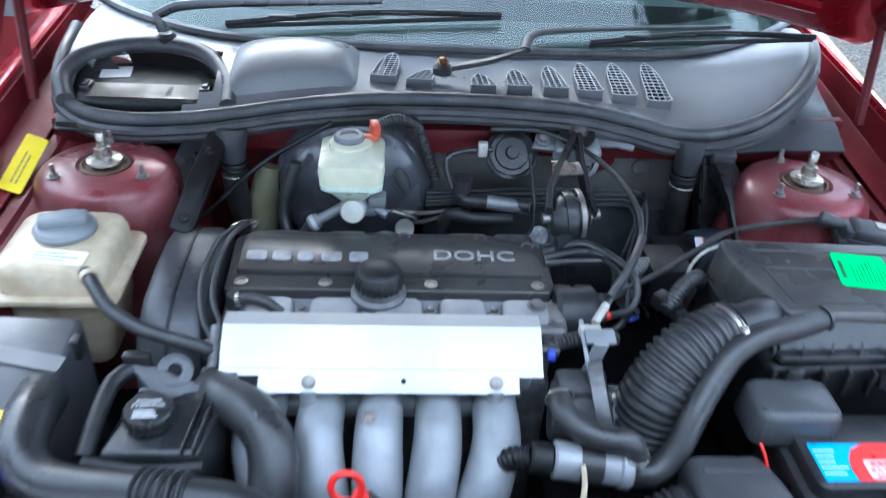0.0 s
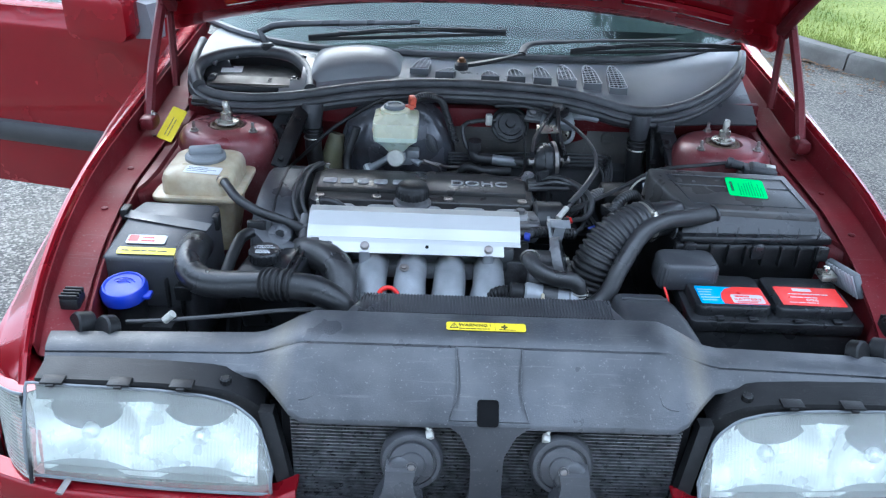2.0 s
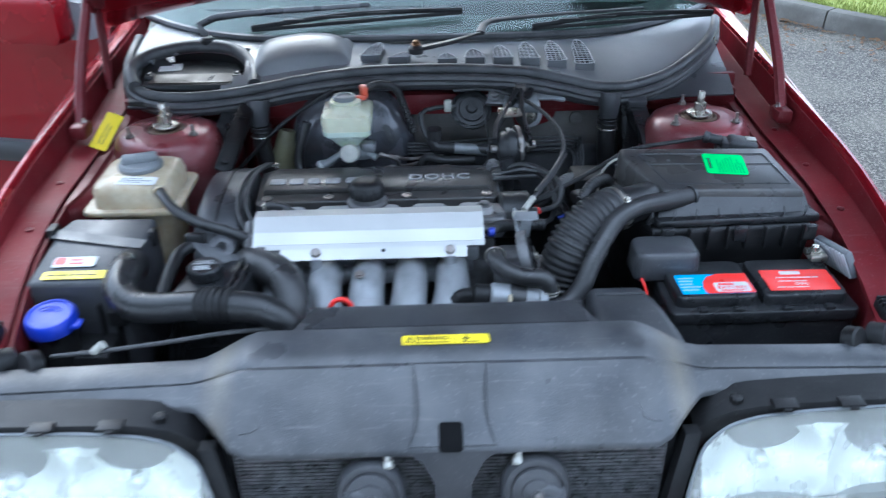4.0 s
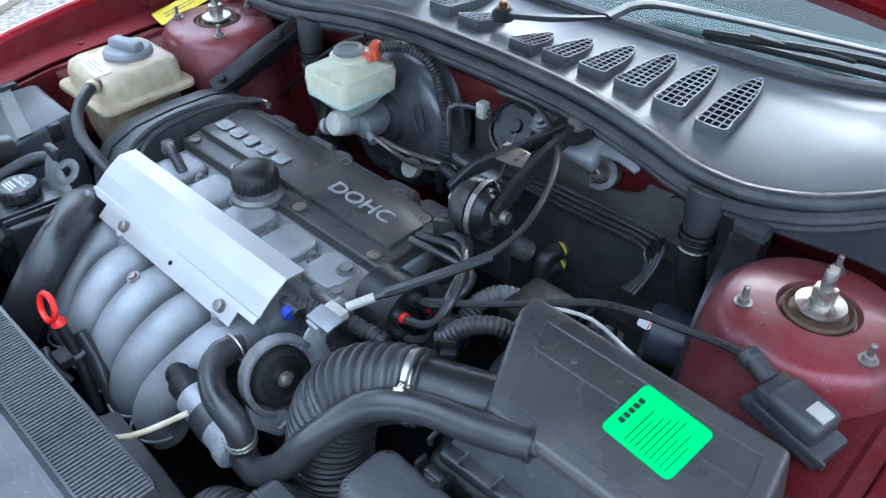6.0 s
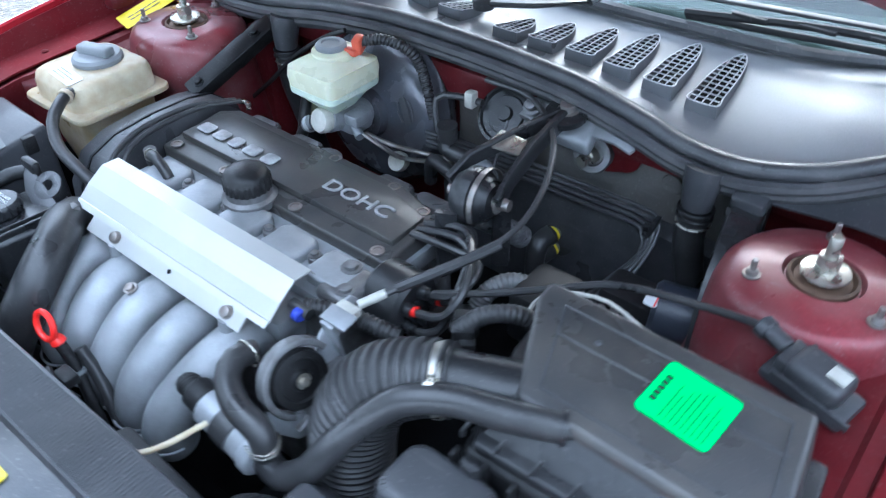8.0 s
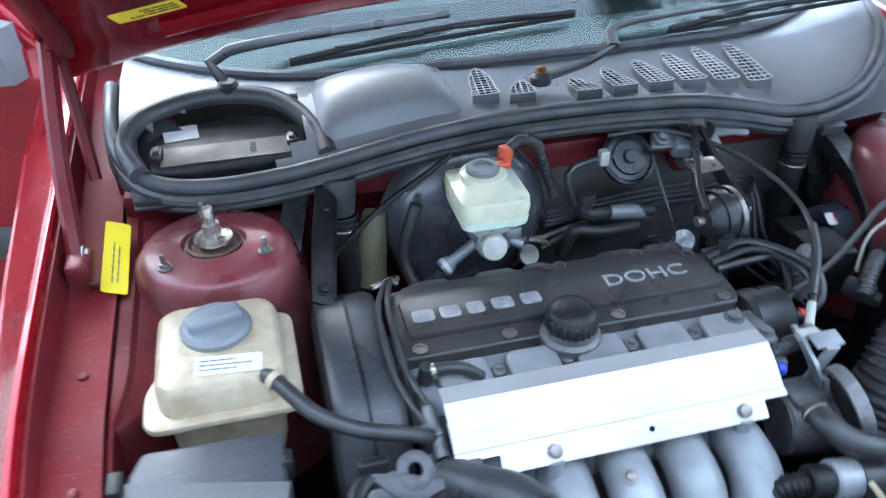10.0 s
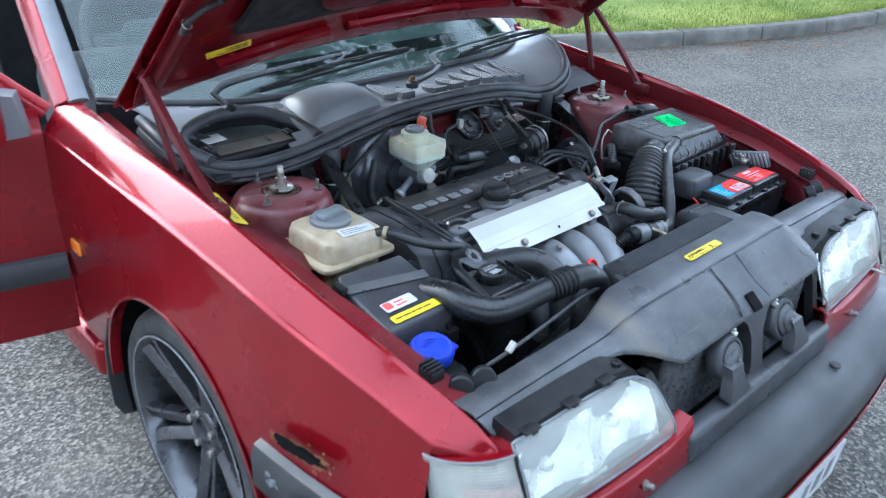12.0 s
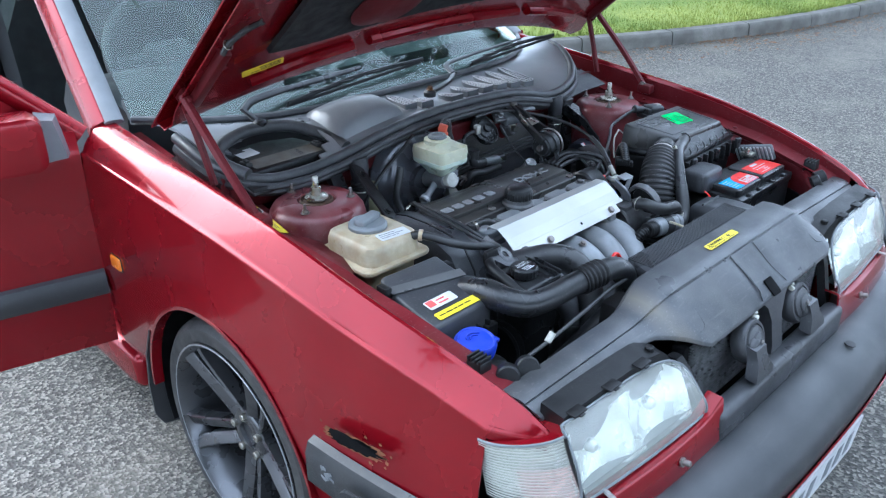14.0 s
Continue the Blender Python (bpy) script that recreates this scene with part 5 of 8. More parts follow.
part("mirror_base", loft([[on_door(u, z, o) for u, z in ((u0 - 0.03, 0.895), (u0 + 0.035, 0.89), (u0 + 0.035, 1.00), (u0 - 0.012, 0.99))] for u0, o in ((0.050, -0.06), (0.058, -0.01), (0.070, 0.035))]), "greycap", door_mirror, "grey plastic mirror foot")
part("door_card", sheet([[on_door(u, z, -0.062) for z in (0.92, 0.6, 0.36)] for u in (0.05, 0.4, 0.7, 1.0)], 0.02), "trim", driver_door, "dark grey door lining")


# ---- wheels ----
def wheel(x, y, s, steer_deg=0.0):
    """A lowered five-spoke wheel; s: which way its face looks."""
    m = Matrix.Translation((x, y, HUB_Z)) @ pose(0, 0, 0, 0, 0, steer_deg)
    ax = Vector((s, 0, 0))

    def put(name, bm, mat, par, label=""):
        bm.transform(m)
        return part(name, bm, mat, par, label)

    prof = [(0.250, -0.10), (0.262, -0.106), (0.288, -0.104), (0.303, -0.090), (0.3095, -0.070), (0.310, 0), (0.3095, 0.070), (0.303, 0.090), (0.288, 0.104), (0.262, 0.106), (0.250, 0.100), (0.250, -0.10)]
    rim = w = put("wheel", join(lathe([(0.252, 0.102), (0.255, 0.107), (0.248, 0.108), (0.240, 0.100), (0.233, 0.06), (0.215, -0.04), (0.24, -0.10), (0.252, -0.10), (0.252, 0.102)], (0, 0, 0), ax, 64), lathe([(0.188, -0.04), (0.19, -0.05), (0.19, -0.056), (0.188, -0.05)], (0, 0, 0), ax, 40)), "wheel", car, "dark grey five-spoke alloy wheel")
    put("tyre", lathe(prof, (0, 0, 0), ax, 72), "tyre", w, "low-profile black tyre")
    f = frame_of(ax)
    for k in range(5):
        a = 2 * math.pi * k / 5 + 1.03
        for sgn in (-1, 1):
            rows = []
            for r, off, wd, h in ((0.040, 0.016, 0.015, 0.058), (0.10, 0.019, 0.0155, 0.070), (0.16, 0.023, 0.0155, 0.084), (0.212, 0.029, 0.0165, 0.096), (0.243, 0.036, 0.021, 0.102)):
                c0 = Vector((r * math.cos(a), r * math.sin(a), 0))
                side = Vector((-math.sin(a), math.cos(a), 0))
                c0 += side * (sgn * off)
                ring = [c0 - side * wd + Vector((0, 0, h - 0.035)), c0 - side * wd + Vector((0, 0, h - 0.004 - (0.010 if sgn > 0 else 0))), c0 - side * wd * 0.7 + Vector((0, 0, h - (0.010 if sgn > 0 else 0))), c0 + side * wd * 0.7 + Vector((0, 0, h - (0.010 if sgn < 0 else 0))), c0 + side * wd + Vector((0, 0, h - 0.004 - (0.010 if sgn < 0 else 0))), c0 + side * wd + Vector((0, 0, h - 0.035))]
                rows.append([f @ v for v in ring])
            put("spoke", loft(rows), "wheel", rim)
    put("brake_disc", lathe([(0, -0.01), (0.135, -0.01), (0.137, -0.02), (0.137, -0.032), (0, -0.04)], (0, 0, 0), ax, 40), "inner", rim, "dark brake disc behind the spokes")
    put("rim_lip", tube([f @ Vector((0.2505 * math.cos(2 * math.pi * k / 48), 0.2505 * math.sin(2 * math.pi * k / 48), 0.107)) for k in range(48)], 0.0022, 6, closed=True), "alloy", rim, "polished rim edge")
    put("hub", lathe([(0.066, 0.02), (0.066, 0.056), (0.058, 0.062), (0.034, 0.062), (0.032, 0.052), (0, 0.052)], (0, 0, 0), ax, 32), "wheel", rim)
    for k in range(5):
        a = 2 * math.pi * k / 5 + 1.66
        put("wheel_bolt", bolt(f @ Vector((0.052 * math.cos(a), 0.052 * math.sin(a), 0.052)), ax, 0.010, 0.020, 1.2), "zinc", rim)
    put("tyre_valve", cyl(f @ Vector((0.19 * math.cos(5.5), 0.19 * math.sin(5.5), 0.05)), f @ Vector((0.175 * math.cos(5.5), 0.175 * math.sin(5.5), 0.09)), 0.005), "rubber", rim)
    return w


for x, y, s, st in ((-0.755, HUB_Y, -1, 0), (0.755, HUB_Y, 1, 0), (-0.755, 2.67, -1, 0), (0.755, 2.67, 1, 0)):
    wheel(x, y, s, st)
part("mud_flap", loft([[(-0.885 + e, y - 0.004, z), (-0.80, y - 0.010, z), (-0.70, y, z), (-0.70, y + 0.006, z), (-0.80, y - 0.003, z), (-0.885 + e, y + 0.004, z)] for e, y, z in ((0.020, 0.360, 0.47), (0.004, 0.368, 0.40), (0.0, 0.378, 0.30), (0.004, 0.386, 0.20), (0.025, 0.390, 0.155), (0.07, 0.391, 0.145))]), "bumper", car, "dusty grey-black rubber mud flap")

# ---- front panel, radiator, lamps, bumper ----
def cover_y(x):
    a = abs(x)
    t = min(1, max(0, (a - 0.292) / 0.072))
    return -0.836 * (1 - t) - 0.752 * t


def cover_rows():
    rows = []
    for i in range(73):
        x = -0.715 + 1.43 * i / 72
        a = abs(x)
        t = min(1, max(0, (a - 0.275) / 0.095))
        t = t * t * (3 - 2 * t) * 0.5 + t * 0.5
        top = 0.792 * (1 - t) + (0.752 - 0.03 * max(0, a - 0.37)) * t
        yb, yf = -0.655 - 0.012 * t, cover_y(x)
        mid = -0.735 + 0.012 * t
        frontz = 0.714 * (1 - t) + (top - 0.022) * t
        dip = 0.012 * max(0, 1 - (x / 0.055) ** 4) * (1 - t)
        row = [(x, yb, top - 0.05), (x, yb, top - 0.012), (x, yb - 0.008, top - 0.002), (x, yb - 0.025, top), (x, -0.715, top - 0.002), (x, mid, top - 0.006), (x, mid - 0.004 * (1 - t), top - 0.009), (x, mid - 0.009 * (1 - t) - 0.003, top - 0.008)]
        y0, z0 = row[-1][1], row[-1][2]
        for k in range(1, 7):
            u = k / 6
            row.append((x, y0 + (yf - y0) * u, z0 + (frontz - z0) * u - dip * math.sin(math.pi * u) + 0.003 * math.sin(math.pi * u) * (1 - t)))
        row += [(x, yf - 0.002, frontz - 0.002), (x, yf - 0.003, frontz - 0.009), (x, yf + 0.003, frontz - 0.012)]
        rows.append([(px * (1 - (1 - min(1, (half(max(py, -0.78)) - 0.121) / 0.715)) * (abs(px) / 0.715) ** 6), py, pz) for px, py, pz in row])
    return rows


radiator_cover = thing("radiator_cover", (0, -0.75, 0.6), "faded black plastic cover over the radiator", "panel")
part("cover_panel", sheet(cover_rows(), 0.004), "coverplastic", radiator_cover)
# recess for the bonnet catch; a near-black plate paints the shade in its slot
def slope(u):
    """Height and place down the cover's front slope."""
    return -0.746 - 0.090 * u, 0.7825 - 0.068 * u


part("catch_recess", loft([[(-w, slope(u)[0], slope(u)[1] + h), (w, slope(u)[0], slope(u)[1] + h), (w * 0.97, slope(u)[0] + 0.006, slope(u)[1] - 0.010), (-w * 0.97, slope(u)[0] + 0.006, slope(u)[1] - 0.010)] for w, u, h in ((0.050, 0.0, 0.003), (0.046, 0.2, 0.0035), (0.043, 0.55, 0.004), (0.047, 0.85, 0.004), (0.060, 1.0, 0.003))]), "coverplastic", radiator_cover)
for s in (-1, 1):
    part("recess_edge", tube([(s * w, slope(u)[0], slope(u)[1] + 0.0045) for w, u in ((0.051, 0.0), (0.048, 0.6), (0.058, 0.98))], 0.0011, 6), "coverplastic", radiator_cover)
    part("cover_corner", tube([(s * x, slope(u)[0], slope(u)[1] + 0.003) for x, u in ((0.255, 0.3), (0.262, 0.72), (0.285, 0.78))], 0.0009, 6), "coverplastic", radiator_cover)
part("catch_slot", prism(rounded(-0.016, -0.020, 0.016, 0.020, 0.005, 3), 0, 0.004, 0.0005, m=on((-0.002, slope(0.90)[0], slope(0.90)[1] + 0.0035), (0, -0.66, 0.75), (1, 0, 0))), "inner", radiator_cover)
wl = on((-0.0035, -0.701, 0.7935), (0, -0.10, 1), (1, 0, 0))
lab = part("warning_label", plate(wl, 0.126, 0.019), "yellow", radiator_cover, "yellow warning sticker")
words("lettering", "WARNING !", wl @ Matrix.Translation((-0.018, 0.002, 0.0009)), 0.0095, "ink", lab)
tri_pts = [(-0.0065, -0.005), (0.0065, -0.005), (0, 0.0065)]
part("warning_triangle", join(*[tube([wl @ Vector((a[0] - 0.051, a[1], 0.001)), wl @ Vector((b[0] - 0.051, b[1], 0.001))], 0.0006, 4, 1) for a, b in zip(tri_pts, tri_pts[1:] + tri_pts[:1])], plate(wl @ Matrix.Translation((-0.051, 0, 0.0008)), 0.0012, 0.005, 0.0004, 0.0004)), "ink", lab)
part("fan_sign", join(*[plate(wl @ Matrix.Translation((0.029, 0, 0.0008)) @ pose(0, 0, 0, 0, 0, a) @ Matrix.Translation((0.003, 0, 0)), 0.0045, 0.003, 0.0004, 0.0014) for a in (0, 90, 180, 270)]), "ink", lab)
part("print", join(bars(wl @ Matrix.Translation((-0.018, -0.006, 0.0008)), 0.05, 0.003, 1, seed=2), bars(wl @ Matrix.Translation((0.04, -0.0065, 0.0008)), 0.04, 0.003, 1, seed=3), plate(wl @ Matrix.Translation((-0.0415, 0, 0.0007)), 0.0006, 0.017, 0.0003, 0.0002), plate(wl @ Matrix.Translation((0.014, 0, 0.0007)), 0.0006, 0.017, 0.0003, 0.0002)), "ink", lab)
# ribbed air guide behind it
guide = part("air_guide", prism([(-0.235, -0.66), (0.235, -0.66), (0.205, -0.592), (-0.205, -0.592)], 0.72, 0.783, 0.006), "faded", radiator_cover, "ribbed black air guide")
ribs = bmesh.new()
for i in range(80):
    x = -0.21 + 0.42 * i / 79
    ribs = join(ribs, box((x, -0.626, 0.784), (0.0026, 0.056, 0.003), 0))
part("guide_ribs", ribs, "faded", guide)
# uprights that hold the cover, beside and between the grilles
for s in (-1, 1):
    part("upright", loft([[(s * (x - 0.011), y, z), (s * (x + 0.011), y, z), (s * (x + 0.011), y + 0.02, z), (s * (x - 0.011), y + 0.02, z)] for x, y, z in ((0.338, -0.806, 0.695), (0.325, -0.826, 0.66), (0.304, -0.854, 0.58), (0.298, -0.863, 0.50))]), "matt", radiator_cover)
part("centre_post", loft([[(-w, y, z), (w, y, z), (w * 0.8, y + 0.03, z), (-w * 0.8, y + 0.03, z)] for w, y, z in ((0.062, -0.839, 0.710), (0.042, -0.843, 0.695), (0.025, -0.850, 0.66), (0.024, -0.862, 0.60), (0.036, -0.868, 0.555), (0.05, -0.872, 0.50))]), "faded", radiator_cover, "faded black plastic post")
part("lower_rail", join(box((0, -0.876, 0.546), (0.60, 0.045, 0.072), 0.014, 3), box((0, -0.86, 0.49), (0.70, 0.06, 0.03), 0.008)), "faded", radiator_cover, "black plastic rail")
# side closing bars at the lamps
for s in (-1, 1):
    part("lamp_bed", loft([[(s * x, y, z + dz) for y, z in ((-0.745, 0.741), (-0.792, 0.734), (-0.800, 0.70), (-0.745, 0.70))] for x, dz in ((0.345, -0.045), (0.365, -0.026), (0.39, -0.012), (0.43, -0.004), (0.5, 0), (0.6, 0.002), (0.685, 0.002))]), "matt", radiator_cover, "black plastic lamp surround")
    for x in (0.462, 0.555, 0.655):
        part("lamp_clip", join(box((s * x, -0.796, 0.737), (0.034, 0.020, 0.004), 0.001), box((s * x, -0.805, 0.735), (0.012, 0.010, 0.004), 0.001)), "matt", radiator_cover)
    part("knob", lathe([(0.008, 0), (0.0085, 0.012), (0.006, 0.014), (0, 0.014)], (s * 0.402, -0.776, 0.722), n=20, wave=lambda a, r, h: 1 + 0.08 * math.cos(10 * a)), "matt", radiator_cover)

radiator = thing("radiator", (0, -0.80, 0.4), "black finned radiator behind the front panel", "radiator")
part("core", box((0, -0.790, 0.53), (0.63, 0.03, 0.34), 0.004), "inner", radiator)
fins = bmesh.new()
for i in range(27):
    z = 0.52 + 0.178 * i / 26
    for x0 in (-0.155, 0.155):
        fins = join(fins, box((x0, -0.809, z), (0.29, 0.008, 0.0019), 0))
tagged(part("cooling_fin_pack", fins, "fin", radiator, "dark metal cooling fins"), kind="stuff")


def horn(s):
    h = thing("horn", (s * 0.115, -0.86, 0.55), "dull black disc horn on a plastic bracket", "horn", group="horns")
    c, ax = Vector((s * 0.113, -0.854, 0.650)), Vector((0, -1, 0.30))
    part("disc", lathe([(0, -0.03), (0.043, -0.03), (0.048, -0.02), (0.048, -0.004), (0.044, 0.003), (0.038, 0.0035), (0.037, 0.0005), (0.034, 0.0005), (0.033, 0.006), (0.021, 0.009), (0.020, 0.013), (0.008, 0.016), (0.007, 0.019), (0, 0.019)], c, ax, 40), "faded", h)
    part("centre_screw", bolt(c + ax.normalized() * 0.017, ax, 0.005, 0.004), "steel", h)
    k = c + ax.normalized() * 0.012 + Vector((s * 0.012, 0, -0.012))
    part("snail", lathe([(0, -0.008), (0.025, -0.008), (0.027, -0.002), (0.025, 0.004), (0.020, 0.008), (0.012, 0.009), (0, 0.007)], k, ax, 32), "faded", h, "moulded horn scroll")
    part("trumpet", loft([[(x - w, y, z), (x + w, y, z), (x + w, y + 0.026, z + 0.004), (x - w, y + 0.026, z + 0.004)] for x, w, y, z in ((c.x + s * 0.016, 0.022, -0.878, 0.652), (c.x + s * 0.018, 0.021, -0.884, 0.636), (c.x + s * 0.018, 0.024, -0.890, 0.622), (c.x + s * 0.018, 0.036, -0.896, 0.604), (c.x + s * 0.018, 0.038, -0.898, 0.590))]), "faded", h, "flared horn mouth")
    part("connector", join(box((s * 0.115 + 0.028 * -s, -0.838, 0.690), (0.011, 0.013, 0.010), 0.002, rot=(20, 20 * s, 0)), tube([(s * 0.115 + 0.028 * -s, -0.84, 0.70), (s * 0.10, -0.82, 0.705)], 0.0035, 6)), "whiteplastic", h, "pale wire plug")
    return h


horn(-1)
horn(1)


def headlamp(s):
    """Glass over a silvered bowl with a low beam and a high beam reflector."""
    h = part("headlamp", box((s * 0.52, -0.772, 0.645), (0.33, 0.05, 0.12), 0.02), "matt", car, "clear fluted glass headlamp")

    def face(x, z, out=0.0):
        k = max(0.0, (z - 0.588) / 0.134)
        y = -0.868 + 0.066 * k ** 1.35 + 0.020 * max(0, (abs(x) - 0.35) / 0.34) ** 1.5 * max(0, 1 - k)
        return (s * x, y - out, z)

    xs = np.linspace(0.324, 0.696, 181)
    rows = []
    for x in xs:
        zt = float(np.interp(x, [0.324, 0.330, 0.340, 0.358, 0.384, 0.42, 0.50, 0.696], [0.628, 0.655, 0.677, 0.697, 0.711, 0.720, 0.726, 0.730]))
        zb = 0.588 + 0.006 * max(0, (x - 0.5) / 0.19)
        rows.append([face(x, zb + (zt - zb) * j / 10, 0.006 * math.sin(math.pi * min(1, j / 10))) for j in range(11)])
    part("lens", sheet(rows, 0.004), "lens", h, "clear fluted glass")
    rows = rows[::10]
    rim = [r[0] for r in rows] + rows[-1][1:] + [r[-1] for r in rows[::-1]][1:] + rows[0][::-1][1:-1]
    part("lens_rim", tube(rim, 0.0026, 6, 0.01, closed=True), "greycap", h, "grey lens surround")
    rows = []
    for i in range(41):
        x = 0.348 + 0.342 * i / 40
        row = []
        zt = float(np.interp(x, [0.324, 0.330, 0.340, 0.358, 0.384, 0.42, 0.50, 0.696], [0.628, 0.655, 0.677, 0.697, 0.711, 0.720, 0.726, 0.730])) - 0.014
        for j in range(17):
            z = 0.592 + (zt - 0.592) * j / 16
            cx, wx = (0.440, 0.088) if x < 0.528 else (0.612, 0.086)
            q = ((x - cx) / wx) ** 2 + ((z - 0.650) / 0.072) ** 2
            p = face(x, z, -0.014)
            row.append((p[0], p[1] + 0.030 * max(0, 1 - q) ** 0.9, z))
        rows.append(row)
    part("reflector", sheet(rows, 0.002), "mirror", h, "silvered twin-bowl reflector")
    part("lamp_shelf", sheet([[face(x, 0.606, -0.012), face(x, 0.602, -0.040), face(x, 0.594, -0.012)] for x in np.linspace(0.352, 0.684, 12)], 0.001), "greycap", h, "grey shelf inside the lamp")
    for cx in (0.440, 0.612):
        part("bulb_shield", lathe([(0, 0.010), (0.007, 0.009), (0.012, 0.003), (0.013, -0.01), (0.008, -0.02)], face(cx, 0.645, -0.034), (0, -1, 0.1), 20), "mirror", h, "silvered bulb shield")
    # indicator at the corner
    rows = []
    for i in range(11):
        t = i / 10
        x = 0.699 + 0.096 * (1 - (1 - t) ** 1.6)
        y0 = -0.806 + 0.098 * t ** 1.4
        zt, zb = 0.716 - 0.006 * t, 0.588 + 0.006 * t
        rows.append([(s * (x - 0.01 + 0.012 * u), y0 - 0.050 * (1 - u) ** 1.3 * (1 - 0.75 * t), zb + (zt - zb) * u) for u in (k / 8 for k in range(9))])
    ind = part("corner_lamp", sheet(rows, 0.004), "lens_clear", h, "clear corner indicator lens")
    part("corner_back", sheet([[(p[0] - s * 0.022, p[1] + 0.022, p[2]) for p in r] for r in rows], 0.002), "mirror", ind)
    part("corner_reflector", sheet([[(p[0] - s * 0.012, p[1] + 0.012, p[2]) for p in r[0:5]] for r in rows[0:7]], 0.001), "redlens", ind, "faint red reflector")
    part("corner_cap", sheet([[r[-1], (r[-1][0] - s * 0.03, r[-1][1] + 0.020, r[-1][2] + 0.003), (r[-1][0] - s * 0.06, r[-1][1] + 0.045, r[-1][2] - 0.004)] for r in rows], 0.002), "paint", ind, "red panel over the corner lamp")
    part("corner_rim", tube([r[-1] for r in rows], 0.0025, 6, 0.01), "greycap", ind)
    part("corner_joint", tube([(p[0], p[1] - 0.004, p[2]) for p in rows[0]], 0.003, 6, 0.01), "matt", ind)
    return h


headlamp(-1)
headlamp(1)


def nose(s):
    """Red panel below the lamp, with a bolt."""
    rows = []
    for x in np.linspace(0.285, 0.80, 16):
        y = -0.884 + 0.16 * max(0, x - 0.42) ** 1.5 + (0.20 * max(0, x - 0.68))
        top = 0.584 + (0.030 * max(0, (0.335 - x) / 0.05) if x < 0.335 else 0)
        rows.append([(s * x, y + 0.035, top), (s * x, y + 0.004, top - 0.001), (s * x, y, top - 0.006), (s * x, y - 0.010, 0.525), (s * x, y + 0.0, 0.47)])
    n = part("nose_panel", sheet(rows, 0.004), "paint", car, "dark red panel under the headlamp")
    part("panel_bolt", bolt((s * 0.437, -0.890, 0.552), (0, -1, 0.3), 0.006, 0.018), "steel", n)
    part("panel_clip", tube([(s * 0.635, -0.850, 0.592), (s * 0.640, -0.880, 0.588)], 0.006, 6, flat=0.5), "steel", n)


nose(-1)
nose(1)


def bumper_path(x):
    a = abs(x)
    return -1.022 + 0.06 * (a / 0.7) ** 2.6 + 0.30 * max(0, a - 0.62) ** 1.25


rows = []
for i in range(49):
    x = -0.895 + 1.79 * i / 48
    a = abs(x)
    if a > 0.72:
        t = (a - 0.72) / 0.175
        y = bumper_path(0.72) + 0.33 * (1 - math.sqrt(max(0, 1 - min(1, t) ** 2)))
    else:
        y = bumper_path(x)
    inner = min(y + 0.185, -0.62) if a < 0.8 else y + 0.05
    rows.append([(x, y + 0.150, 0.500), (x, y + 0.135, 0.516), (x, y + 0.09, 0.520), (x, y + 0.045, 0.508), (x, y + 0.012, 0.482), (x, y, 0.45), (x, y + 0.004, 0.405), (x, y + 0.02, 0.385), (x, y + 0.05, 0.30), (x, y + 0.07, 0.22), (x, y + 0.12, 0.20)])
bumper = part("front_bumper", sheet(rows, 0.006), "bumper", car, "dark grey moulded front bumper")
rows = [[(x, bumper_path(x) - 0.002, 0.402), (x, bumper_path(x) + 0.012, 0.386), (x, bumper_path(x) + 0.045, 0.30)] for x in np.linspace(-0.62, 0.70, 30)]
part("bumper_valance", sheet(rows, 0.003), "paint", bumper, "dark red lower bumper skin")
part("bumper_edge", tube([(x, bumper_path(x) + 0.150, 0.5015) for x in np.linspace(-0.45, 0.5, 20)], 0.0022, 6, 0.03), "beige", bumper, "pale worn edge")
for x in (-0.24, -0.12, 0.0, 0.10, 0.20, 0.30):
    part("bumper_clip", box((x, bumper_path(x) + 0.146, 0.512), (0.022, 0.016, 0.012), 0.003), "matt", bumper)
part("bumper_plug", lathe([(0.013, 0), (0.012, 0.002), (0, 0.002)], (0.24, -0.945, 0.5205), (0, -0.1, 1), 20), "matt", bumper)
# registration plate as plain bars
pm = on((-0.02, -1.006, 0.300), (0, -1, -0.08), (1, 0, 0))
plate_ob = part("number_plate", plate(pm, 0.52, 0.111, 0.004, 0.008), "white", bumper, "white registration plate with dark bars")
for k in range(7):
    part("plate_bar", plate(pm @ Matrix.Translation((-0.20 + 0.062 * k + (0.03 if k > 3 else 0), 0, 0.0045)), 0.034, 0.060, 0.0005, 0.004), "greycap", plate_ob)
for s in (-1, 1):
    # bonnet bump stops and plugs by the lamps
    part("lamp_plug", join(cyl((s * 0.655, -0.645, 0.735), (s * 0.675, -0.665, 0.745), 0.022, bev=0.003), cyl((s * 0.615, -0.655, 0.735), (s * 0.628, -0.672, 0.745), 0.022, bev=0.003), tube([(s * 0.66, -0.63, 0.73), (s * 0.70, -0.60, 0.71), (s * 0.70, -0.56, 0.66)], 0.008, 8)), "matt", car, "black lamp wiring plugs")
    part("bump_stop", join(box((s * 0.695, -0.615, 0.757), (0.032, 0.035, 0.03), 0.005), *[box((s * 0.695, -0.628 + 0.009 * k, 0.774), (0.030, 0.004, 0.008), 0.001) for k in range(4)]), "matt", car, "ribbed black rubber stop")


# ---- engine ----
engine = thing("engine", (-0.1, -0.2, 0.35), "five-cylinder petrol engine with a black ribbed top cover", "engine")
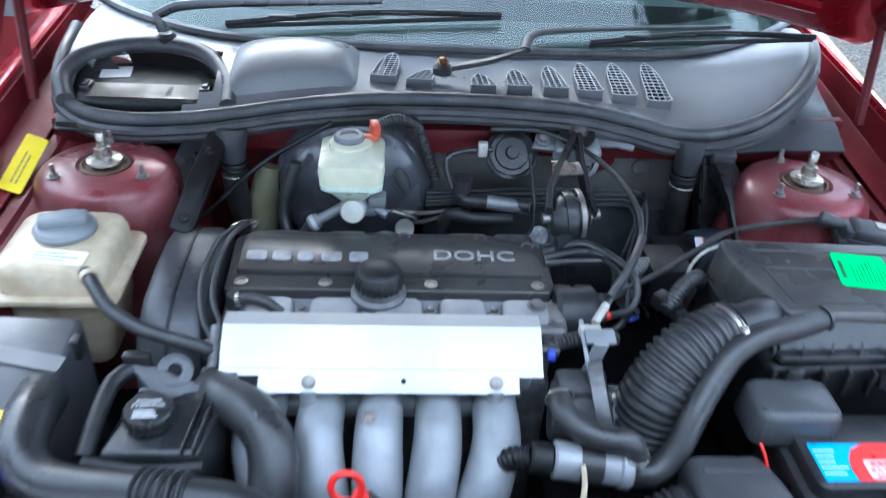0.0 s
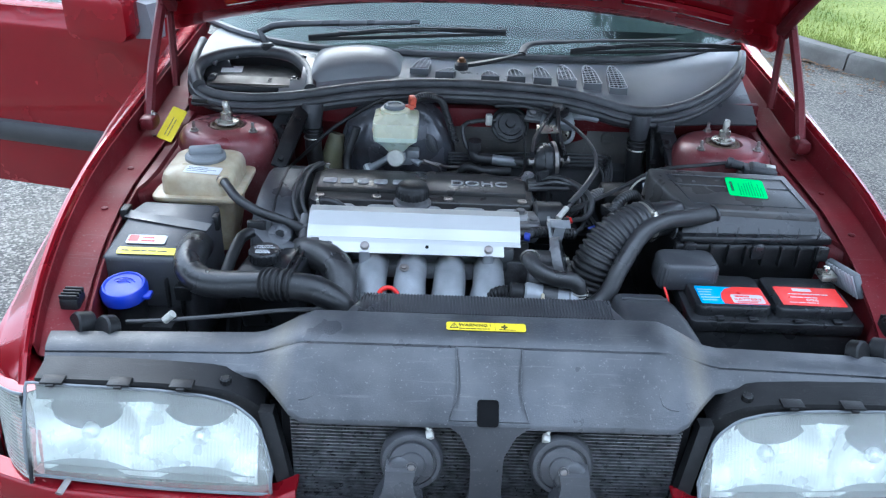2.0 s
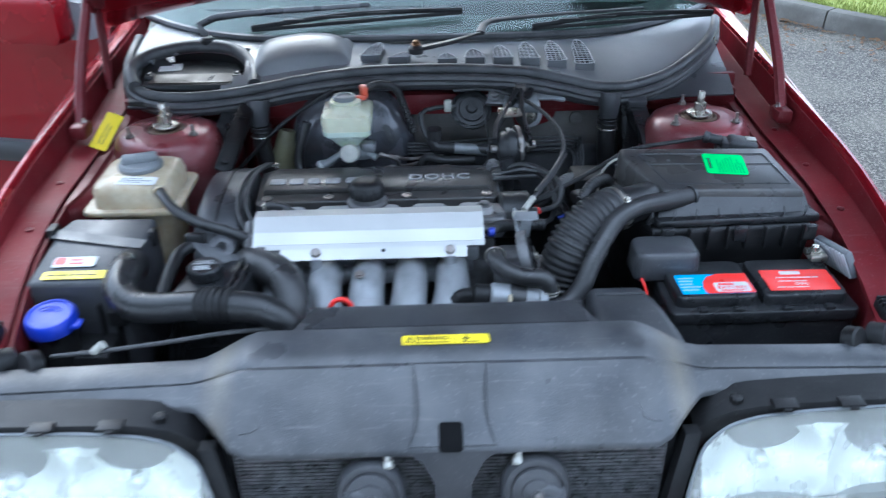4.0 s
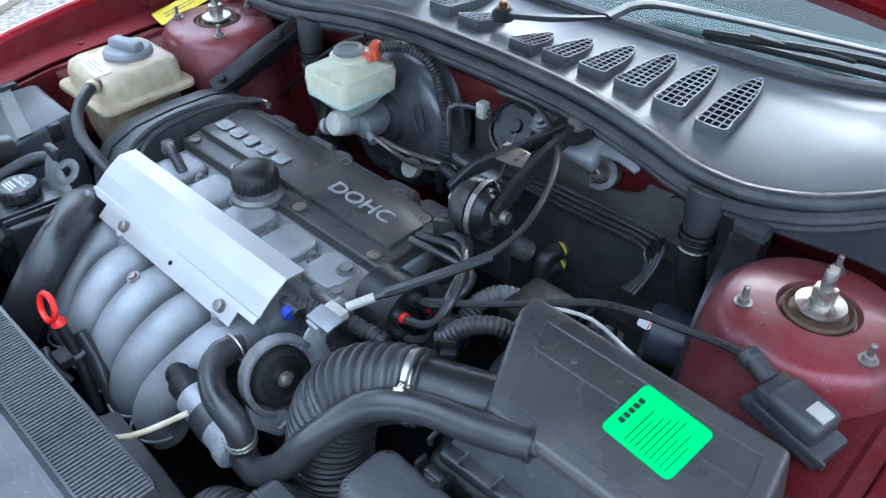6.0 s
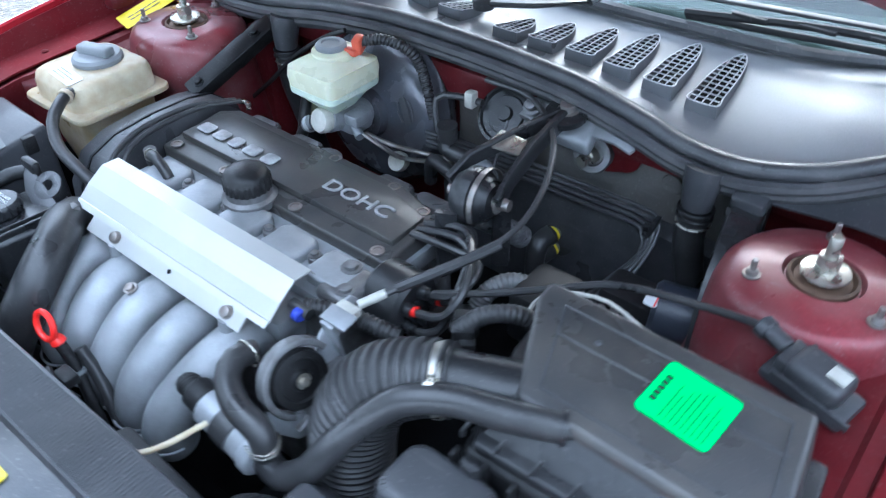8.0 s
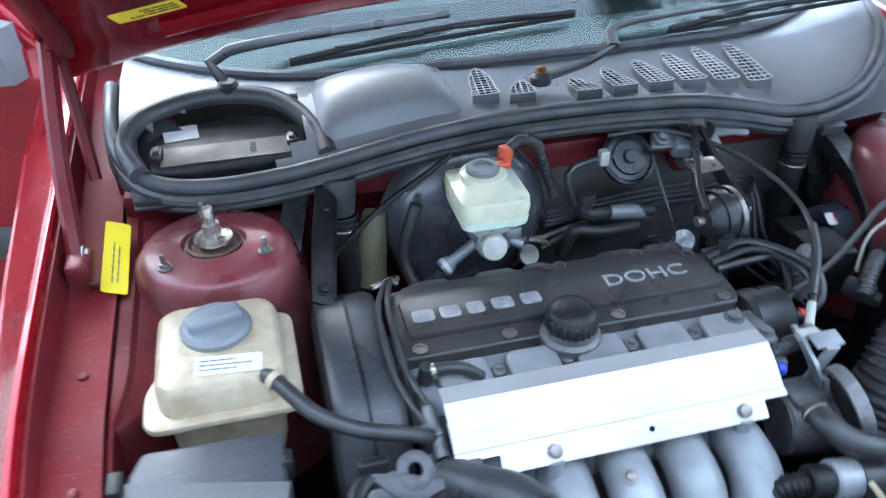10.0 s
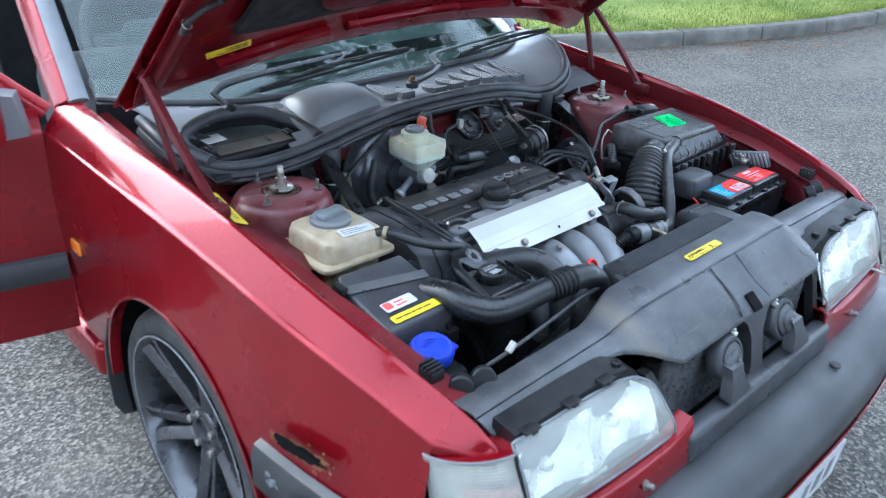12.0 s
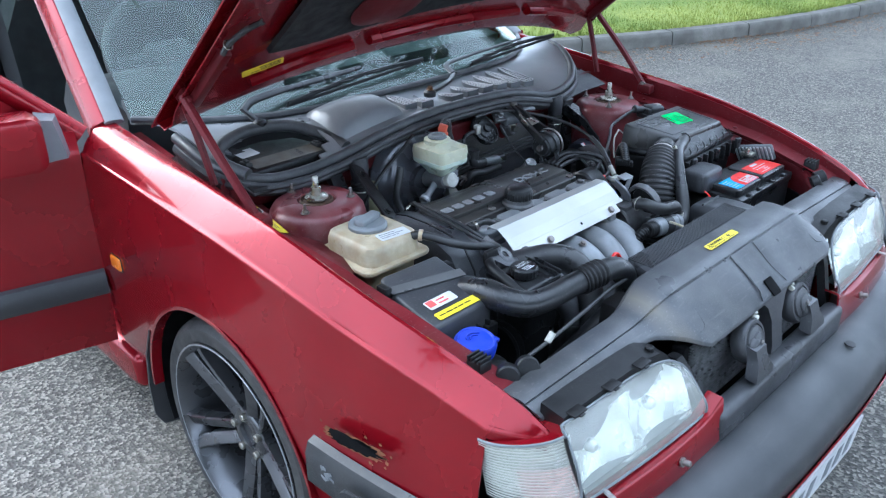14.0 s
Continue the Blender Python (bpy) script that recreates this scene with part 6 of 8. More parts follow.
part("block", join(box((-0.13, -0.20, 0.52), (0.48, 0.26, 0.36), 0.02), box((-0.13, -0.22, 0.71), (0.47, 0.20, 0.06), 0.01)), "alloy_dull", engine, "grimy cast block")
# head deck in front of the cover, with its bosses
deck = part("cam_carrier", prism([(-0.352, -0.312), (0.118, -0.312), (0.128, -0.29), (0.128, -0.06), (-0.352, -0.06)], 0.735, 0.762, 0.004), "alloy", engine, "pale cast aluminium cam carrier")
for i in range(5):
    x = -0.29 + 0.0905 * i
    part("plug_boss", prism(rounded(x - 0.034, -0.298, x + 0.034, -0.238, 0.014), 0.755, 0.778, 0.006, 3), "alloy", deck)
    if i < 4:
        part("boss_bolt", join(cyl((x + 0.0452, -0.262, 0.755), (x + 0.0452, -0.262, 0.772), 0.010, bev=0.002), bolt((x + 0.0452, -0.262, 0.772), (0, 0, 1), 0.0055, 0.006)), "alloy_dull", deck)
part("deck_end", join(box((0.100, -0.275, 0.762), (0.055, 0.07, 0.03), 0.010, 3), bolt((0.088, -0.255, 0.777), (0, 0, 1), 0.009, 0.008), bolt((0.112, -0.29, 0.777), (0, 0, 1), 0.008, 0.006)), "alloy_dull", deck, "rough cast end of the carrier")
# black cover
# its brown tint paints a warm reflection along with the dust
cover = part("top_cover", prism([(-0.358, -0.226), (0.112, -0.226), (0.120, -0.215), (0.120, -0.125), (0.085, -0.105), (0.03, -0.088), (-0.33, -0.088), (-0.358, -0.11)], 0.755, 0.786, 0.004, 3, top=lambda x, y: 0.779 + 0.010 * min(1, max(0, (y + 0.226) / 0.05))), "lid", engine, "black plastic ignition cover with raised lettering")
part("cover_step", prism([(-0.345, -0.196), (0.105, -0.196), (0.105, -0.130), (0.02, -0.105), (-0.33, -0.105), (-0.345, -0.125)], 0.780, 0.7925, 0.003, 2), "lid", cover)
# raised brand bars and readable lettering
lt = on((-0.243, -0.164, 0.7935), (0, 0, 1), (1, 0, 0))
blocks = [(-0.076, 0.030, 12), (-0.039, 0.028, 0), (-0.004, 0.024, 0), (0.034, 0.030, 0), (0.074, 0.028, 0)]
part("raised_emblem", join(*[prism(rounded(-w / 2, -0.012, w / 2, 0.012, 0.006), 0, 0.002, 0.0006, m=lt @ Matrix.Translation((x, 0, 0))) for x, w, _ in blocks]), "letter", cover, "worn raised silver emblem shapes")
words("lettering", "DOHC", on((0.004, -0.156, 0.7935), (0, 0, 1), (1, 0, 0)), 0.034, "letter", cover, 0.0015, 0.122, "worn raised silver letters")
for x, y in ((-0.335, -0.214), (-0.215, -0.214), (-0.062, -0.214), (0.095, -0.214), (0.092, -0.118), (-0.10, -0.097), (0.02, -0.097)):
    part("cover_screw", join(lathe([(0.010, 0), (0.010, 0.0025), (0.0065, 0.0025), (0.006, 0.001), (0, 0.001)], (x, y, 0.7815 if y < -0.2 else 0.787), n=20)), "steel", cover)
for x in (-0.29, -0.19, 0.0, 0.075):
    part("coil_boss", prism(rounded(x - 0.032, -0.092, x + 0.032, -0.062, 0.012), 0.735, 0.776, 0.006, 2), "alloy_dull", engine, "grey cast boss behind the cover")
part("blank_plug", lathe([(0.028, 0), (0.028, 0.008), (0.024, 0.011), (0, 0.011)], (-0.128, -0.095, 0.770), n=32), "alloy_dull", engine)
# oil filler
part("oil_filler", lathe([(0.040, 0), (0.040, 0.010), (0.034, 0.014), (0.033, 0.026), (0, 0.026)], (-0.138, -0.232, 0.772), n=32), "alloy_dull", engine, "stained metal filler neck")
part("oil_cap", lathe([(0.031, 0), (0.034, 0.003), (0.034, 0.019), (0.0325, 0.021), (0.032, 0.025), (0.028, 0.030), (0.016, 0.0335), (0, 0.034)], (-0.138, -0.232, 0.793), n=96, wave=lambda a, r, h: 1 + (0.025 * (1 if math.sin(24 * a) > 0 else -1) if r > 0.0335 else 0)), "matt", engine, "black ribbed oil filler cap")
# timing cover
rows = []
for x, k in ((-0.462, 0.88), (-0.456, 0.97), (-0.445, 1.0), (-0.385, 1.0), (-0.374, 0.97), (-0.370, 0.90)):
    ring = []
    for y, z in ((-0.355, 0.42), (-0.358, 0.64), (-0.345, 0.735), (-0.315, 0.778), (-0.27, 0.796), (-0.20, 0.802), (-0.13, 0.800), (-0.085, 0.790), (-0.055, 0.765), (-0.045, 0.72), (-0.05, 0.42)):
        ring.append((x, -0.20 + (y + 0.20) * k, 0.60 + (z - 0.60) * k))
    rows.append(ring)
timing = part("timing_cover", loft(rows), "faded", engine, "faded black timing belt cover")
part("cover_seam", loft([[(x, -0.20 + (y + 0.20) * 1.008, 0.60 + (z - 0.60) * 1.01) for y, z in ((-0.355, 0.42), (-0.358, 0.64), (-0.345, 0.735), (-0.315, 0.778), (-0.27, 0.796), (-0.20, 0.802), (-0.13, 0.800), (-0.085, 0.790), (-0.055, 0.765), (-0.045, 0.72), (-0.05, 0.42))] for x in (-0.418, -0.414)]), "matt", timing)
part("cover_clip", join(tube([(-0.372, -0.075, 0.785), (-0.345, -0.065, 0.788), (-0.335, -0.07, 0.780)], 0.004, 6), box((-0.342, -0.068, 0.790), (0.022, 0.006, 0.006), 0.001)), "zinc", timing, "bright spring clip")
part("info_sticker", plate(on((-0.425, -0.362, 0.70), (0, -1, 0.1), (1, 0, 0)), 0.05, 0.03), "white", timing)
# small pipes and fittings beside the timing cover
part("thin_pipe", join(tube([(-0.345, -0.075, 0.795), (-0.362, -0.14, 0.806), (-0.366, -0.22, 0.806), (-0.362, -0.275, 0.796), (-0.345, -0.31, 0.775)], 0.0042, 8), tube([(-0.352, -0.08, 0.797), (-0.376, -0.15, 0.808), (-0.382, -0.24, 0.806), (-0.372, -0.30, 0.79), (-0.352, -0.335, 0.772)], 0.0042, 8)), "rubber", engine, "thin black vapour pipes")
part("pipe_fitting", join(cyl((-0.350, -0.315, 0.782), (-0.346, -0.375, 0.760), 0.009, n=12), box((-0.352, -0.345, 0.768), (0.024, 0.022, 0.024), 0.004), cyl((-0.352, -0.37, 0.755), (-0.352, -0.37, 0.72), 0.012, n=12)), "alloy_dull", engine, "grubby metal pipe fitting")
part("breather_hose", join(tube([(-0.335, -0.262, 0.785), (-0.315, -0.268, 0.795), (-0.290, -0.272, 0.790), (-0.272, -0.275, 0.775)], 0.0085, 10), cyl((-0.340, -0.258, 0.77), (-0.336, -0.260, 0.795), 0.010, n=12)), "rubber", engine, "short black breather hose")
part("breather_clip", lathe([(0.0105, -0.003), (0.0105, 0.003)], (-0.328, -0.264, 0.790), (1, -0.2, 0.3), 14), "zinc", engine)
# heat shield over the injectors
prof = [(-0.306, 0.797), (-0.311, 0.806), (-0.338, 0.8075), (-0.3385, 0.8070), (-0.366, 0.790), (-0.3665, 0.7895), (-0.384, 0.7745), (-0.386, 0.7750), (-0.394, 0.770)]
bm = sheet([[(x, y, z) for y, z in prof] for x in (-0.336, -0.2, -0.1, 0.0, 0.078)], 0.0016)
shield = part("heat_shield", bm, "sheet", engine, "folded bright aluminium heat shield", sharp=8)
part("shield_tab", sheet([[(x, -0.394, 0.770), (x, -0.403, 0.763), (x, -0.4105, 0.7565)] for x in (-0.286, -0.18, -0.10, 0.046)], 0.0016), "sheet", shield)
for x in (-0.223, 0.016):
    part("shield_bolt", bolt((x, -0.4005, 0.7655), (0, -0.66, 0.75), 0.0075, 0.007, 1.25), "steel", shield)
part("shield_hole", lathe([(0.0035, 0), (0.003, 0.0006), (0, 0.0006)], (-0.103, -0.3995, 0.7672), (0, -0.66, 0.75), 12), "inner", shield)

# intake runners: each arches forward from under the shield and down
manifold = part("intake_manifold", join(tube([(-0.31, -0.335, 0.715), (0.06, -0.335, 0.715)], 0.030, 12), box((-0.13, -0.34, 0.735), (0.40, 0.06, 0.03), 0.008), box((-0.12, -0.36, 0.70), (0.30, 0.05, 0.03), 0.006)), "alloy", engine, "cast aluminium intake manifold")
for i in range(5):
    x = -0.285 + 0.0755 * i
    xb = -0.135 + (x + 0.135) * 0.80
    xm = (x + xb) / 2
    part("runner", tube([(x + 0.004, -0.345, 0.705), (x + 0.002, -0.40, 0.714), (x, -0.447, 0.703), (xm, -0.489, 0.667), (xb, -0.505, 0.625), (xb, -0.498, 0.59)], [0.029, 0.030, 0.0315, 0.0325, 0.032, 0.030], 20), "alloy", manifold, "curved grey cast runner")
    part("runner_seam", tube([(xb + 0.034 * math.cos(a), -0.508 - 0.034 * math.sin(a), 0.612 + 0.004 * math.sin(a)) for a in (math.pi * k / 10 for k in range(11))], 0.0018, 6), "alloy", manifold)
for x in (-0.223, 0.016):
    part("shield_post", cyl((x, -0.407, 0.725), (x, -0.403, 0.757), 0.011), "alloy", manifold)
part("manifold_nut", bolt((-0.145, -0.437, 0.741), (0, -0.3, 1), 0.006, 0.006), "steel", manifold)
# throttle cable wheel in its cast bracket
TA = Vector((0.94, -0.10, 0.31)).normalized()
TC = Vector((0.152, -0.412, 0.752))
tm = on(TC - TA * 0.004, TA, (0.3, 1, 0))


def sector(r0, r1, a0, a1, k=14):
    out = [(r1 * math.cos(radians(a0 + (a1 - a0) * i / k)), r1 * math.sin(radians(a0 + (a1 - a0) * i / k))) for i in range(k + 1)]
    return out + [(r0 * math.cos(radians(a1 + (a0 - a1) * i / k)), r0 * math.sin(radians(a1 + (a0 - a1) * i / k))) for i in range(k + 1)]


lever = part("throttle_bracket", prism(sector(0.041, 0.049, 28, 245), -0.004, 0.014, 0.0015, m=tm), "alloy_dull", engine, "grey cast bracket round the throttle wheel")
part("bracket_arm", prism([(0.036, 0.012), (0.046, 0.030), (0.075, 0.050), (0.100, 0.056), (0.108, 0.048), (0.092, 0.036), (0.070, 0.016), (0.062, -0.012), (0.048, -0.030), (0.040, -0.014)], -0.008, -0.002, 0.0012, m=tm), "alloy", lever)
part("bracket_foot", prism([(-0.046, -0.020), (-0.030, -0.038), (0.004, -0.050), (0.030, -0.060), (0.022, -0.082), (-0.020, -0.075), (-0.046, -0.050)], -0.006, 0.002, 0.0012, m=tm), "alloy", lever)
part("bracket_strut", tube([tm @ Vector((-0.02, -0.060, 0.006)), tm @ Vector((0.02, -0.040, 0.010)), tm @ Vector((0.060, -0.012, 0.004))], 0.005, 6, flat=0.5), "alloy_dull", lever)
part("throttle_wheel", lathe([(0.006, -0.002), (0.034, -0.002), (0.0365, 0.001), (0.032, 0.004), (0.0365, 0.007), (0.035, 0.011), (0.027, 0.012), (0.025, 0.009), (0.014, 0.010), (0.012, 0.015), (0, 0.015)], TC, TA, 40), "matt", engine, "black throttle cable wheel")
part("wheel_nut", bolt(TC + TA * 0.014, TA, 0.0055, 0.006, 1.8), "zinc", engine)
part("throttle_body", join(cyl((0.10, -0.37, 0.69), (0.20, -0.385, 0.69), 0.042, n=28, bev=0.004), box((0.14, -0.365, 0.72), (0.07, 0.05, 0.04), 0.008)), "alloy_dull", engine, "grubby cast throttle body")
# fuel rail end and blue plug
part("fuel_pipe", join(cyl((0.075, -0.345, 0.775), (0.105, -0.345, 0.772), 0.008), tube([(0.085, -0.335, 0.768), (0.13, -0.31, 0.762), (0.20, -0.29, 0.75)], 0.010, 10, rib=(0.002, 0.007))), "rubber", engine, "ribbed black loom pipe")
part("blue_plug", join(cyl((0.088, -0.352, 0.772), (0.10, -0.354, 0.772), 0.009, n=14, bev=0.002)), "blue", engine, "bright blue plug")
# distributor and plug leads
dist = part("distributor", join(cyl((0.118, -0.235, 0.745), (0.180, -0.235, 0.745), 0.046, n=28, bev=0.006), *[cyl((0.168, -0.235 + 0.024 * math.cos(a), 0.745 + 0.024 * math.sin(a)), (0.192, -0.235 + 0.026 * math.cos(a), 0.745 + 0.026 * math.sin(a)), 0.009, n=12) for a in (0, 1.26, 2.5, 3.77, 5.0)]), "plastic", engine, "black distributor cap")
for k, (a, hh, xx) in enumerate(((0, 0.79, 0.215), (1.26, 0.800, 0.225), (2.5, 0.806, 0.232), (3.77, 0.795, 0.222))):
    y0, z0 = -0.235 + 0.026 * math.cos(a), 0.745 + 0.026 * math.sin(a)
    part("plug_lead", tube([(0.19, y0, z0), (xx, y0 + 0.01, z0 + 0.01), (xx + 0.005, y0 + 0.05, hh - 0.005), (0.18, -0.158 + 0.012 * k, hh), (0.112, -0.165 + 0.014 * k, 0.79)], 0.0055, 8), "rubber", engine, "black plug lead")
    part("lead_collar", cyl((0.187, y0, z0), (0.197, y0 + 0.002, z0 + 0.002), 0.0072, n=12), "red" if k % 2 == 0 else "matt", engine)
# engine stay to the firewall
def arm(pts, wd, hg):
    """A flat steel arm along points: wd across, hg high, with a slightly rolled top."""
    rows = []
    for i, p in enumerate(pts):
        p = Vector(p)
        d = (Vector(pts[min(i + 1, len(pts) - 1)]) - Vector(pts[max(i - 1, 0)])).normalized()
        sd_ = d.cross(Vector((0, 0, 1))).normalized()
        up = sd_.cross(d)
        rows.append([p + sd_ * a_ * wd + up * b_ * hg for a_, b_ in ((-0.5, -0.5), (0.5, -0.5), (0.5, 0.4), (0.3, 0.5), (-0.3, 0.5), (-0.5, 0.4))])
    return loft(rows)


BUSH = Vector((0.156, -0.085, 0.824))
stay = part("torque_stay", join(arm([(0.122, -0.098, 0.842), (0.128, -0.06, 0.860), (0.150, -0.01, 0.872), (0.176, 0.045, 0.886), (0.188, 0.075, 0.890)], 0.010, 0.020), arm([(0.196, -0.092, 0.832), (0.190, -0.055, 0.848), (0.188, 0.0, 0.868), (0.192, 0.05, 0.884), (0.194, 0.078, 0.889)], 0.010, 0.026), prism(sector(0.010, 0.030, -180, 179.9, 24), -0.005, 0.005, 0.0012, m=on((0.192, 0.072, 0.890), (0, -0.25, 1), (1, 0, 0)))), "plastic", engine, "black steel engine stay")
part("stay_web", prism([(-0.026, -0.014), (0.026, -0.012), (0.022, 0.016), (-0.022, 0.020)], 0, 0.004, 0.001, m=on((0.160, -0.020, 0.872), (0, -0.28, 1), (1, 0.05, 0))), "zinc", stay, "bright worn cross plate")
part("stay_bush", lathe([(0.010, -0.029), (0.022, -0.028), (0.026, -0.022), (0.029, -0.024), (0.035, -0.015), (0.037, 0), (0.035, 0.015), (0.029, 0.024), (0.026, 0.022), (0.022, 0.028), (0.010, 0.029)], BUSH, (1, 0.1, 0.05), 36), "plastic", stay, "thick rubber bush")
part("bush_cradle", prism(sector(0.037, 0.041, 10, 250, 20) , -0.010, 0.008, 0.0015, m=on(BUSH, (1, 0.1, 0.05), (0, 1, 0))), "plastic", stay, "black steel cradle round the bush")
part("cradle_leg", arm([BUSH + Vector((-0.012, -0.046, -0.005)), BUSH + Vector((-0.010, -0.050, -0.05)), BUSH + Vector((-0.004, -0.052, -0.10))], 0.03, 0.010), "plastic", stay)
part("cradle_leg", arm([BUSH + Vector((0.012, 0.044, -0.02)), BUSH + Vector((0.016, 0.040, -0.07)), BUSH + Vector((0.018, 0.036, -0.13))], 0.026, 0.012), "plastic", stay)
part("bush_strap", prism(sector(0.0412, 0.0432, -60, 200, 20), 0.012, 0.020, 0.0006, m=on(BUSH, (1, 0.1, 0.05), (0, 1, 0))), "steel", stay, "worn steel edge of the cradle")
part("stay_bolt", join(cyl(BUSH + Vector((-0.040, -0.004, -0.002)), BUSH + Vector((0.052, 0.005, 0.003)), 0.008, n=12), bolt(BUSH + Vector((0.034, 0.004, 0.002)), (1, 0.1, 0.05), 0.009, 0.012, 1.7)), "steel", stay, "dull steel bolt")
part("firewall_bracket", join(prism([(-0.045, -0.026), (0.040, -0.030), (0.034, 0.022), (0.010, 0.036), (-0.034, 0.028)], 0, 0.032, 0.009, 3, m=on((0.198, 0.092, 0.850), (0, -0.45, 0.9), (1, 0, 0))), prism([(0, -0.016), (0.045, -0.010), (0.072, -0.014), (0.076, -0.004), (0.045, 0.008), (0, 0.022)], 0, 0.007, 0.002, m=on((0.222, 0.088, 0.872), (0.05, -0.4, 0.9), (1, -0.06, -0.06)))), "alloy", stay, "pale rough cast bracket")
part("bracket_nut", join(lathe([(0.016, 0), (0.0165, 0.003), (0.0115, 0.004), (0.0115, 0.013), (0.010, 0.014), (0, 0.014)], (0.193, 0.076, 0.893), (0, -0.2, 1), 18)), "steel", stay, "dull steel nut")
part("red_patch", prism(rounded(-0.05, -0.036, 0.05, 0.036, 0.024, 4), 0, 0.006, 0.002, m=on((0.232, 0.132, 0.822), (0.1, -1, 0.1), (1, 0.1, 0.25))), "bay", stay, "red painted mount in the insulation's cut-out")
part("bolt_socket", lathe([(0.028, -0.02), (0.028, 0.002), (0.026, 0.005), (0.017, 0.005), (0.015, -0.004), (0, -0.004)], (0.222, 0.104, 0.820), (0.25, -0.95, 0.3), 28), "alloy_dull", stay, "grey cast socket")
part("bracket_bolt", lathe([(0.012, -0.004), (0.012, 0.008), (0.009, 0.010), (0.009, 0.024), (0, 0.025)], (0.222, 0.102, 0.820), (-0.2, -0.95, -0.1), 18), "zinc", stay)
# leaning loom channel between the firewall and the strut tower
LC = on((0.454, 0.080, 0.764), (0.10, -0.905, 0.41), (1, 0.1, 0))
loom = part("loom_channel", prism(rounded(-0.024, -0.105, 0.024, 0.095, 0.006), -0.014, 0.014, 0.003, m=LC), "matt", engine, "black plastic loom channel")
part("channel_lid", prism(rounded(-0.021, -0.02, 0.021, 0.090, 0.005), 0.013, 0.019, 0.002, m=LC), "plastic", loom)
for v in (-0.07, -0.045, 0.0, 0.06):
    part("channel_clip", prism(rounded(-0.024, v - 0.005, -0.012, v + 0.005, 0.001), 0.012, 0.022, 0.001, m=LC), "matt", loom)
part("channel_loom", tube([LC @ Vector((0, -0.09, 0)), LC @ Vector((0.004, -0.14, -0.01)), LC @ Vector((-0.03, -0.19, -0.03))], 0.012, 12, rib=(0.002, 0.006)), "rubber", loom, "ribbed black loom sleeve")
# black bracket between the seal and the other strut tower
LB = on((-0.428, -0.024, 0.832), (0.25, -0.44, 0.86), (1, -0.05, -0.3))
stay_l = part("tower_bracket", join(prism([(-0.016, -0.090), (0.014, -0.095), (0.018, -0.02), (0.015, 0.095), (-0.014, 0.100), (-0.018, 0.02)], -0.004, 0.004, 0.002, m=LB), prism(rounded(0.010, -0.085, 0.018, 0.085, 0.003), -0.024, 0.004, 0.002, m=LB)), "matt", engine, "black pressed steel bracket")
for v in (-0.07, 0.06):
    part("bracket_stud", bolt(LB @ Vector((0, v, 0.004)), LB.to_3x3() @ Vector((0, 0, 1)), 0.007, 0.007, 1.5), "matt", stay_l)
# heater pipes through the firewall
part("foil_pipe", tube([(0.120, -0.060, 0.770), (0.142, -0.032, 0.744), (0.156, -0.004, 0.718), (0.166, 0.020, 0.694)], 0.017, 16, 0.006), "foil", engine, "crumpled foil heat sleeve")
heater = part("heater_grommet", lathe([(0.040, 0), (0.040, 0.004), (0.034, 0.009), (0, 0.009)], (0.170, 0.119, 0.640), (0, -1, 0.05), 28), "rubber", engine, "black rubber heater grommet")
for dz in (0.012, -0.018):
    part("heater_stub", cyl((0.172, 0.118, 0.640 + dz), (0.166, 0.088, 0.638 + dz), 0.011, n=16), "alloy_dull", heater)
    part("stub_ring", cyl((0.170, 0.106, 0.6395 + dz), (0.1692, 0.102, 0.639 + dz), 0.0128, n=16), "yellow", heater, "thin yellow ring")
    part("heater_hose", tube([(0.168, 0.100, 0.639 + dz), (0.162, 0.076, 0.634 + dz), (0.164, 0.062, 0.606 + dz), (0.172, 0.062, 0.55 + dz), (0.180, 0.066, 0.48 + dz)], 0.0165, 16), "rubber", heater, "black rubber heater hose")

# ---- steel brake pipes along the firewall ----
pipes = thing("brake_pipes", (0.25, 0.1, 0.66), "thin dark steel brake pipes clipped to the firewall", "pipe")
for k in range(4):
    z, e = 0.764 - 0.0085 * k, 0.006 * k
    part("pipe", tube([(-0.06, 0.065, z + 0.01), (0.02, 0.090, z), (0.12, 0.104 - 0.003 * k, z), (0.22, 0.106 - 0.003 * k, z), (0.305, 0.106 - 0.003 * k, z + 0.001), (0.338 - e, 0.100 - 0.004 * k, z - 0.004), (0.346 - e, 0.078, z - 0.03), (0.338 - 2 * e, 0.035, z - 0.068), (0.335 - 2.5 * e, 0.0, z - 0.085), (0.350 - 2.5 * e, -0.030 - 0.008 * k, z - 0.095)], 0.0030, 8), "seal", pipes)
    part("pipe_loop", tube([(0.350 - 2.5 * e, -0.030 - 0.008 * k, z - 0.095), (0.345 - 3 * e, -0.045 - 0.010 * k, z - 0.075), (0.352 - 3 * e, -0.062 - 0.010 * k, z - 0.070), (0.372 - 3 * e, -0.066 - 0.008 * k, z - 0.095), (0.384 - 3 * e, -0.060 - 0.006 * k, z - 0.12)], 0.0030, 8), "seal", pipes)
part("pipe_clip", join(box((0.334, 0.092, 0.745), (0.008, 0.014, 0.048), 0.002, rot=(0, 14, 0)), *[box((0.330, 0.088, 0.762 - 0.0088 * k), (0.014, 0.008, 0.003), 0.001) for k in range(4)]), "plastic", pipes)
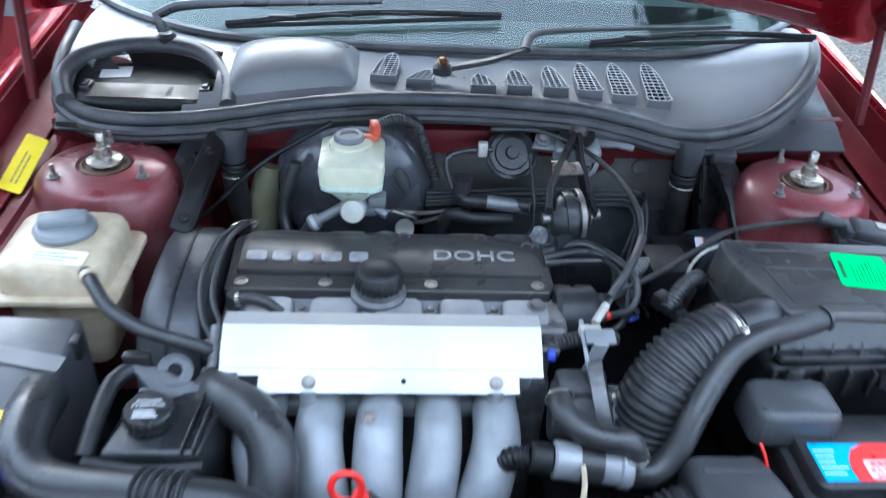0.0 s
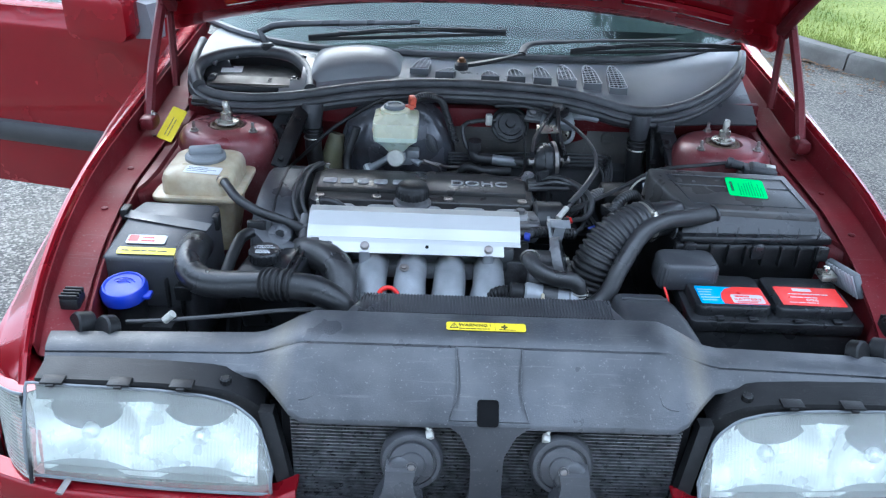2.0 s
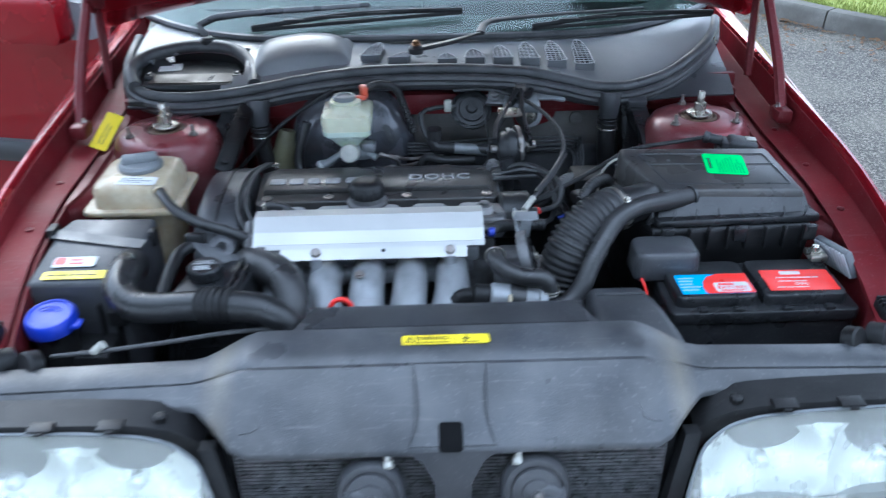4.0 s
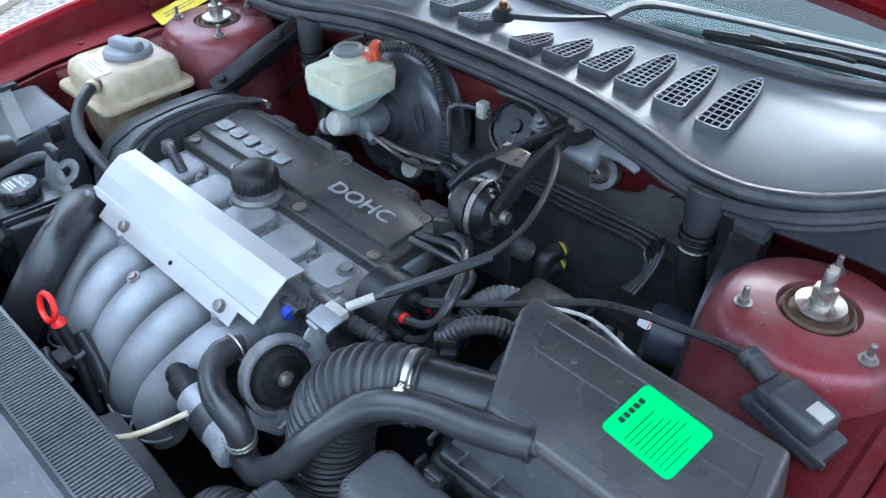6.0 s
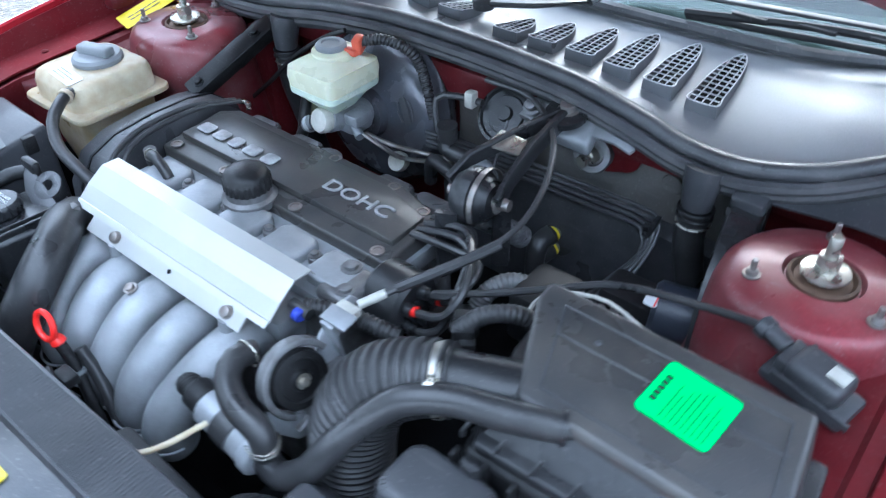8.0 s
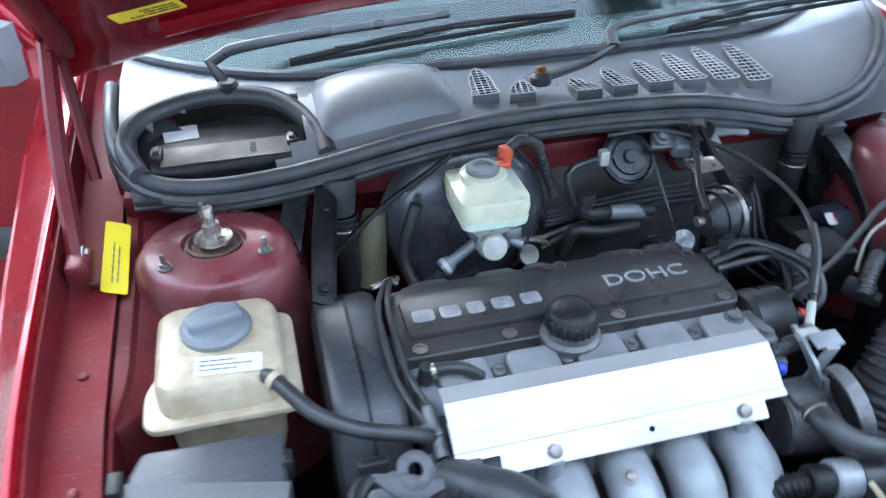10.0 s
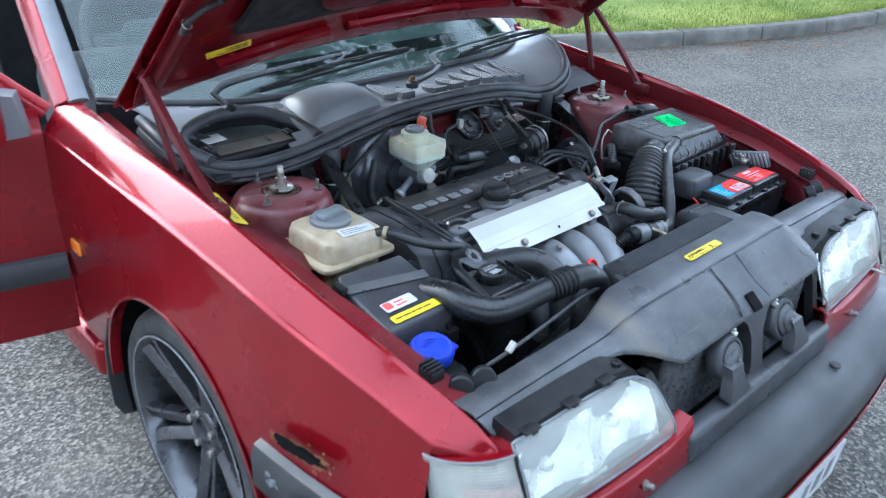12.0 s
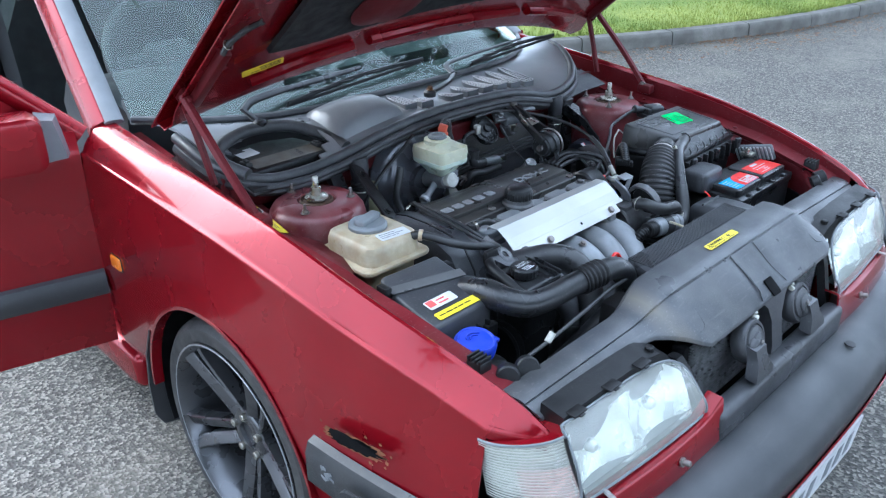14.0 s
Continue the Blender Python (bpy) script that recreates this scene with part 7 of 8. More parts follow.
part("pump_block", join(box((0.370, -0.048, 0.665), (0.075, 0.06, 0.075), 0.006, rot=(0, 10, -20)), *[cyl((0.346 + 0.016 * k, -0.062 + 0.008 * k, 0.700), (0.346 + 0.016 * k, -0.062 + 0.008 * k, 0.718), 0.006, n=10) for k in range(4)]), "alloy_dull", pipes, "grey cast pump block with pipe unions")

# ---- brake servo, cylinder and reservoir ----
servo = thing("brake_servo", (-0.165, 0.10, 0.62), "large dull black brake servo drum on the firewall", "brake servo")
ax = Vector((0.0, -1, 0.10))
part("drum", lathe([(0, -0.06), (0.09, -0.06), (0.132, -0.045), (0.140, -0.03), (0.141, -0.018), (0.136, -0.012), (0.134, -0.004), (0.128, 0.008), (0.110, 0.018), (0.085, 0.024), (0.060, 0.026), (0.045, 0.028), (0.043, 0.045), (0, 0.046)], (-0.186, 0.092, 0.765), ax, 64), "servo", servo)
em = on(Vector((-0.103, 0.066, 0.795)), (0.12, -1, 0.16), (0.35, 0, -0.9))
part("drum_emblem", join(prism(rounded(-0.024, -0.006, 0.024, 0.006, 0.004), 0, 0.0015, 0.0005, m=em), tube([em @ Vector(p) for p in ((-0.018, 0.010, 0.001), (0, 0.014, 0.001), (0.018, 0.010, 0.001))], 0.0014, 5), tube([em @ Vector(p) for p in ((-0.018, -0.010, 0.001), (0, -0.014, 0.001), (0.018, -0.010, 0.001))], 0.0014, 5)), "seal", servo)
part("master_cylinder", join(cyl((-0.178, 0.055, 0.778), (-0.184, -0.035, 0.797), 0.022, n=24, bev=0.004), box((-0.17, 0.01, 0.785), (0.055, 0.05, 0.035), 0.010), cyl((-0.150, -0.005, 0.785), (-0.128, -0.015, 0.776), 0.008, n=14), cyl((-0.195, 0.0, 0.785), (-0.240, -0.012, 0.762), 0.009, n=14), cyl((-0.240, -0.012, 0.762), (-0.256, -0.016, 0.754), 0.013, n=14), box((-0.145, -0.004, 0.800), (0.03, 0.03, 0.02), 0.005)), "alloy", servo, "pale cast master cylinder")
part("cylinder_cap", lathe([(0.0195, 0), (0.0205, 0.003), (0.0205, 0.013), (0.018, 0.017), (0, 0.018)], (-0.183, -0.034, 0.797), (-0.05, -0.9, 0.28), 28), "whiteplastic", servo, "off-white plastic cap")
part("band", cyl((-0.246, -0.0135, 0.759), (-0.252, -0.015, 0.756), 0.0145, n=16), "white", servo)
part("bleed_cap", lathe([(0.010, -0.02), (0.0165, -0.008), (0.0175, 0), (0.0165, 0.006), (0, 0.007)], (-0.097, 0.036, 0.717), (0.05, -0.8, 0.55), 24), "whiteplastic", servo, "round cream plastic cap")
part("fluid_reservoir", loft([[(-0.185 + k * px, -0.005 + k2 * py, z) for px, py in rounded(-0.052, -0.058, 0.052, 0.058, 0.014, 3)] for z, k, k2 in ((0.812, 0.36, 0.4), (0.832, 0.64, 0.72), (0.845, 0.92, 0.95), (0.872, 1.0, 1.0), (0.886, 0.97, 0.96), (0.892, 0.62, 0.62), (0.899, 0.5, 0.48))]), "ivory", servo, "translucent ivory brake fluid reservoir")
part("fluid_level", loft([[(-0.185 + k * px, -0.005 + k2 * py, z) for px, py in rounded(-0.0525, -0.0585, 0.0525, 0.0585, 0.014, 3)] for z, k, k2 in ((0.810, 0.37, 0.41), (0.8315, 0.65, 0.73), (0.8445, 0.93, 0.96), (0.855, 0.96, 0.975))]), "fluid", servo, "greenish fluid seen in the lower part")
part("filler_neck", lathe([(0.034, 0), (0.034, 0.010), (0.028, 0.013), (0, 0.013)], (-0.188, 0.002, 0.893), n=28), "ivory", servo)
part("filler_cap", lathe([(0.023, 0), (0.024, 0.006), (0.021, 0.009), (0.015, 0.009), (0.014, 0.006), (0, 0.006)], (-0.190, 0.0, 0.906), n=28), "greycap", servo, "dark grey screw cap")
part("cap_ring", lathe([(0.0245, 0.001), (0.0248, 0.005), (0.0225, 0.005)], (-0.190, 0.0, 0.906), n=28), "greycap", servo)
part("sensor_plug", join(box((-0.150, 0.02, 0.915), (0.014, 0.022, 0.026), 0.003, rot=(10, 0, 20)), box((-0.156, 0.01, 0.905), (0.022, 0.012, 0.010), 0.002)), "orange", servo, "orange sensor plug")
part("sensor_lead", tube([(-0.148, 0.025, 0.918), (-0.12, 0.045, 0.922), (-0.085, 0.065, 0.905), (-0.07, 0.075, 0.87), (-0.045, 0.07, 0.80)], 0.007, 10, rib=(0.002, 0.006)), "rubber", servo, "black sheathed lead")
part("servo_hose", tube([(-0.28, 0.04, 0.84), (-0.305, 0.03, 0.76), (-0.29, 0.0, 0.715), (-0.268, -0.018, 0.735), (-0.256, -0.016, 0.752)], 0.010, 10), "rubber", servo)
for k, (p, q) in enumerate((((-0.12, -0.015, 0.785), (-0.07, 0.03, 0.735)), ((-0.13, 0.0, 0.775), (-0.06, 0.045, 0.745)))):
    part("servo_pipe", tube([p, Vector(p).lerp(Vector(q), 0.5) + Vector((0.01, -0.012, 0.006)), q, (0.02, 0.08, 0.735)], 0.004, 6), "steel", servo)
part("bulkhead_can", tube([(-0.335, 0.10, 0.80), (-0.345, 0.09, 0.75), (-0.35, 0.08, 0.68)], [0.018, 0.026, 0.026], 14), "olive", servo, "dull yellowish sheath")

# ---- valves and hoses at the firewall ----
valve = thing("vacuum_valve", (0.05, 0.09, 0.8), "round black vacuum valve with small hoses", "valve")
part("disc", join(lathe([(0, -0.03), (0.02, -0.03), (0.026, -0.015), (0.043, -0.012), (0.046, -0.004), (0.046, 0.004), (0.041, 0.006), (0.038, 0.002), (0.030, 0.002), (0.028, 0.006), (0.012, 0.006), (0.010, 0.012), (0, 0.012)], (0.085, 0.084, 0.845), (0.05, -0.75, 0.65), 40)), "plastic", valve)
part("plug", box((0.032, 0.066, 0.862), (0.016, 0.016, 0.026), 0.003), "whiteplastic", valve, "off-white wire plug")
part("hose", join(tube([(0.05, 0.07, 0.86), (0.0, 0.07, 0.855), (-0.03, 0.06, 0.845), (-0.02, 0.05, 0.80), (0.0, 0.05, 0.78)], 0.0055, 8), tube([(0.0, 0.05, 0.80), (0.0, 0.045, 0.775), (0.06, 0.05, 0.765), (0.12, 0.04, 0.765)], 0.013, 10), tube([(-0.035, 0.045, 0.70), (-0.02, 0.035, 0.75), (0.02, 0.03, 0.745), (0.09, 0.03, 0.745)], 0.011, 10), cyl((0.0, 0.05, 0.79), (0.0, 0.048, 0.815), 0.016, n=14)), "rubber", valve, "black rubber hoses")
part("metal_pipe", cyl((0.045, 0.048, 0.768), (0.12, 0.042, 0.762), 0.013, n=14), "alloy", valve, "bare metal pipe")
part("bracket", join(prism([(-0.03, -0.02), (0.03, -0.025), (0.035, 0.02), (-0.01, 0.03)], 0, 0.012, 0.003, m=on((0.145, 0.09, 0.868), (0, -0.6, 0.8), (1, 0, 0))), bolt((0.135, 0.075, 0.88), (0, -0.6, 0.8), 0.009, 0.012)), "alloy_dull", valve)

# ---- throttle cable ----
cable = thing("throttle_cable", (0.2, -0.2, 0.75), "black sheathed throttle cable looping over the engine", "cable")
part("sheath", tube([(0.045, 0.085, 0.890), (0.13, 0.075, 0.893), (0.205, 0.02, 0.882), (0.250, -0.07, 0.865), (0.255, -0.15, 0.845), (0.215, -0.235, 0.825), (0.168, -0.30, 0.800)], 0.0042, 8), "rubber", cable)
part("sleeve", tube([(0.254, -0.165, 0.841), (0.225, -0.22, 0.829), (0.185, -0.275, 0.810)], 0.0066, 8), "rubber", cable)
part("cable_end", join(cyl((0.178, -0.285, 0.806), (0.158, -0.312, 0.795), 0.006, n=10), box((0.150, -0.322, 0.790), (0.03, 0.014, 0.012), 0.002)), "whiteplastic", cable, "pale cable adjuster")
part("cable_bracket", join(box((0.1535, -0.352, 0.762), (0.020, 0.005, 0.080), 0.0015, rot=(14, 4, 0)), box((0.158, -0.345, 0.799), (0.040, 0.024, 0.004), 0.001, rot=(10, 0, 0))), "alloy", cable, "pale cast cable bracket")
part("rod", tube([(-0.48, 0.02, 0.70), (-0.42, 0.04, 0.755), (-0.34, 0.05, 0.83), (-0.26, 0.05, 0.885), (-0.22, 0.06, 0.905)], 0.0045, 6), "matt", cable, "thin black cable")
part("black_wire", tube([(0.11, 0.05, 0.86), (0.118, 0.0, 0.80), (0.11, -0.05, 0.775), (0.08, -0.085, 0.775)], 0.0022, 5), "rubber", cable)

# ---- air filter housing ----
airbox = thing("air_filter_housing", (0.5, -0.3, 0.55), "dusty black plastic air filter housing with a bright green sticker", "air filter box")


def lid_z(x, y):
    return 0.868 + 0.17 * (y + 0.207) - 0.02 * (x - 0.36)


lid_poly = [(0.352, -0.205), (0.64, -0.205), (0.662, -0.345), (0.405, -0.345), (0.352, -0.232)]
lid = part("lid", prism(lid_poly, 0.80, 0.87, 0.007, 3, top=lid_z, grow=0.05), "lid", airbox, "dusty black plastic lid")
ridge = [(0.385, -0.228), (0.625, -0.228), (0.643, -0.325), (0.418, -0.325)]
part("lid_ridge", join(*[tube([(a[0], a[1], lid_z(*a) + 0.0005), (b[0], b[1], lid_z(*b) + 0.0005)], 0.0012, 5, 1) for a, b in zip(ridge, ridge[1:] + ridge[:1])], *[tube([(x0, -0.262, lid_z(x0, -0.262) + 0.0005), (x1, -0.262, lid_z(x1, -0.262) + 0.0005)], 0.0012, 5, 1) for x0, x1 in ((0.395, 0.50), (0.585, 0.635))], lathe([(0.004, 0), (0.003, 0.002), (0, 0.002)], (0.437, -0.25, lid_z(0.437, -0.25)), n=12)), "faded", lid)
part("lid_skirt", prism([(0.340, -0.205), (0.665, -0.205), (0.685, -0.380), (0.388, -0.392), (0.345, -0.26)], 0.790, 0.806, 0.005, 2), "plastic", airbox, "lid flange")
part("lid_front", loft([[(0.402, -0.340, 0.838), (0.664, -0.338, 0.832), (0.672, -0.372, 0.800), (0.388, -0.382, 0.800)], [(0.42, -0.325, 0.83), (0.65, -0.325, 0.825), (0.65, -0.36, 0.79), (0.37, -0.37, 0.79)]]), "plastic", airbox, "sloping lid front")
for k in range(8):
    x = 0.372 + 0.040 * k
    part("lid_tab", tube([(x, -0.386 + 0.01 * k / 8, 0.797), (x + 0.003, -0.389 + 0.01 * k / 8, 0.812), (x + 0.006, -0.380 + 0.01 * k / 8, 0.820)], 0.0026, 6, flat=0.6), "plastic", airbox)
body = part("body", prism([(0.345, -0.19), (0.66, -0.19), (0.675, -0.385), (0.375, -0.396), (0.345, -0.25)], 0.60, 0.79, 0.010, 3, grow=-0.06), "matt", airbox, "ribbed black plastic base")
for i in range(9):
    x = 0.375 + 0.034 * i
    part("rib", box((x, -0.402, 0.775), (0.005, 0.014, 0.04), 0.001), "matt", body)
for x in (0.40, 0.53, 0.655):
    part("clip", join(box((x, -0.408, 0.787), (0.022, 0.010, 0.03), 0.002), box((x, -0.413, 0.795), (0.014, 0.006, 0.012), 0.001)), "plastic", body)
gm = on((0.541, -0.264, lid_z(0.541, -0.264) + 0.0008), (0.02, -0.17, 1), (0.95, -0.06, 0))
gm = gm @ pose(0, 0, 0, 0, 0, -2)
green = part("green_sticker", plate(gm, 0.077, 0.066, 0.0006, 0.006), "green", airbox, "bright green service sticker with small print")
part("sticker_emblem", join(*[plate(gm @ Matrix.Translation((-0.029, 0.014 - 0.007 * k, 0.0008)), 0.006, 0.005, 0.0003, 0.001) for k in range(5)]), "ink", green, "dark emblem blocks")
part("print", bars(gm @ pose(0, 0, 0, 0, 0, 90) @ Matrix.Translation((0.0, -0.008, 0.0008)), 0.056, 0.050, 9, 0.32, seed=9), "greenink", green)
# neck, clamp and bellows hose
part("neck", join(tube([(0.398, -0.312, 0.812), (0.365, -0.334, 0.816), (0.322, -0.352, 0.815)], [0.032, 0.034, 0.034], 24)), "plastic", airbox, "smooth black outlet neck")
clampp = Vector((0.318, -0.354, 0.814))
part("bellows_hose", join(tube([(0.330, -0.348, 0.816), (0.300, -0.362, 0.812), (0.262, -0.380, 0.792), (0.237, -0.395, 0.755), (0.226, -0.402, 0.71), (0.222, -0.404, 0.665), (0.215, -0.40, 0.62)], [0.035, 0.037, 0.041, 0.044, 0.046, 0.046, 0.042], 28, rib=(0.0055, 0.0105))), "rubber", airbox, "ribbed black rubber intake hose")
part("hose_clamp", join(lathe([(0.0395, -0.006), (0.041, -0.005), (0.041, 0.005), (0.0395, 0.006)], clampp, (-0.86, -0.5, -0.08), 36), box(clampp + Vector((0.014, -0.036, 0.022)), (0.011, 0.024, 0.012), 0.002, rot=(50, 0, 30)), cyl(clampp + Vector((0.010, -0.048, 0.008)), clampp + Vector((0.012, -0.026, 0.036)), 0.004)), "zinc", airbox, "bare metal hose clamp")

# idle valve and its hoses
idle = thing("idle_valve", (0.12, -0.49, 0.66), "grey metal idle valve with black rubber hoses", "valve")
part("valve_body", join(cyl((0.080, -0.487, 0.722), (0.176, -0.493, 0.712), 0.024, n=28, bev=0.003), cyl((0.160, -0.492, 0.714), (0.178, -0.493, 0.712), 0.0265, n=28, bev=0.003)), "alloy", idle, "grey metal canister")
part("band", cyl((0.112, -0.489, 0.719), (0.140, -0.491, 0.716), 0.0255, n=28), "rubber", idle, "black rubber strap")
part("plug", join(cyl((0.052, -0.485, 0.725), (0.080, -0.487, 0.722), 0.020, n=18, bev=0.003), tube([(0.055, -0.485, 0.724), (0.03, -0.48, 0.715), (0.005, -0.475, 0.685)], 0.013, 12, rib=(0.002, 0.006))), "matt", idle, "black plug with a ribbed boot")
part("short_hose", tube([(0.093, -0.422, 0.766), (0.092, -0.448, 0.773), (0.104, -0.470, 0.766), (0.132, -0.484, 0.758), (0.160, -0.488, 0.757), (0.177, -0.488, 0.748), (0.181, -0.490, 0.718)], [0.014, 0.015, 0.0155, 0.016, 0.016, 0.016, 0.016], 16), "rubber", idle, "bent black rubber hose")
part("upper_clamp", tube([(0.093 + 0.0175 * math.cos(a), -0.430, 0.768 + 0.0175 * math.sin(a)) for a in (2 * math.pi * k / 16 for k in range(16))], 0.0016, 6, closed=True), "zinc", idle, "wire hose clamp")
for dz in (0.0, 0.006):
    part("lower_clamp", tube([(0.180 + 0.0180 * math.cos(a), -0.490 + 0.0180 * math.sin(a), 0.730 + dz) for a in (2 * math.pi * k / 16 for k in range(16))], 0.0014, 6, closed=True), "zinc", idle, "wire hose clamp")
part("long_hose", tube([(0.176, -0.490, 0.708), (0.206, -0.494, 0.703), (0.238, -0.478, 0.726), (0.257, -0.458, 0.760), (0.280, -0.433, 0.792), (0.310, -0.405, 0.822), (0.353, -0.381, 0.833), (0.405, -0.362, 0.832), (0.458, -0.338, 0.829)], 0.0165, 16), "rubber", idle, "long bent black rubber hose")
part("hose_stub", join(tube([(0.448, -0.342, 0.830), (0.466, -0.334, 0.829), (0.476, -0.326, 0.822), (0.478, -0.318, 0.810)], 0.0135, 14), lathe([(0.019, 0), (0.019, 0.005)], (0.454, -0.340, 0.8295), (0.91, 0.42, 0), 18)), "plastic", idle, "glossy black elbow")

# ---- battery ----
battery = thing("battery", (0.52, -0.5, 0.55), "black car battery with blue and red stickers", "battery")
bx0, bx1, by0, by1 = 0.372, 0.676, -0.572, -0.425
part("case", prism(rounded(bx0, by0, bx1, by1, 0.008, 3), 0.53, 0.715, 0.004), "plastic", battery, "black plastic case")
part("case_lid", join(prism(rounded(bx0 - 0.004, by0 - 0.004, bx1 + 0.004, by1 + 0.004, 0.010, 3), 0.712, 0.735, 0.004), prism(rounded(bx0 + 0.008, by0 + 0.014, 0.515, by1 - 0.02, 0.012, 3), 0.73, 0.755, 0.005), prism(rounded(0.525, by0 + 0.014, bx1 - 0.012, by1 - 0.02, 0.012, 3), 0.73, 0.755, 0.005)), "plastic", battery, "black moulded lid")
for x in (0.42, 0.48, 0.56, 0.63):
    part("lid_clip", box((x, by0 + 0.004, 0.737), (0.016, 0.012, 0.008), 0.002), "plastic", battery)
bl = on((0.452, -0.520, 0.7555), (0, 0, 1), (1, 0, 0))
part("blue_sticker", plate(bl, 0.122, 0.058, 0.0006, 0.003), "sky", battery, "light blue sticker")
part("red_half", prism([(-0.02, -0.029), (0.0605, -0.029), (0.0605, 0.029), (0.01, 0.029), (-0.008, 0.020), (-0.018, 0.005), (-0.022, -0.012)], 0, 0.0004, 0, m=bl @ Matrix.Translation((0, 0, 0.0007))), "red", battery, "red sticker with a white panel")
wm = bl @ Matrix.Translation((0.026, -0.012, 0.0012))
part("white_panel", plate(wm, 0.058, 0.028, 0.0003, 0.004), "white", battery)
part("panel_print", join(bars(wm @ Matrix.Translation((0, 0.008, 0.0005)), 0.044, 0.007, 1, 1.4, seed=1), bars(wm @ Matrix.Translation((0, -0.010, 0.0005)), 0.044, 0.006, 2, seed=2)), "red", battery)
words("lettering", "BATTERY", wm @ Matrix.Translation((0, -0.002, 0.0006)), 0.010, "red", battery, 0.0002, 0.05)
part("blue_print", bars(bl @ Matrix.Translation((-0.040, 0, 0.0008)), 0.036, 0.044, 5, 0.4, seed=11), "white", battery)
rl = on((0.597, -0.515, 0.7555), (0, 0, 1), (1, -0.02, 0))
part("red_sticker", plate(rl, 0.116, 0.062, 0.0006, 0.003), "red", battery, "red sticker with white print")
part("red_print", join(bars(rl @ Matrix.Translation((0.0, -0.004, 0.0008)), 0.075, 0.005, 1, seed=13), bars(rl @ Matrix.Translation((0.0, 0.007, 0.0008)), 0.075, 0.006, 1, seed=15), bars(rl @ Matrix.Translation((0, -0.022, 0.0008)), 0.09, 0.005, 1, seed=14), plate(rl @ Matrix.Translation((-0.008, 0.021, 0.0008)), 0.035, 0.010, 0.0003, 0.002)), "white", battery)
words("size_number", "096", rl @ Matrix.Translation((0.0, -0.013, 0.0009)), 0.010, "white", battery, 0.0002, 0.022)
part("terminal_cover", join(prism(rounded(0.332, -0.480, 0.440, -0.408, 0.018, 4), 0.735, 0.790, 0.010, 3, grow=0.08), box((0.405, -0.455, 0.752), (0.03, 0.05, 0.03), 0.006)), "faded", battery, "dusty black rubber terminal cover")
part("clamp", join(box((0.655, -0.445, 0.762), (0.03, 0.035, 0.012), 0.003), bolt((0.652, -0.445, 0.768), (0, 0, 1), 0.007, 0.012)), "zinc", battery, "bare metal terminal clamp")
part("red_cable", tube([(0.338, -0.468, 0.750), (0.345, -0.492, 0.735), (0.352, -0.505, 0.705), (0.36, -0.51, 0.66)], 0.0024, 8), "red", battery, "red insulated cable")
pad = part("padded_cover", box((0.690, -0.450, 0.760), (0.014, 0.118, 0.050), 0.005, rot=(-16, -22, 4)), "greycap", battery, "pale ribbed padding against the inner wing")
pr_ = Matrix.Translation((0.690, -0.450, 0.760)) @ Euler((radians(-16), radians(-22), radians(4))).to_matrix().to_4x4()
for k in range(10):
    rib_ = box((-0.008, -0.052 + 0.0115 * k, 0), (0.004, 0.006, 0.046), 0.0015)
    rib_.transform(pr_)
    part("pad_rib", rib_, "grid", pad)
part("tray", box((0.53, -0.49, 0.52), (0.34, 0.20, 0.03), 0.006), "matt", battery)
# intake snorkel in front of it
snorkel = thing("intake_snorkel", (0.35, -0.58, 0.62), "black plastic air intake duct behind the radiator cover", "duct")
SN = [(-0.494, 0.655, 0.040, 0.016), (-0.490, 0.694, 0.046, 0.020), (-0.506, 0.714, 0.051, 0.025), (-0.535, 0.715, 0.055, 0.029), (-0.575, 0.712, 0.058, 0.030), (-0.62, 0.704, 0.060, 0.030), (-0.66, 0.690, 0.060, 0.028)]
rows = []
for k, (y, z, w, h) in enumerate(SN):
    lean = radians((90, 60, 25, 0, 0, 0, 0)[k])
    cx = 0.292 + 0.20 * max(0, -0.50 - y)
    rows.append([(cx + px, y + pz * math.sin(lean), z + pz * math.cos(lean)) for px, pz in rounded(-w, -h, w, h, h * 0.7, 4)])
part("duct", loft(rows), "faded", snorkel)
part("duct_rim", tube([(cx_, -0.522, 0.714 + 0.029) for cx_ in (0.255, 0.275, 0.296, 0.317, 0.337)], 0.003, 6), "faded", snorkel)
part("bellows", tube([(0.245, -0.535, 0.690), (0.225, -0.540, 0.686), (0.200, -0.545, 0.672), (0.18, -0.55, 0.64)], 0.026, 22, rib=(0.004, 0.010)), "rubber", snorkel, "ribbed rubber bellows")

# ---- ignition coil on the inner wing ----
coil = thing("ignition_coil", (0.62, -0.15, 0.8), "black ignition coil pack with a stub connector", "ignition coil")
cr = (0, 5, -12)
part("case", join(box((0.622, -0.136, 0.838), (0.060, 0.046, 0.030), 0.010, 3, rot=cr), box((0.618, -0.138, 0.822), (0.092, 0.052, 0.014), 0.005, rot=cr), box((0.590, -0.128, 0.838), (0.016, 0.042, 0.020), 0.004, rot=cr), box((0.600, -0.128, 0.838), (0.005, 0.044, 0.023), 0.001, rot=cr)), "faded", coil)
part("tower", join(cyl((0.584, -0.124, 0.844), (0.556, -0.113, 0.848), 0.010, n=18, bev=0.002), cyl((0.562, -0.116, 0.847), (0.550, -0.111, 0.849), 0.0125, n=18, bev=0.002)), "faded", coil)
part("base_rib", box((0.622, -0.163, 0.829), (0.085, 0.004, 0.010), 0.001, rot=cr), "faded", coil)
part("sticker", box((0.638, -0.139, 0.8525), (0.020, 0.018, 0.003), 0.001, rot=cr), "whiteplastic", coil, "pale worn sticker")
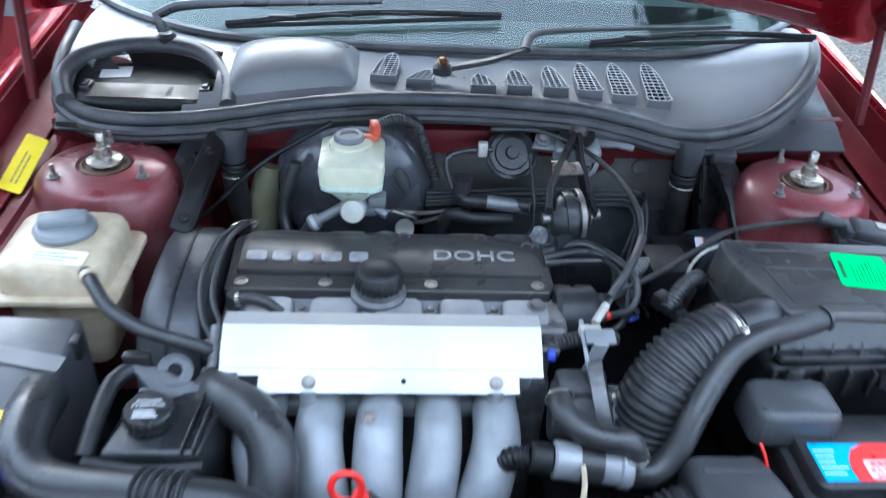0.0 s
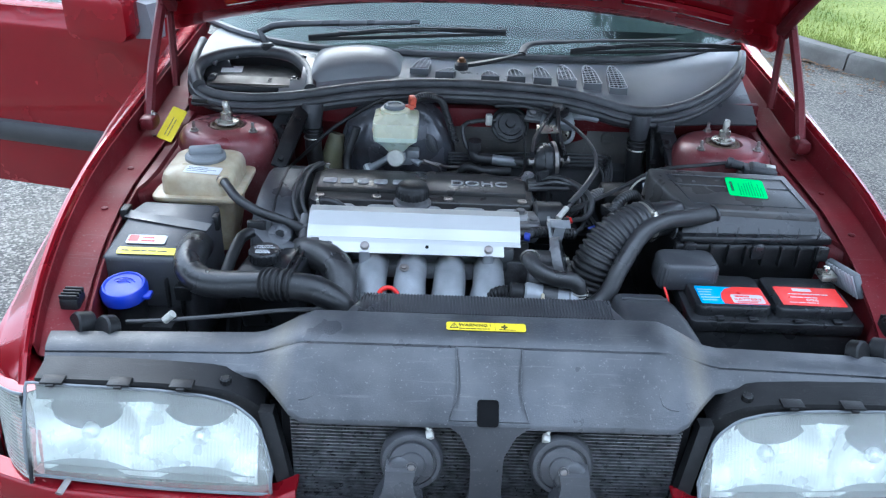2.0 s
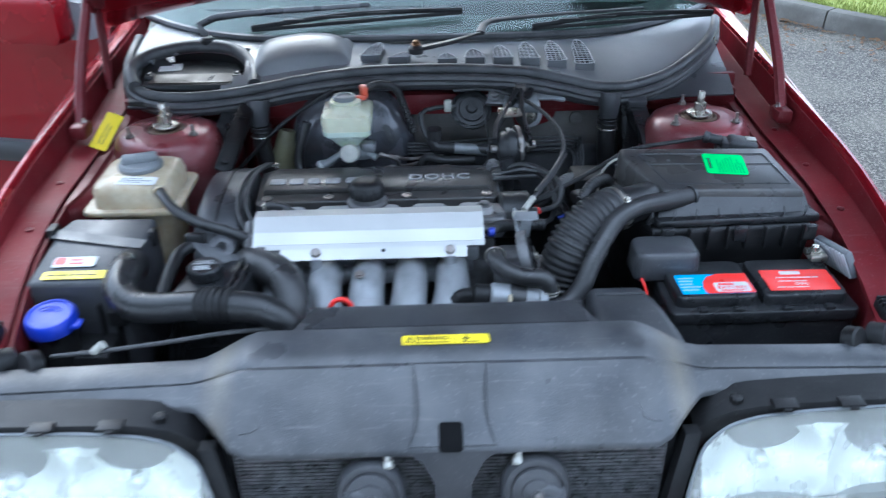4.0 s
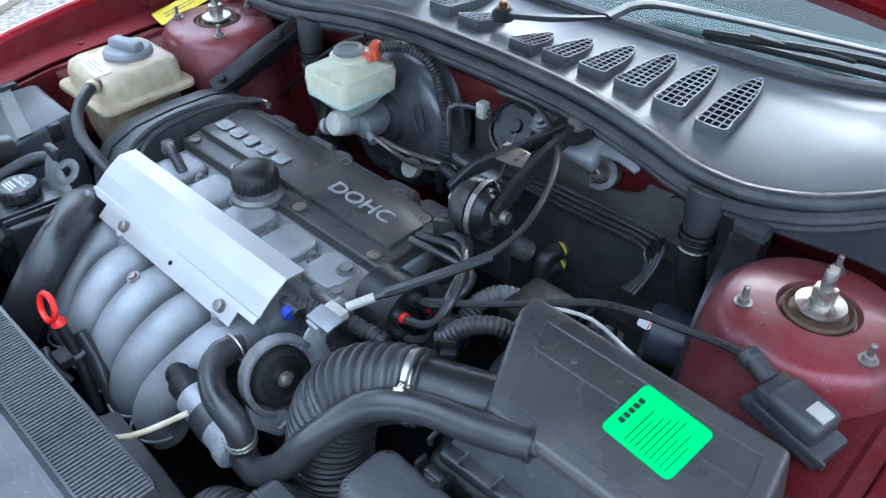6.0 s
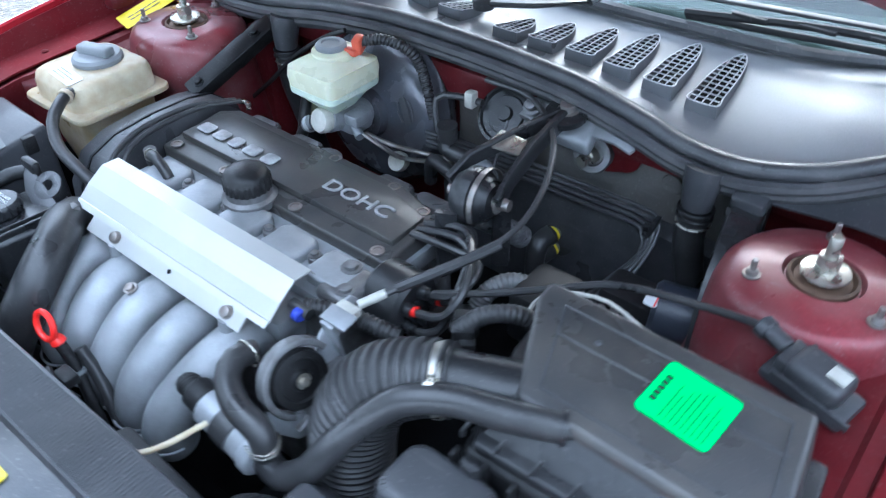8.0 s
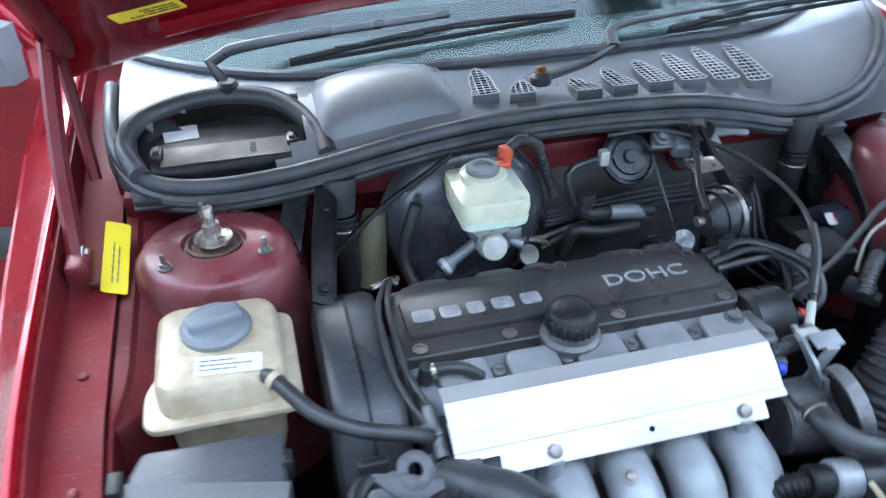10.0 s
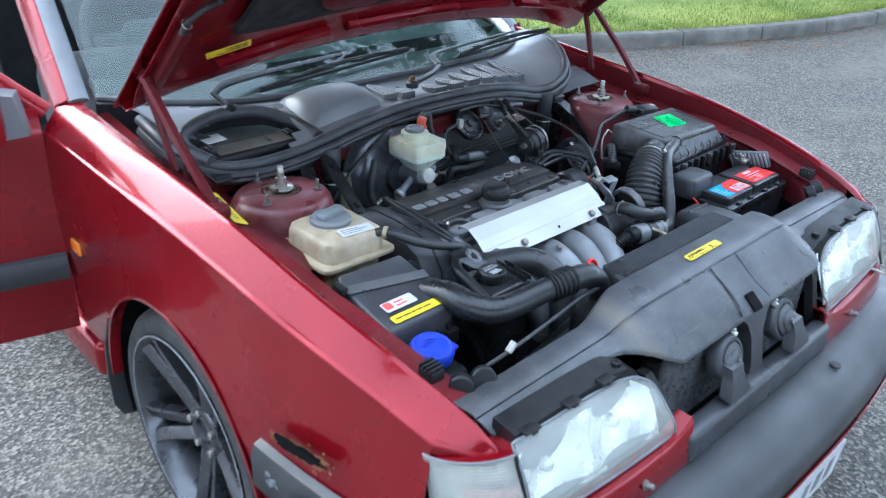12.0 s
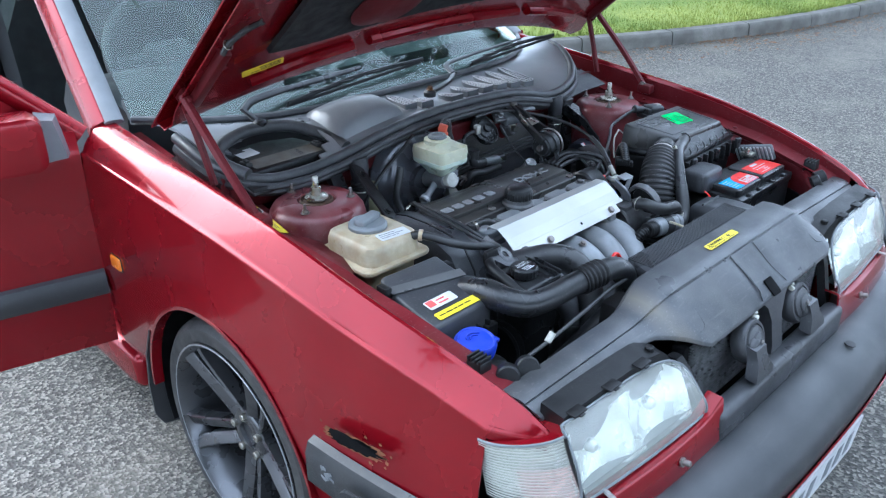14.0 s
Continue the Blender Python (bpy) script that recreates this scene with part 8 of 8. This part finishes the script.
part("lead", tube([(0.554, -0.113, 0.848), (0.50, -0.11, 0.838), (0.40, -0.135, 0.835), (0.34, -0.17, 0.822), (0.27, -0.205, 0.80), (0.20, -0.225, 0.775)], 0.0045, 8), "rubber", coil, "black high-tension lead")
# filter canister, plugs and white hose behind the box
canister = thing("fuel_filter", (0.42, -0.05, 0.68), "dark blue-black canister with a white sticker", "canister")
part("can", cyl((0.398, -0.024, 0.720), (0.480, 0.004, 0.712), 0.038, n=28, bev=0.006), "navy", canister)
cm = on(Vector((0.408, -0.0205, 0.7195)) + Vector((-0.10, -0.55, 0.83)).normalized() * 0.0365, (0.05, -0.55, 0.83), (0.085, 0.025, -0.03))
part("sticker", plate(cm, 0.018, 0.022), "white", canister, "small white sticker")
part("red_print", plate(cm @ Matrix.Translation((0.006, 0, 0.0007)), 0.002, 0.02, 0.0003, 0.0008), "red", canister)
part("white_hose", tube([(0.318, -0.205, 0.775), (0.325, -0.195, 0.808), (0.340, -0.186, 0.826), (0.362, -0.180, 0.835), (0.400, -0.160, 0.828), (0.45, -0.15, 0.80)], 0.0024, 8), "whiteplastic", canister, "thin white plastic hose")
part("cap_hose", tube([(0.272, -0.272, 0.79), (0.295, -0.25, 0.812), (0.325, -0.225, 0.812), (0.35, -0.20, 0.78)], 0.0105, 12, rib=(0.0012, 0.006)), "rubber", canister, "thick black loom")
part("sensor", join(box((0.275, -0.26, 0.79), (0.026, 0.04, 0.022), 0.004, rot=(0, 0, 35)), box((0.29, -0.275, 0.782), (0.02, 0.016, 0.016), 0.003, rot=(0, 0, 35))), "matt", canister)
part("block", join(box((0.38, -0.02, 0.70), (0.10, 0.06, 0.07), 0.01), box((0.31, -0.14, 0.75), (0.07, 0.08, 0.08), 0.012)), "matt", canister)

loom_plug = part("loom_plug", join(box((0.236, -0.206, 0.735), (0.030, 0.036, 0.030), 0.004, rot=(30, -10, 25)), *[box((0.226 + 0.010 * k, -0.222, 0.745), (0.004, 0.018, 0.006), 0.001, rot=(30, -10, 25)) for k in range(3)]), "matt", canister, "black multi-pin connector")
part("plug_lock", box((0.246, -0.222, 0.732), (0.018, 0.010, 0.008), 0.002, rot=(30, -10, 25)), "blue", loom_plug, "bright blue locking tab")
part("plug_elbow", tube([(0.240, -0.192, 0.750), (0.246, -0.175, 0.768), (0.262, -0.155, 0.778), (0.284, -0.140, 0.772), (0.300, -0.130, 0.745)], 0.0115, 12, rib=(0.0014, 0.006)), "tape", loom_plug, "grey ribbed loom elbow")
# ---- coolant tank ----
coolant = thing("coolant_tank", (-0.577, -0.19, 0.62), "yellowed plastic coolant tank with a grey screw cap", "coolant tank")
part("tank", join(loft([[(-0.577 + k * px, -0.197 + k * py, z) for px, py in rounded(-0.074, -0.078, 0.074, 0.078, 0.028, 5)] for z, k in ((0.797, 1.0), (0.825, 0.99), (0.837, 0.94), (0.8425, 0.84), (0.8435, 0.5))]), prism(rounded(-0.668, -0.288, -0.487, -0.108, 0.02, 4), 0.787, 0.798, 0.004), loft([[(-0.577 + k * px, -0.197 + k * py, z) for px, py in rounded(-0.074, -0.078, 0.074, 0.078, 0.028, 5)] for z, k in ((0.66, 0.72), (0.72, 0.88), (0.788, 0.92))])), "cream", coolant)
part("cap", join(lathe([(0.040, 0), (0.042, 0.003), (0.042, 0.012), (0.038, 0.017), (0.033, 0.018), (0, 0.019)], (-0.577, -0.182, 0.838), n=40), box((-0.577, -0.182, 0.860), (0.066, 0.026, 0.018), 0.006, 3, rot=(0, 0, 15))), "greycap", coolant, "grey plastic screw cap")
part("sticker", plate(on((-0.565, -0.249, 0.8442), (0, -0.1, 1), (1, -0.1, 0)), 0.075, 0.028), "white", coolant, "pale faded sticker")
part("sticker_print", bars(on((-0.565, -0.249, 0.8452), (0, -0.1, 1), (1, -0.1, 0)), 0.066, 0.02, 3, 0.5, seed=21), "greycap", coolant)
part("overflow_hose", tube([(-0.533, -0.255, 0.824), (-0.520, -0.275, 0.836), (-0.500, -0.305, 0.832), (-0.478, -0.330, 0.822), (-0.434, -0.350, 0.806), (-0.385, -0.354, 0.790), (-0.350, -0.350, 0.770)], 0.0095, 10), "rubber", coolant, "black rubber overflow hose")
part("hose_tie", lathe([(0.0125, -0.004), (0.0125, 0.004)], (-0.516, -0.281, 0.8355), (0.6, -0.8, -0.1), 14), "cream", coolant)

# ---- control box, washer filler, cooling duct ----
ecu = thing("control_box", (-0.60, -0.42, 0.6), "dusty black plastic control unit box with stickers", "control box")
ecu_poly = [(-0.690, -0.500), (-0.535, -0.500), (-0.520, -0.470), (-0.515, -0.325), (-0.665, -0.320), (-0.680, -0.35)]
part("case", prism(ecu_poly, 0.58, 0.80, 0.008, 3, top=lambda x, y: 0.778 + 0.16 * (y + 0.5) * (1 if y > -0.49 else 0.0)), "faded", ecu)
part("tape", plate(on((-0.60, -0.388, 0.7985), (0, -0.16, 1), (1, -0.22, 0)), 0.17, 0.024, 0.0012, 0.003), "tape", ecu, "grey strap across the lid")
pk = on((-0.622, -0.447, 0.7886), (0, -0.16, 1), (1, 0, 0))
part("pink_sticker", plate(pk, 0.072, 0.026), "white", ecu, "white and red service sticker")
part("pink_print", join(plate(pk @ Matrix.Translation((-0.024, 0.002, 0.0008)), 0.018, 0.018, 0.0003, 0.002), bars(pk @ Matrix.Translation((0.012, 0.0, 0.0008)), 0.042, 0.018, 2, 0.9, seed=31)), "redink", ecu)
yl = on((-0.606, -0.481, 0.7834), (0, -0.16, 1), (1, 0, 0))
part("yellow_sticker", plate(yl, 0.118, 0.020), "yellow", ecu, "yellow warning sticker")
part("yellow_print", bars(yl @ Matrix.Translation((0, 0, 0.0008)), 0.106, 0.006, 1, 0.9, seed=33), "ink", ecu)
part("clip", box((-0.688, -0.36, 0.80), (0.016, 0.03, 0.022), 0.003), "matt", ecu)
part("clip", box((-0.515, -0.36, 0.785), (0.012, 0.02, 0.03), 0.002), "matt", ecu)
part("case_rib", join(*[box((x, -0.505, 0.68), (0.006, 0.012, 0.12), 0.002) for x in (-0.63, -0.575, -0.55)], box((-0.545, -0.508, 0.715), (0.03, 0.016, 0.03), 0.003)), "matt", ecu)
duct = thing("cooling_duct", (-0.4, -0.56, 0.65), "bent black plastic cooling duct across the bay", "duct")
part("pipe", tube([(-0.535, -0.432, 0.770), (-0.530, -0.480, 0.782), (-0.522, -0.528, 0.780), (-0.494, -0.560, 0.774), (-0.45, -0.574, 0.776), (-0.40, -0.586, 0.786), (-0.372, -0.595, 0.793)], [0.030, 0.029, 0.027, 0.0255, 0.0245, 0.0235, 0.023], 20), "plastic", duct, "smooth black pipe")
part("bellows", tube([(-0.374, -0.594, 0.792), (-0.345, -0.602, 0.797), (-0.322, -0.606, 0.798)], 0.0245, 20, rib=(0.0045, 0.0095)), "matt", duct, "ribbed joint")
part("elbow", tube([(-0.325, -0.606, 0.798), (-0.282, -0.610, 0.793), (-0.248, -0.613, 0.770), (-0.232, -0.614, 0.730), (-0.228, -0.612, 0.67)], 0.024, 20), "plastic", duct, "smooth black elbow")
washer = thing("washer_tank", (-0.612, -0.56, 0.6), "black washer bottle neck with a bright blue cap", "washer bottle")
part("neck", join(cyl((-0.640, -0.548, 0.55), (-0.635, -0.545, 0.728), 0.034, n=24), box((-0.60, -0.53, 0.62), (0.10, 0.08, 0.12), 0.015)), "matt", washer)
part("cap", join(lathe([(0.036, 0), (0.040, 0.003), (0.041, 0.020), (0.036, 0.028), (0.033, 0.0285), (0.031, 0.026), (0, 0.027)], (-0.635, -0.548, 0.728), (0.05, -0.12, 1), 40), box((-0.594, -0.557, 0.738), (0.02, 0.022, 0.008), 0.003)), "blue", washer, "bright blue plastic cap")
wmx = on((-0.634, -0.552, 0.7562), (0.05, -0.12, 1), (1, 0, 0))
part("cap_relief", join(*[tube([wmx @ Vector((r * math.cos(a), r * math.sin(a) * 0.9, 0)) for a in (math.pi * (0.15 + 0.7 * k / 8) for k in range(9))], 0.0012, 5) for r in (0.012, 0.020)]), "blue", washer)

# ---- power steering tank ----
ps = thing("steering_fluid_tank", (-0.40, -0.47, 0.6), "black power steering fluid tank with a lettered cap", "fluid tank")
part("tank", join(prism([(-0.448, -0.520), (-0.335, -0.520), (-0.318, -0.44), (-0.345, -0.415), (-0.43, -0.415)], 0.62, 0.768, 0.008, 3, grow=-0.1), box((-0.335, -0.47, 0.772), (0.004, 0.10, 0.01), 0.001, rot=(0, 0, -6)), box((-0.348, -0.47, 0.772), (0.003, 0.10, 0.01), 0.001, rot=(0, 0, -6))), "plastic", ps)
part("cap", join(lathe([(0.026, 0), (0.0285, 0.003), (0.0285, 0.018), (0.026, 0.021), (0, 0.0215)], (-0.400, -0.470, 0.769), n=60, wave=lambda a, r, h: 1 + (0.03 * math.cos(20 * a) if r > 0.028 else 0)), cyl((-0.400, -0.470, 0.76), (-0.400, -0.470, 0.772), 0.024)), "plastic", ps, "black ribbed cap with white print")
pm2 = on((-0.400, -0.470, 0.7907), (0, 0, 1), (1, 0.05, 0))
words("lettering", "POWER\nSTEERING", pm2 @ Matrix.Translation((0, 0.007, 0)), 0.0068, "white", ps, 0.0002, 0.037)
part("cap_print", bars(pm2 @ Matrix.Translation((0.001, -0.010, 0)), 0.032, 0.014, 3, 0.9, seed=41), "white", ps)
part("clamp_bar", join(tube([(-0.462, -0.52, 0.762), (-0.458, -0.47, 0.778), (-0.452, -0.425, 0.788), (-0.435, -0.405, 0.790)], 0.011, 10), box((-0.428, -0.40, 0.797), (0.035, 0.014, 0.03), 0.005), tube([(-0.462, -0.525, 0.76), (-0.40, -0.53, 0.752), (-0.33, -0.525, 0.752)], 0.009, 8)), "matt", ps, "black clamp bar")
bp_ = on((-0.385, -0.402, 0.784), (0.25, -0.55, 0.8), (1, 0.2, 0))
part("hole_plate", prism(sector(0.0085, 0.022, -180, 179.9, 20), 0, 0.004, 0.0008, m=bp_), "faded", ps, "black bracket eye")
part("hole_plate_arm", prism([(0.016, -0.014), (0.05, -0.03), (0.055, -0.05), (0.02, -0.05), (-0.03, -0.02), (-0.05, 0.008), (-0.045, 0.016), (-0.02, 0.006)], -0.001, 0.0035, 0.0008, m=bp_), "faded", ps, "black bracket arm")
part("pulley", join(lathe([(0.012, -0.02), (0.05, -0.02), (0.052, -0.014), (0.046, -0.006), (0.052, 0.002), (0.05, 0.008), (0.02, 0.010), (0, 0.010)], (-0.465, -0.47, 0.62), (-1, 0, 0), 32), box((-0.40, -0.47, 0.60), (0.10, 0.10, 0.12), 0.02)), "inner", ps)

# ---- radiator hose ----
rad_hose = thing("radiator_hose", (-0.30, -0.5, 0.6), "thick black rubber radiator hose", "hose")
part("hose", tube([(-0.345, -0.395, 0.745), (-0.320, -0.425, 0.758), (-0.284, -0.455, 0.764), (-0.258, -0.495, 0.752), (-0.256, -0.535, 0.712), (-0.278, -0.57, 0.645), (-0.305, -0.60, 0.56)], 0.029, 20), "rubber", rad_hose)
part("clamp", join(lathe([(0.028, -0.005), (0.028, 0.005)], (-0.333, -0.41, 0.749), (0.6, -0.8, 0.1), 28), cyl((-0.350, -0.385, 0.742), (-0.335, -0.41, 0.748), 0.023, n=20), box((-0.318, -0.405, 0.776), (0.016, 0.012, 0.01), 0.002)), "alloy_dull", rad_hose, "worn metal hose clamp")
part("hose_print", bars(on((-0.276, -0.478, 0.7895), (-0.2, -0.2, 1), (0.45, -0.85, -0.2)), 0.035, 0.004, 1, 0.9, seed=51), "greycap", rad_hose)
part("lower_hose", tube([(-0.26, -0.62, 0.70), (-0.285, -0.60, 0.66), (-0.33, -0.57, 0.60), (-0.37, -0.52, 0.52)], 0.028, 16), "rubber", rad_hose, "black rubber lower hose")

# ---- dipstick, thin cables, small clutter ----
dip = thing("dipstick", (-0.18, -0.54, 0.6), "red plastic dipstick loop on its tube", "dipstick")
part("loop", join(tube([(-0.168 + 0.017 * math.cos(a) + 0.004 * math.sin(a), -0.545 + 0.006 * math.sin(a), 0.742 + 0.016 * math.sin(a) - 0.006 * math.cos(a)) for a in (2 * math.pi * k / 16 for k in range(16))], 0.0042, 8, closed=True), lathe([(0.005, 0), (0.009, 0.006), (0.0105, 0.012), (0.0075, 0.014)], (-0.156, -0.543, 0.732), (0.35, 0.05, -1), 16)), "red", dip, "bright red plastic loop")
part("stem", tube([(-0.152, -0.543, 0.722), (-0.138, -0.541, 0.69), (-0.118, -0.545, 0.65), (-0.10, -0.55, 0.60)], 0.0075, 12), "matt", dip, "black dipstick tube")
part("stem_tie", lathe([(0.0105, 0), (0.0105, 0.005)], (-0.134, -0.541, 0.681), (0.35, 0, -1), 12), "greycap", dip)
part("tube_sleeve", tube([(-0.145, -0.525, 0.70), (-0.118, -0.525, 0.66), (-0.08, -0.535, 0.60)], 0.009, 10), "rubber", dip)
wire = thing("pull_cable", (-0.45, -0.64, 0.7), "thin black bonnet release cable with a white ferrule", "cable")
part("cable", tube([(-0.60, -0.640, 0.737), (-0.52, -0.640, 0.745), (-0.42, -0.635, 0.755), (-0.33, -0.63, 0.765), (-0.24, -0.63, 0.77)], 0.004, 8), "rubber", wire)
part("ferrule", cyl((-0.535, -0.640, 0.743), (-0.520, -0.640, 0.757), 0.007, n=12), "whiteplastic", wire)
tie = thing("yellowed_hose", (0.0, -0.58, 0.7), "thin yellowed plastic hose near the radiator", "hose")
part("tube", tube([(0.060, -0.622, 0.755), (0.076, -0.605, 0.746), (0.097, -0.573, 0.740), (0.108, -0.540, 0.740), (0.112, -0.512, 0.738)], 0.0034, 8), "cream", tie)
fan = thing("fan_shroud", (-0.05, -0.64, 0.5), "black plastic fan shroud behind the radiator", "fan shroud")
part("shroud", join(box((-0.02, -0.640, 0.60), (0.60, 0.07, 0.26), 0.012), prism([(0.0, -0.612), (0.20, -0.612), (0.225, -0.565), (0.012, -0.555), (0.005, -0.58)], 0.56, 0.702, 0.006)), "matt", fan)
part("undertray", box((-0.02, -0.545, 0.47), (0.52, 0.14, 0.02), 0.004), "inner", fan, "dark undertray below the fan")
part("red_wire", tube([(-0.185, -0.600, 0.69), (-0.172, -0.588, 0.703), (-0.150, -0.585, 0.700), (-0.140, -0.592, 0.675), (-0.15, -0.60, 0.64)], 0.0022, 6), "red", fan, "thin red wire")
part("loom", join(tube([(-0.14, -0.58, 0.70), (-0.12, -0.575, 0.72), (-0.10, -0.58, 0.715), (-0.08, -0.57, 0.69)], 0.005, 8), box((-0.10, -0.565, 0.712), (0.03, 0.02, 0.016), 0.004)), "matt", fan)
sticker = thing("tower_sticker", (-0.66, 0.02, 0.86), "long yellow sticker on the inner wing", "sticker")
sm = on((-0.7055, 0.010, 0.8425), (0.42, -0.18, 0.88), (0.02, 1, 0.2))
part("sheet", plate(sm, 0.135, 0.034), "yellow", sticker)
part("print", bars(sm @ Matrix.Translation((0, 0, 0.0008)), 0.10, 0.014, 2, 0.5, seed=61), "kerb", sticker)
